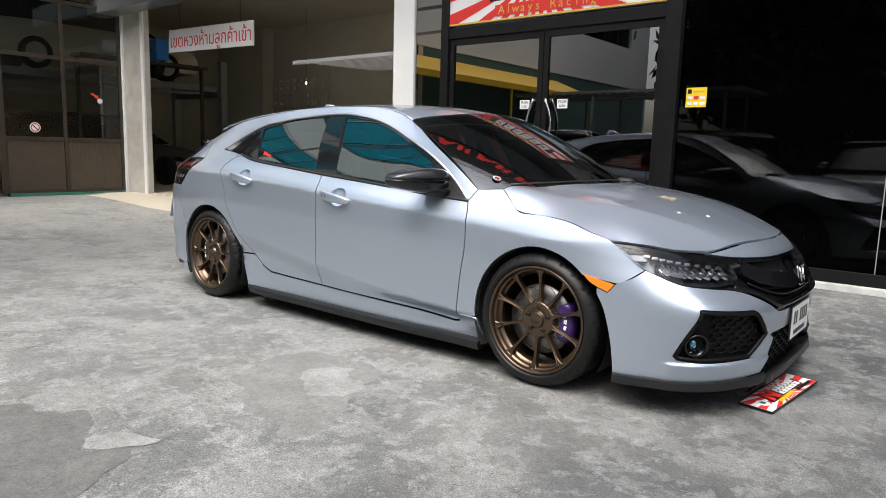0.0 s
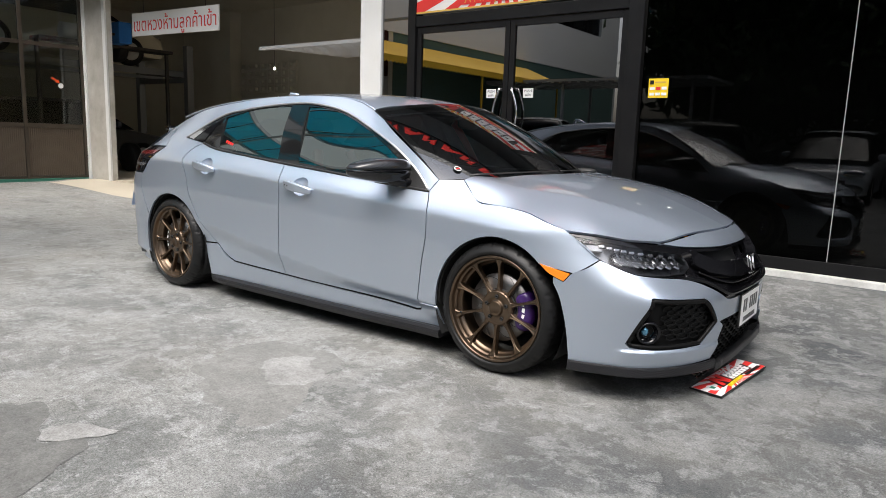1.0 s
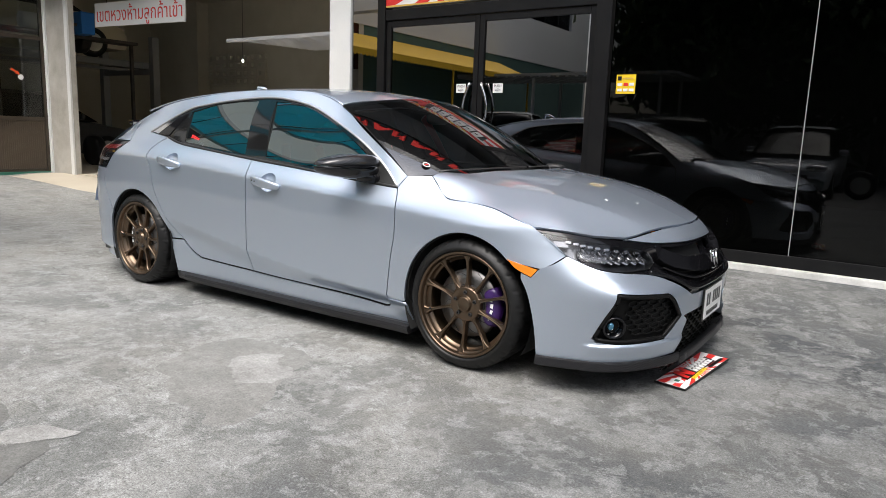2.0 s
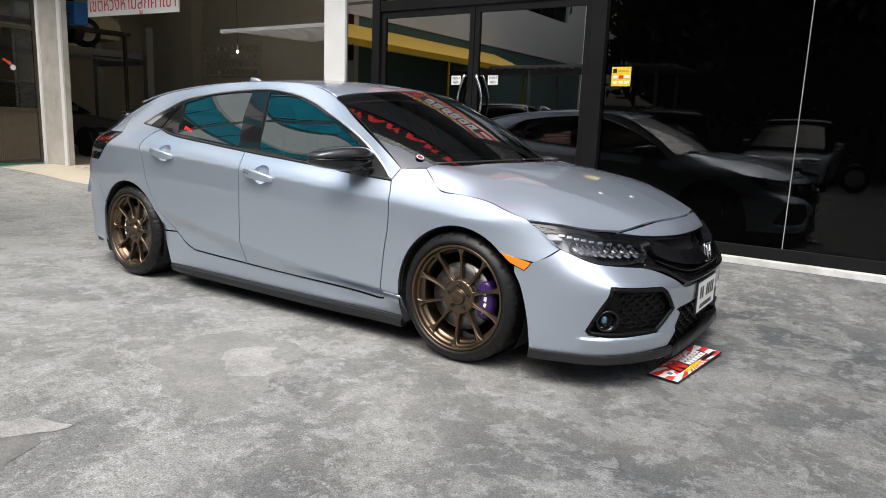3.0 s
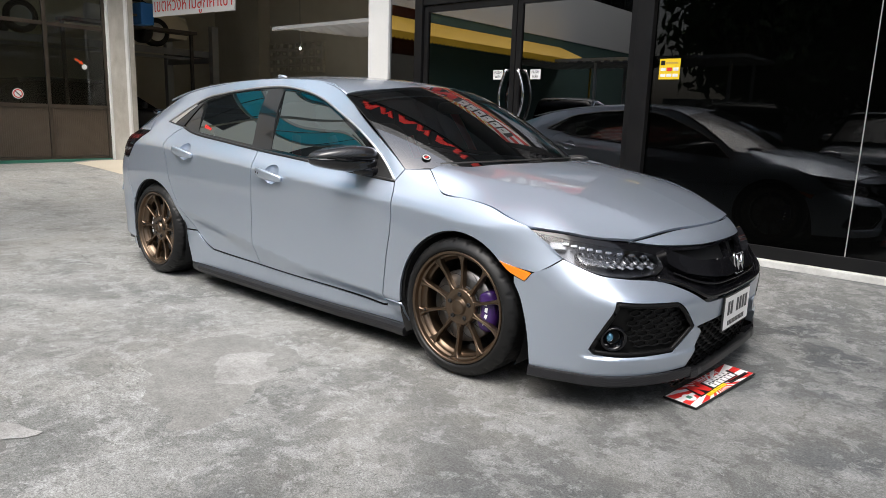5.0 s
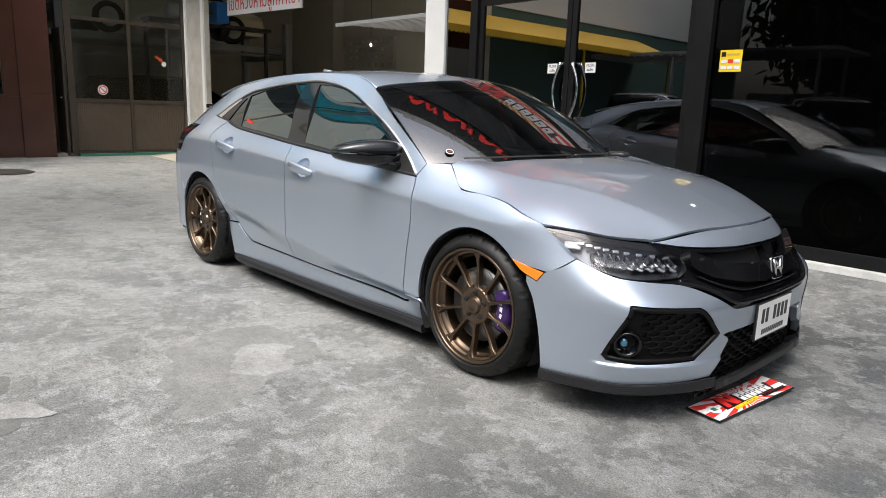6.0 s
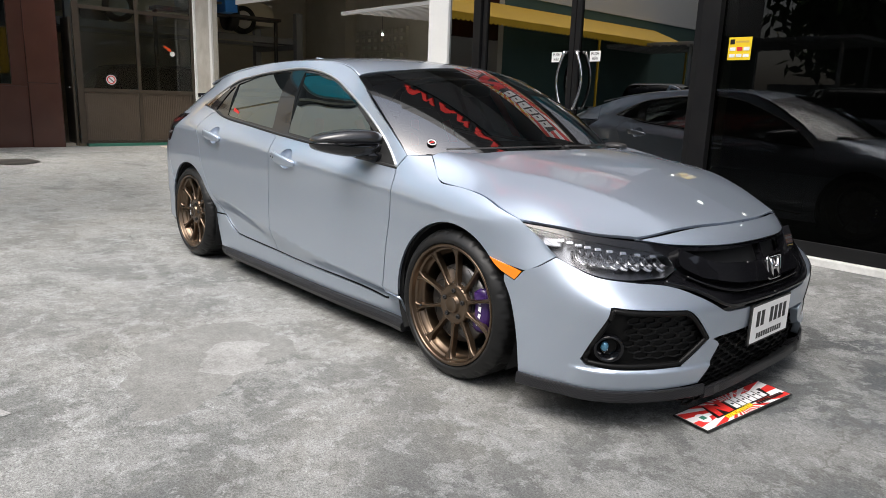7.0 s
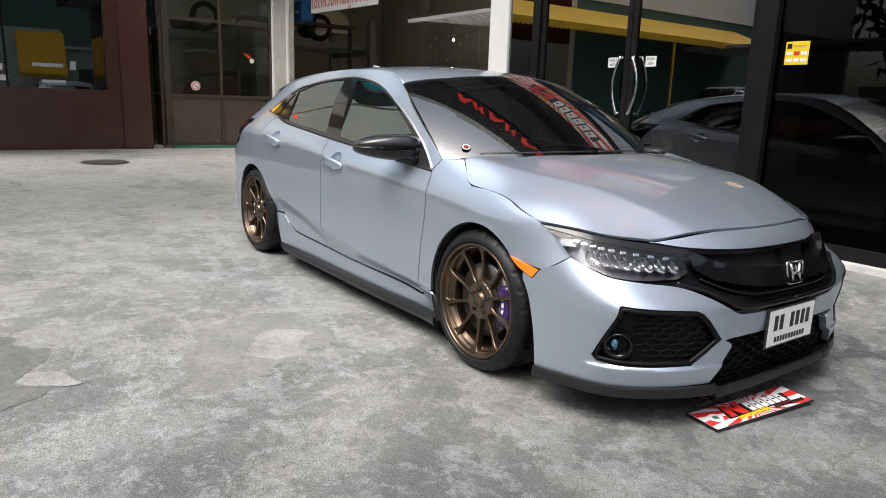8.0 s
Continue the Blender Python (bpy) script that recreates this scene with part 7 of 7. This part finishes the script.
shelf = thing("slatted_canopy", (-5.3, 3.2, 2.25), "grey slatted metal canopy folded inside the workshop opening", "canopy")
part("front_beam", boxes(((-6.42, 2.78, 2.245), (-4.08, 2.83, 2.295)), bevel=0.006), M["tin"], shelf)
for i in range(14):
    y = 2.86 + 0.085 * i
    part("slat", boxes(((-6.2 + 0.02 * i, y, 2.262), (-4.08, y + 0.05, 2.277))), M["tin"], shelf)
for x in (-6.0, -4.2):
    part("bracket", boxes(((x, 2.831, 2.278), (x + 0.03, 4.0, 2.30))), M["tin"], shelf)
roller = thing("roller_box", (-9.0, 2.6, 3.36), "blue-grey roller shutter box over the workshop opening", "shutter box")
part("housing", boxes(((-11.6, 2.2, 3.34), (-8.3, 2.58, 3.75)), bevel=0.02), M["car_grey"], roller)
blocks = thing("breeze_block_panel", (-14.6, 9.58, 2.7), "panel of pierced breeze blocks in the workshop wall", "wall panel")
for i in range(8):
    for j in range(4):
        x, z = -15.9 + 0.31 * i, 2.25 + 0.22 * j
        part("breeze_block", boxes(((x, 9.50, z), (x + 0.30, 9.595, z + 0.05)), ((x, 9.50, z + 0.16), (x + 0.30, 9.595, z + 0.21)), ((x, 9.50, z + 0.051), (x + 0.05, 9.595, z + 0.159)), ((x + 0.25, 9.50, z + 0.051), (x + 0.30, 9.595, z + 0.159))), M["cream"], blocks)
bulb_lamp = thing("hanging_bulb", (-12.5, 8.0, 4.6), "small bare lit bulb hanging in the workshop", "lamp")
part("cord", mesh_of("cord", *tube([(-12.5, 8.0, 4.598), (-12.5, 8.0, 2.75)], 0.006, 6)), M["satin_black"], bulb_lamp)
part("bulb", mesh_of("bulb", *bulge((-12.5, 8.0, 2.71), (0.022, 0.022, 0.03), 2, (16, 10))), M["bulb_glow"], bulb_lamp)
pierb = structure("wall_pier", boxes(((-17.0, 9.2, FLOOR_Z), (-16.0, 9.595, 4.59))), M["cream"], "cream wall pier in the workshop", "wall")


def vehicle(name, at, turn, paint, label, category, length=4.3, width=1.72, line=None, cab=None, wheel_r=0.31, tall=0.0, group=""):
    """A parked vehicle: lofted lower body, glazed cabin, roof, wheels, lamps. Its front faces its own +x."""
    t = thing(name, at, label, category, group)
    m = pose(*at, 0, 0, turn)
    hl, hw = length / 2, width / 2
    line = line or [(-hl, 0.55), (-hl + 0.02, 0.88), (-hl + 0.5, 0.95), (0.55, 0.93), (hl - 0.55, 0.80), (hl - 0.08, 0.68), (hl, 0.45)]
    cab = cab or [(-hl + 0.15, 0.95), (-hl + 0.55, 1.42), (-0.2, 1.48), (0.35, 1.40), (1.15, 0.93)]
    top = np.array(smooth_line(line, 0.12) + [line[-1]])
    v, f = [], []
    fr = [(-1, 0.72), (-0.985, 1.0), (-0.80, 1.0), (0, 1.015), (0.80, 1.0), (0.985, 1.0), (1, 0.72)]
    for x, z in top:
        nar = 1 - 0.10 * max(0, (abs(x) - hl * 0.72) / (hl * 0.28)) ** 2
        v.append(m @ Vector((x * 0.99, -hw * nar * 0.94, 0.22)))
        for a, b in fr:
            v.append(m @ Vector((x, a * hw * nar, (z * b if b < 1 else z - (0.05 if abs(a) > 0.9 else 0)))))
        v.append(m @ Vector((x * 0.99, hw * nar * 0.94, 0.22)))
    n = len(fr) + 2
    for i in range(len(top) - 1):
        for k in range(n - 1):
            f.append((i * n + k, (i + 1) * n + k, (i + 1) * n + k + 1, i * n + k + 1))
    f += [tuple(range(n))[::-1], tuple((len(top) - 1) * n + k for k in range(n))]
    part("body", mesh_of("body", v, [q[::-1] for q in f], paint), None, t)
    c = np.array(smooth_line(cab, 0.12) + [cab[-1]])
    zb = min(cab[0][1], cab[-1][1])
    for nm, inn, mt, lo in (("cabin_glass", 0.0, M["far_glass"], False), ("roof", 0.004, paint, True)):
        v, f = [], []
        zt = max(z for _, z in cab)
        use = [q for q in c if not lo or q[1] > zt - 0.10]
        for x, z in use:
            k = (z - zb) / max(zt - zb, 0.01)
            w = hw * (0.95 - 0.20 * k)
            z0 = (zb - 0.04) if not lo else z - 0.07
            w0 = hw * 0.95 if not lo else w + 0.03
            for q in ((-w0, z0), (-w, z - 0.03), (-w * 0.85, z + inn), (0, z + 0.015 + inn), (w * 0.85, z + inn), (w, z - 0.03), (w0, z0)):
                v.append(m @ Vector((x, q[0], q[1] + (inn if lo else 0))))
        for i in range(len(use) - 1):
            for k in range(6):
                f.append((i * 7 + k, i * 7 + k + 1, (i + 1) * 7 + k + 1, (i + 1) * 7 + k))
        part(nm, mesh_of(nm, v, [q[::-1] for q in f], mt), None, t)
    for sx in (-1, 1):
        for s in (-1, 1):
            wv, wf = lathe([(-0.10, 0.0), (-0.10, wheel_r * 0.95), (-0.06, wheel_r), (0.06, wheel_r), (0.10, wheel_r * 0.95), (0.10, wheel_r * 0.66), (0.085, wheel_r * 0.62)], 28, "Y")
            c0 = Vector((sx * hl * 0.62, s * (hw - 0.09), wheel_r))
            w = part("wheel", mesh_of("wheel", [m @ (c0 + Vector((a, b * s, d))) for a, b, d in wv], wf if s > 0 else [q[::-1] for q in wf], M["rubber"]), None, t)
            wv, wf = lathe([(0.086, wheel_r * 0.63), (0.075, wheel_r * 0.55), (0.080, wheel_r * 0.2), (0.088, 0.0)], 28, "Y")
            part("rim", mesh_of("rim", [m @ (c0 + Vector((a, b * s, d))) for a, b, d in wv], wf if s > 0 else [q[::-1] for q in wf], M["alloy"]), None, w)
    nz = line[-2][1] if line else 0.68
    for s in (-1, 1):
        part("headlight", mesh_of("headlight", [m @ Vector(p) for p in bulge((hl - 0.10, s * (hw - 0.28), 0.66), (0.10, 0.20, 0.08), 2.4, (16, 10))[0]], bulge((0, 0, 0), (1, 1, 1), 2, (16, 10))[1]), M["chrome"], t)
        part("tail_lamp", mesh_of("tail_lamp", [m @ Vector(p) for p in bulge((-hl + 0.05, s * (hw - 0.16), 0.80), (0.06, 0.10, 0.14), 2.4, (16, 10))[0]], bulge((0, 0, 0), (1, 1, 1), 2, (16, 10))[1]), M["red"], t)
        part("mirror", mesh_of("mirror", [m @ Vector(p) for p in bulge((0.75, s * (hw + 0.08), 1.0), (0.05, 0.10, 0.07), 2.4, (14, 8))[0]], bulge((0, 0, 0), (1, 1, 1), 2, (14, 8))[1]), paint, t)
    part("grille", boxes(((hl - 0.04, -0.45, 0.42), (hl + 0.015, 0.45, 0.52))), M["satin_black"], t).matrix_basis = m
    bpy.data.objects[t.children[-1].name].matrix_parent_inverse = m.inverted()
    return t


vehicle("parked_hatchback", (-0.55, -9.6, 0), 90, M["car_silver"], "silver family car parked behind, seen in the shop glass", "car", 4.3, 1.72,
        cab=[(-2.05, 0.95), (-1.7, 1.50), (-0.2, 1.56), (0.45, 1.45), (1.45, 0.92)])
vehicle("parked_pickup", (-4.4, -11.6, 0), -115, M["car_grey"], "grey pickup truck with a canopy, parked behind", "pickup", 5.1, 1.8,
        line=[(-2.55, 0.6), (-2.53, 1.05), (-1.9, 1.08), (0.6, 1.08), (1.9, 1.02), (2.45, 0.9), (2.55, 0.55)], cab=[(-2.5, 1.08), (-2.42, 1.68), (-0.6, 1.72), (0.35, 1.70), (1.15, 1.06)], wheel_r=0.37)
vehicle("parked_suv", (-8.6, -10.4, 0), -110, M["car_grey"], "grey estate car with dark glass, parked behind", "car", 4.6, 1.8,
        line=[(-2.3, 0.6), (-2.28, 1.0), (-1.7, 1.04), (0.6, 1.03), (1.7, 0.95), (2.22, 0.8), (2.3, 0.5)], cab=[(-2.25, 1.04), (-2.0, 1.70), (-0.4, 1.76), (0.35, 1.70), (1.2, 1.02)], wheel_r=0.35)
vehicle("parked_truck", (4.1, -9.4, 0), 60, M["car_white"], "white light truck parked behind, seen in the shop glass", "truck", 5.0, 1.9,
        line=[(-2.5, 0.6), (-2.48, 1.1), (-1.0, 1.12), (0.9, 1.15), (2.3, 1.15), (2.46, 1.0), (2.5, 0.5)], cab=[(0.75, 1.15), (0.80, 2.10), (1.6, 2.16), (2.2, 2.05), (2.46, 1.15)], wheel_r=0.38)
vehicle("lifted_car", (-13.95, 3.2, 2.45), 90, M["car_sand"], "pale hatchback raised on the workshop lift", "car", 4.3, 1.75)
vehicle("workshop_car", (-13.95, 3.4, FLOOR_Z), 90, M["car_dark"], "dark grey car parked under the workshop lift", "car", 4.3, 1.75)
lift = thing("car_lift", (-13.95, 3.2, FLOOR_Z), "grey four-post car lift in the workshop", "lift")
for x in (-14.95, -12.85):
    for y in (0.8, 5.7):
        part("post", boxes(((x - 0.08, y, FLOOR_Z), (x + 0.08, y + 0.16, 3.0)), bevel=0.008), M["car_grey"], lift)
for x in (-14.75, -13.45):
    part("runway", boxes(((x, 0.7, 2.30), (x + 0.45, 6.0, 2.44)), bevel=0.006), M["car_grey"], lift)
for y in (0.8, 5.7):
    part("crossbar", boxes(((-14.87, y + 0.02, 2.18), (-12.93, y + 0.14, 2.295))), M["car_grey"], lift)
bucket = thing("white_canister", (-12.6, 2.6, 2.9), "white plastic canister on the workshop rack", "canister")
part("drum", mesh_of("drum", [(a - 12.4, b + 3.0, c + 2.93) for a, b, c in lathe([(-0.22, 0.0), (-0.22, 0.15), (0.22, 0.15), (0.22, 0.0)], 24, "Y")[0]], lathe([(0, 0), (0, 1), (1, 1), (1, 0)], 24, "Y")[1]), M["sign_white"], bucket)
part("rack", boxes(((-12.62, 2.3, 2.70), (-12.2, 5.0, 2.76)), ((-12.44, 2.3, FLOOR_Z), (-12.38, 2.36, 2.699)), ((-12.44, 4.94, FLOOR_Z), (-12.38, 5.0, 2.699))), M["iron"], bucket)
unit = thing("blue_control_box", (-10.9, 3.5, 2.7), "blue plastic control box on the workshop wall", "box")
part("case", boxes(((-11.15, 3.055, 2.62), (-10.75, 3.30, 3.0)), bevel=0.02), M["plastic_blue"], unit)
part("bracket", boxes(((-11.0, 2.716, 2.76), (-10.9, 3.053, 2.80))), M["iron"], unit)

# ---- across the yard: what the glass and the paint mirror ----
def tree(x, y, h, seed, spread=2.4):
    rng = random.Random(seed)
    t = thing("tree", (x, y, 0), "leafy dark green yard tree", "tree", "trees behind the yard")
    paths = [[(x, y, 0), (x + 0.1, y, h * 0.25), (x - 0.05, y + 0.1, h * 0.55), (x, y, h * 0.8)]]
    v, f = tube(smooth_line(paths[0], 0.4) + [paths[0][-1]], [0.20 * (1 - 0.75 * i / len(smooth_line(paths[0], 0.4))) for i in range(len(smooth_line(paths[0], 0.4)) + 1)], 9)
    v = [tuple(p) for p in v]
    tips = []
    for i in range(14):
        a = rng.uniform(0, 6.28)
        z0 = h * rng.uniform(0.22, 0.7)
        r = spread * rng.uniform(0.5, 0.9)
        end = (x + r * math.cos(a), y + r * math.sin(a), z0 + h * rng.uniform(0.1, 0.3))
        mid = (x + 0.45 * r * math.cos(a), y + 0.45 * r * math.sin(a), z0 + h * 0.09)
        lv, lf = tube([(x, y, z0), mid, end], [0.08, 0.05, 0.015], 6)
        f += [tuple(k + len(v) for k in q) for q in lf]
        v += [tuple(p) for p in lv]
        tips += [end, mid]
    part("trunk", mesh_of("trunk", v, f, M["bark"]), None, t)
    lv, lf = [], []
    for k in range(8000):
        c = rng.choice(tips)
        p = Vector((c[0] + rng.gauss(0, spread * 0.26), c[1] + rng.gauss(0, spread * 0.26), c[2] + rng.gauss(0, h * 0.085)))
        m = Matrix.Translation(p) @ pose(0, 0, 0, rng.uniform(0, 360), rng.uniform(0, 360), rng.uniform(0, 360))
        s = rng.uniform(0.20, 0.36)
        b = len(lv)
        lv += [m @ Vector(q) for q in ((-s, 0, 0), (0, -s * 0.4, 0.02), (s, 0, 0), (0, s * 0.4, 0.02))]
        lf.append((b, b + 1, b + 2, b + 3))
    part("crown", mesh_of("crown", lv, lf, M["leaf"], False), None, t)


for i, (x, y, h, sp) in enumerate(((-4.6, -16.5, 9.0, 3.0), (-2.2, -18.5, 10.0, 3.4), (0.6, -17.0, 9.0, 3.2), (4.2, -18.2, 10.0, 3.4), (8.0, -16.5, 9.0, 3.2), (11.5, -17.5, 9.5, 3.2), (2.2, -21.5, 12.0, 3.8), (-3.4, -23.0, 12.0, 3.8), (7.0, -22.0, 12.0, 3.8))):
    tree(x, y, h, 10 + i, sp)

yard_wall = structure("wall_yard", boxes(((-10.0, -20.2, 0.0), (40.0, -20.0, 2.2))), M["tin"], "long grey yard wall behind the parked cars", "wall")
carport = thing("carport", (-8.0, -11.5, 0), "flat grey tin carport roof on steel posts", "carport")
part("roof_sheet", boxes(((-13.0, -13.5, 2.95), (-4.0, -10.9, 3.03))), M["tin"], carport)
for i in range(30):
    part("corrugation", boxes(((-13.0 + 0.3 * i, -13.5, 2.91), (-12.9 + 0.3 * i, -10.95, 2.949))), M["tin"], carport)
for x in (-12.5, -8.5, -4.5):
    for y in (-13.2, -11.2):
        part("post", boxes(((x, y, 0.0), (x + 0.08, y + 0.08, 2.9))), M["tin"], carport)

blue = thing("blue_canopy", (-4.7, -6.9, 0), "blue translucent sheet canopy strips on steel ribs", "canopy")
for y in (-3.3, -5.7):
    part("beam", boxes(((-11.178, y, 4.13), (-4.2, y + 0.05, 4.199))), M["tin"], blue)
for x, w in ((-5.55, 1.05), (-7.30, 0.75)):
    for i in range(9):
        y = -8.0 + 0.8 * i
        part("sheet", boxes(((x, y + 0.025, 4.245), (x + w, y + 0.775, 4.249))), M["blue_sheet"], blue)
        part("rib", boxes(((x, y - 0.012, 4.225), (x + w, y + 0.012, 4.25))), M["iron"], blue)
    for k in (x - 0.03, x + w):
        part("purlin", boxes(((k, -8.0, 4.20), (k + 0.03, -0.8, 4.26))), M["tin"], blue)


def scalloped_awning(label, m, length, depth, drop):
    """A sloping canvas with a scalloped valance; its back edge runs along its own x at y = 0, its front at y = depth."""
    t = thing("yellow_awning", tuple(m.translation), label, "awning", "yellow awnings")
    q = [(0, 0, 0), (length, 0, 0), (length, depth, -drop), (0, depth, -drop)]
    v = [m @ Vector(p) for p in q] + [m @ Vector((a, b, c - 0.03)) for a, b, c in q]
    part("canvas", mesh_of("canvas", v, [(0, 1, 2, 3), (4, 7, 6, 5), (2, 6, 7, 3), (1, 5, 6, 2), (0, 3, 7, 4)], M["yellow_cloth"], False), None, t)
    n = int(length / 0.15)
    vv, ff = [], []
    for i in range(n):
        b = len(vv)
        for k in range(7):
            x = length * (i + k / 6) / n
            vv += [m @ Vector((x, depth + 0.004, -drop - 0.02)), m @ Vector((x, depth + 0.004, -drop - 0.14 - 0.045 * math.sin(math.pi * k / 6)))]
        ff += [(b + 2 * k, b + 2 * k + 1, b + 2 * k + 3, b + 2 * k + 2) for k in range(6)]
    part("valance", mesh_of("valance", vv, ff, M["yellow_cloth"], False), None, t, "scalloped yellow valance")
    return t


long_awning = scalloped_awning("long yellow awning with a scalloped valance along the wing", Matrix.Translation((-11.17, -0.9, 3.68)) @ pose(0, 0, 0, 0, 0, -90), 12.6, 1.4, 0.58)
for y in (-8.6, -13.3):
    part("awning_post", boxes(((-9.83, y - 0.025, 0.0), (-9.78, y + 0.025, 3.06))), M["yellow_cloth"], long_awning)
east = scalloped_awning("yellow awning with a scalloped valance on the booth", Matrix.Translation((13.99, -0.05, 3.75)) @ pose(0, 0, 0, 0, 0, 90), 2.0, 0.7, 1.95)
structure("wall_booth_stall", boxes(((14.0, -4.6, 0.0), (15.0, 1.85, 3.9))), M["booth"], "pale green stall wall under the awning", "wall")
booth = thing("guard_booth", (14.0, 3.0, 0), "pale green guard booth with dark door", "booth")
part("wall", boxes(((14.0, 1.9, 0.0), (15.8, 4.0, 3.0))), M["booth"], booth)
part("roof", boxes(((13.8, 1.86, 3.002), (16.0, 4.2, 3.15))), M["booth"], booth)
part("door", boxes(((13.96, 2.5, 0.05), (13.998, 3.5, 2.1))), M["dark_wall"], booth)
# added out of view: a dark plane that keeps the office window's reflection dim
structure("wall_east", boxes(((24.0, -20.0, 0.0), (24.2, 12.0, 7.0))), M["green_wall"], "unseen dark green wall added to darken the reflections in the office window", "wall")
flats = thing("apartment_block", (2.0, -32.0, 0), "grey apartment block behind the trees", "building")
part("wall", boxes(((-9.0, -40.0, 0.0), (34.0, -28.0, 17.0))), M["tin"], flats)
for i in range(13):
    for j in range(5):
        x, z = -7.6 + 3.1 * i, 2.0 + 3.0 * j
        w = part("window", boxes(((x, -27.998, z), (x + 1.8, -27.95, z + 1.4))), M["shop_glass"], flats)
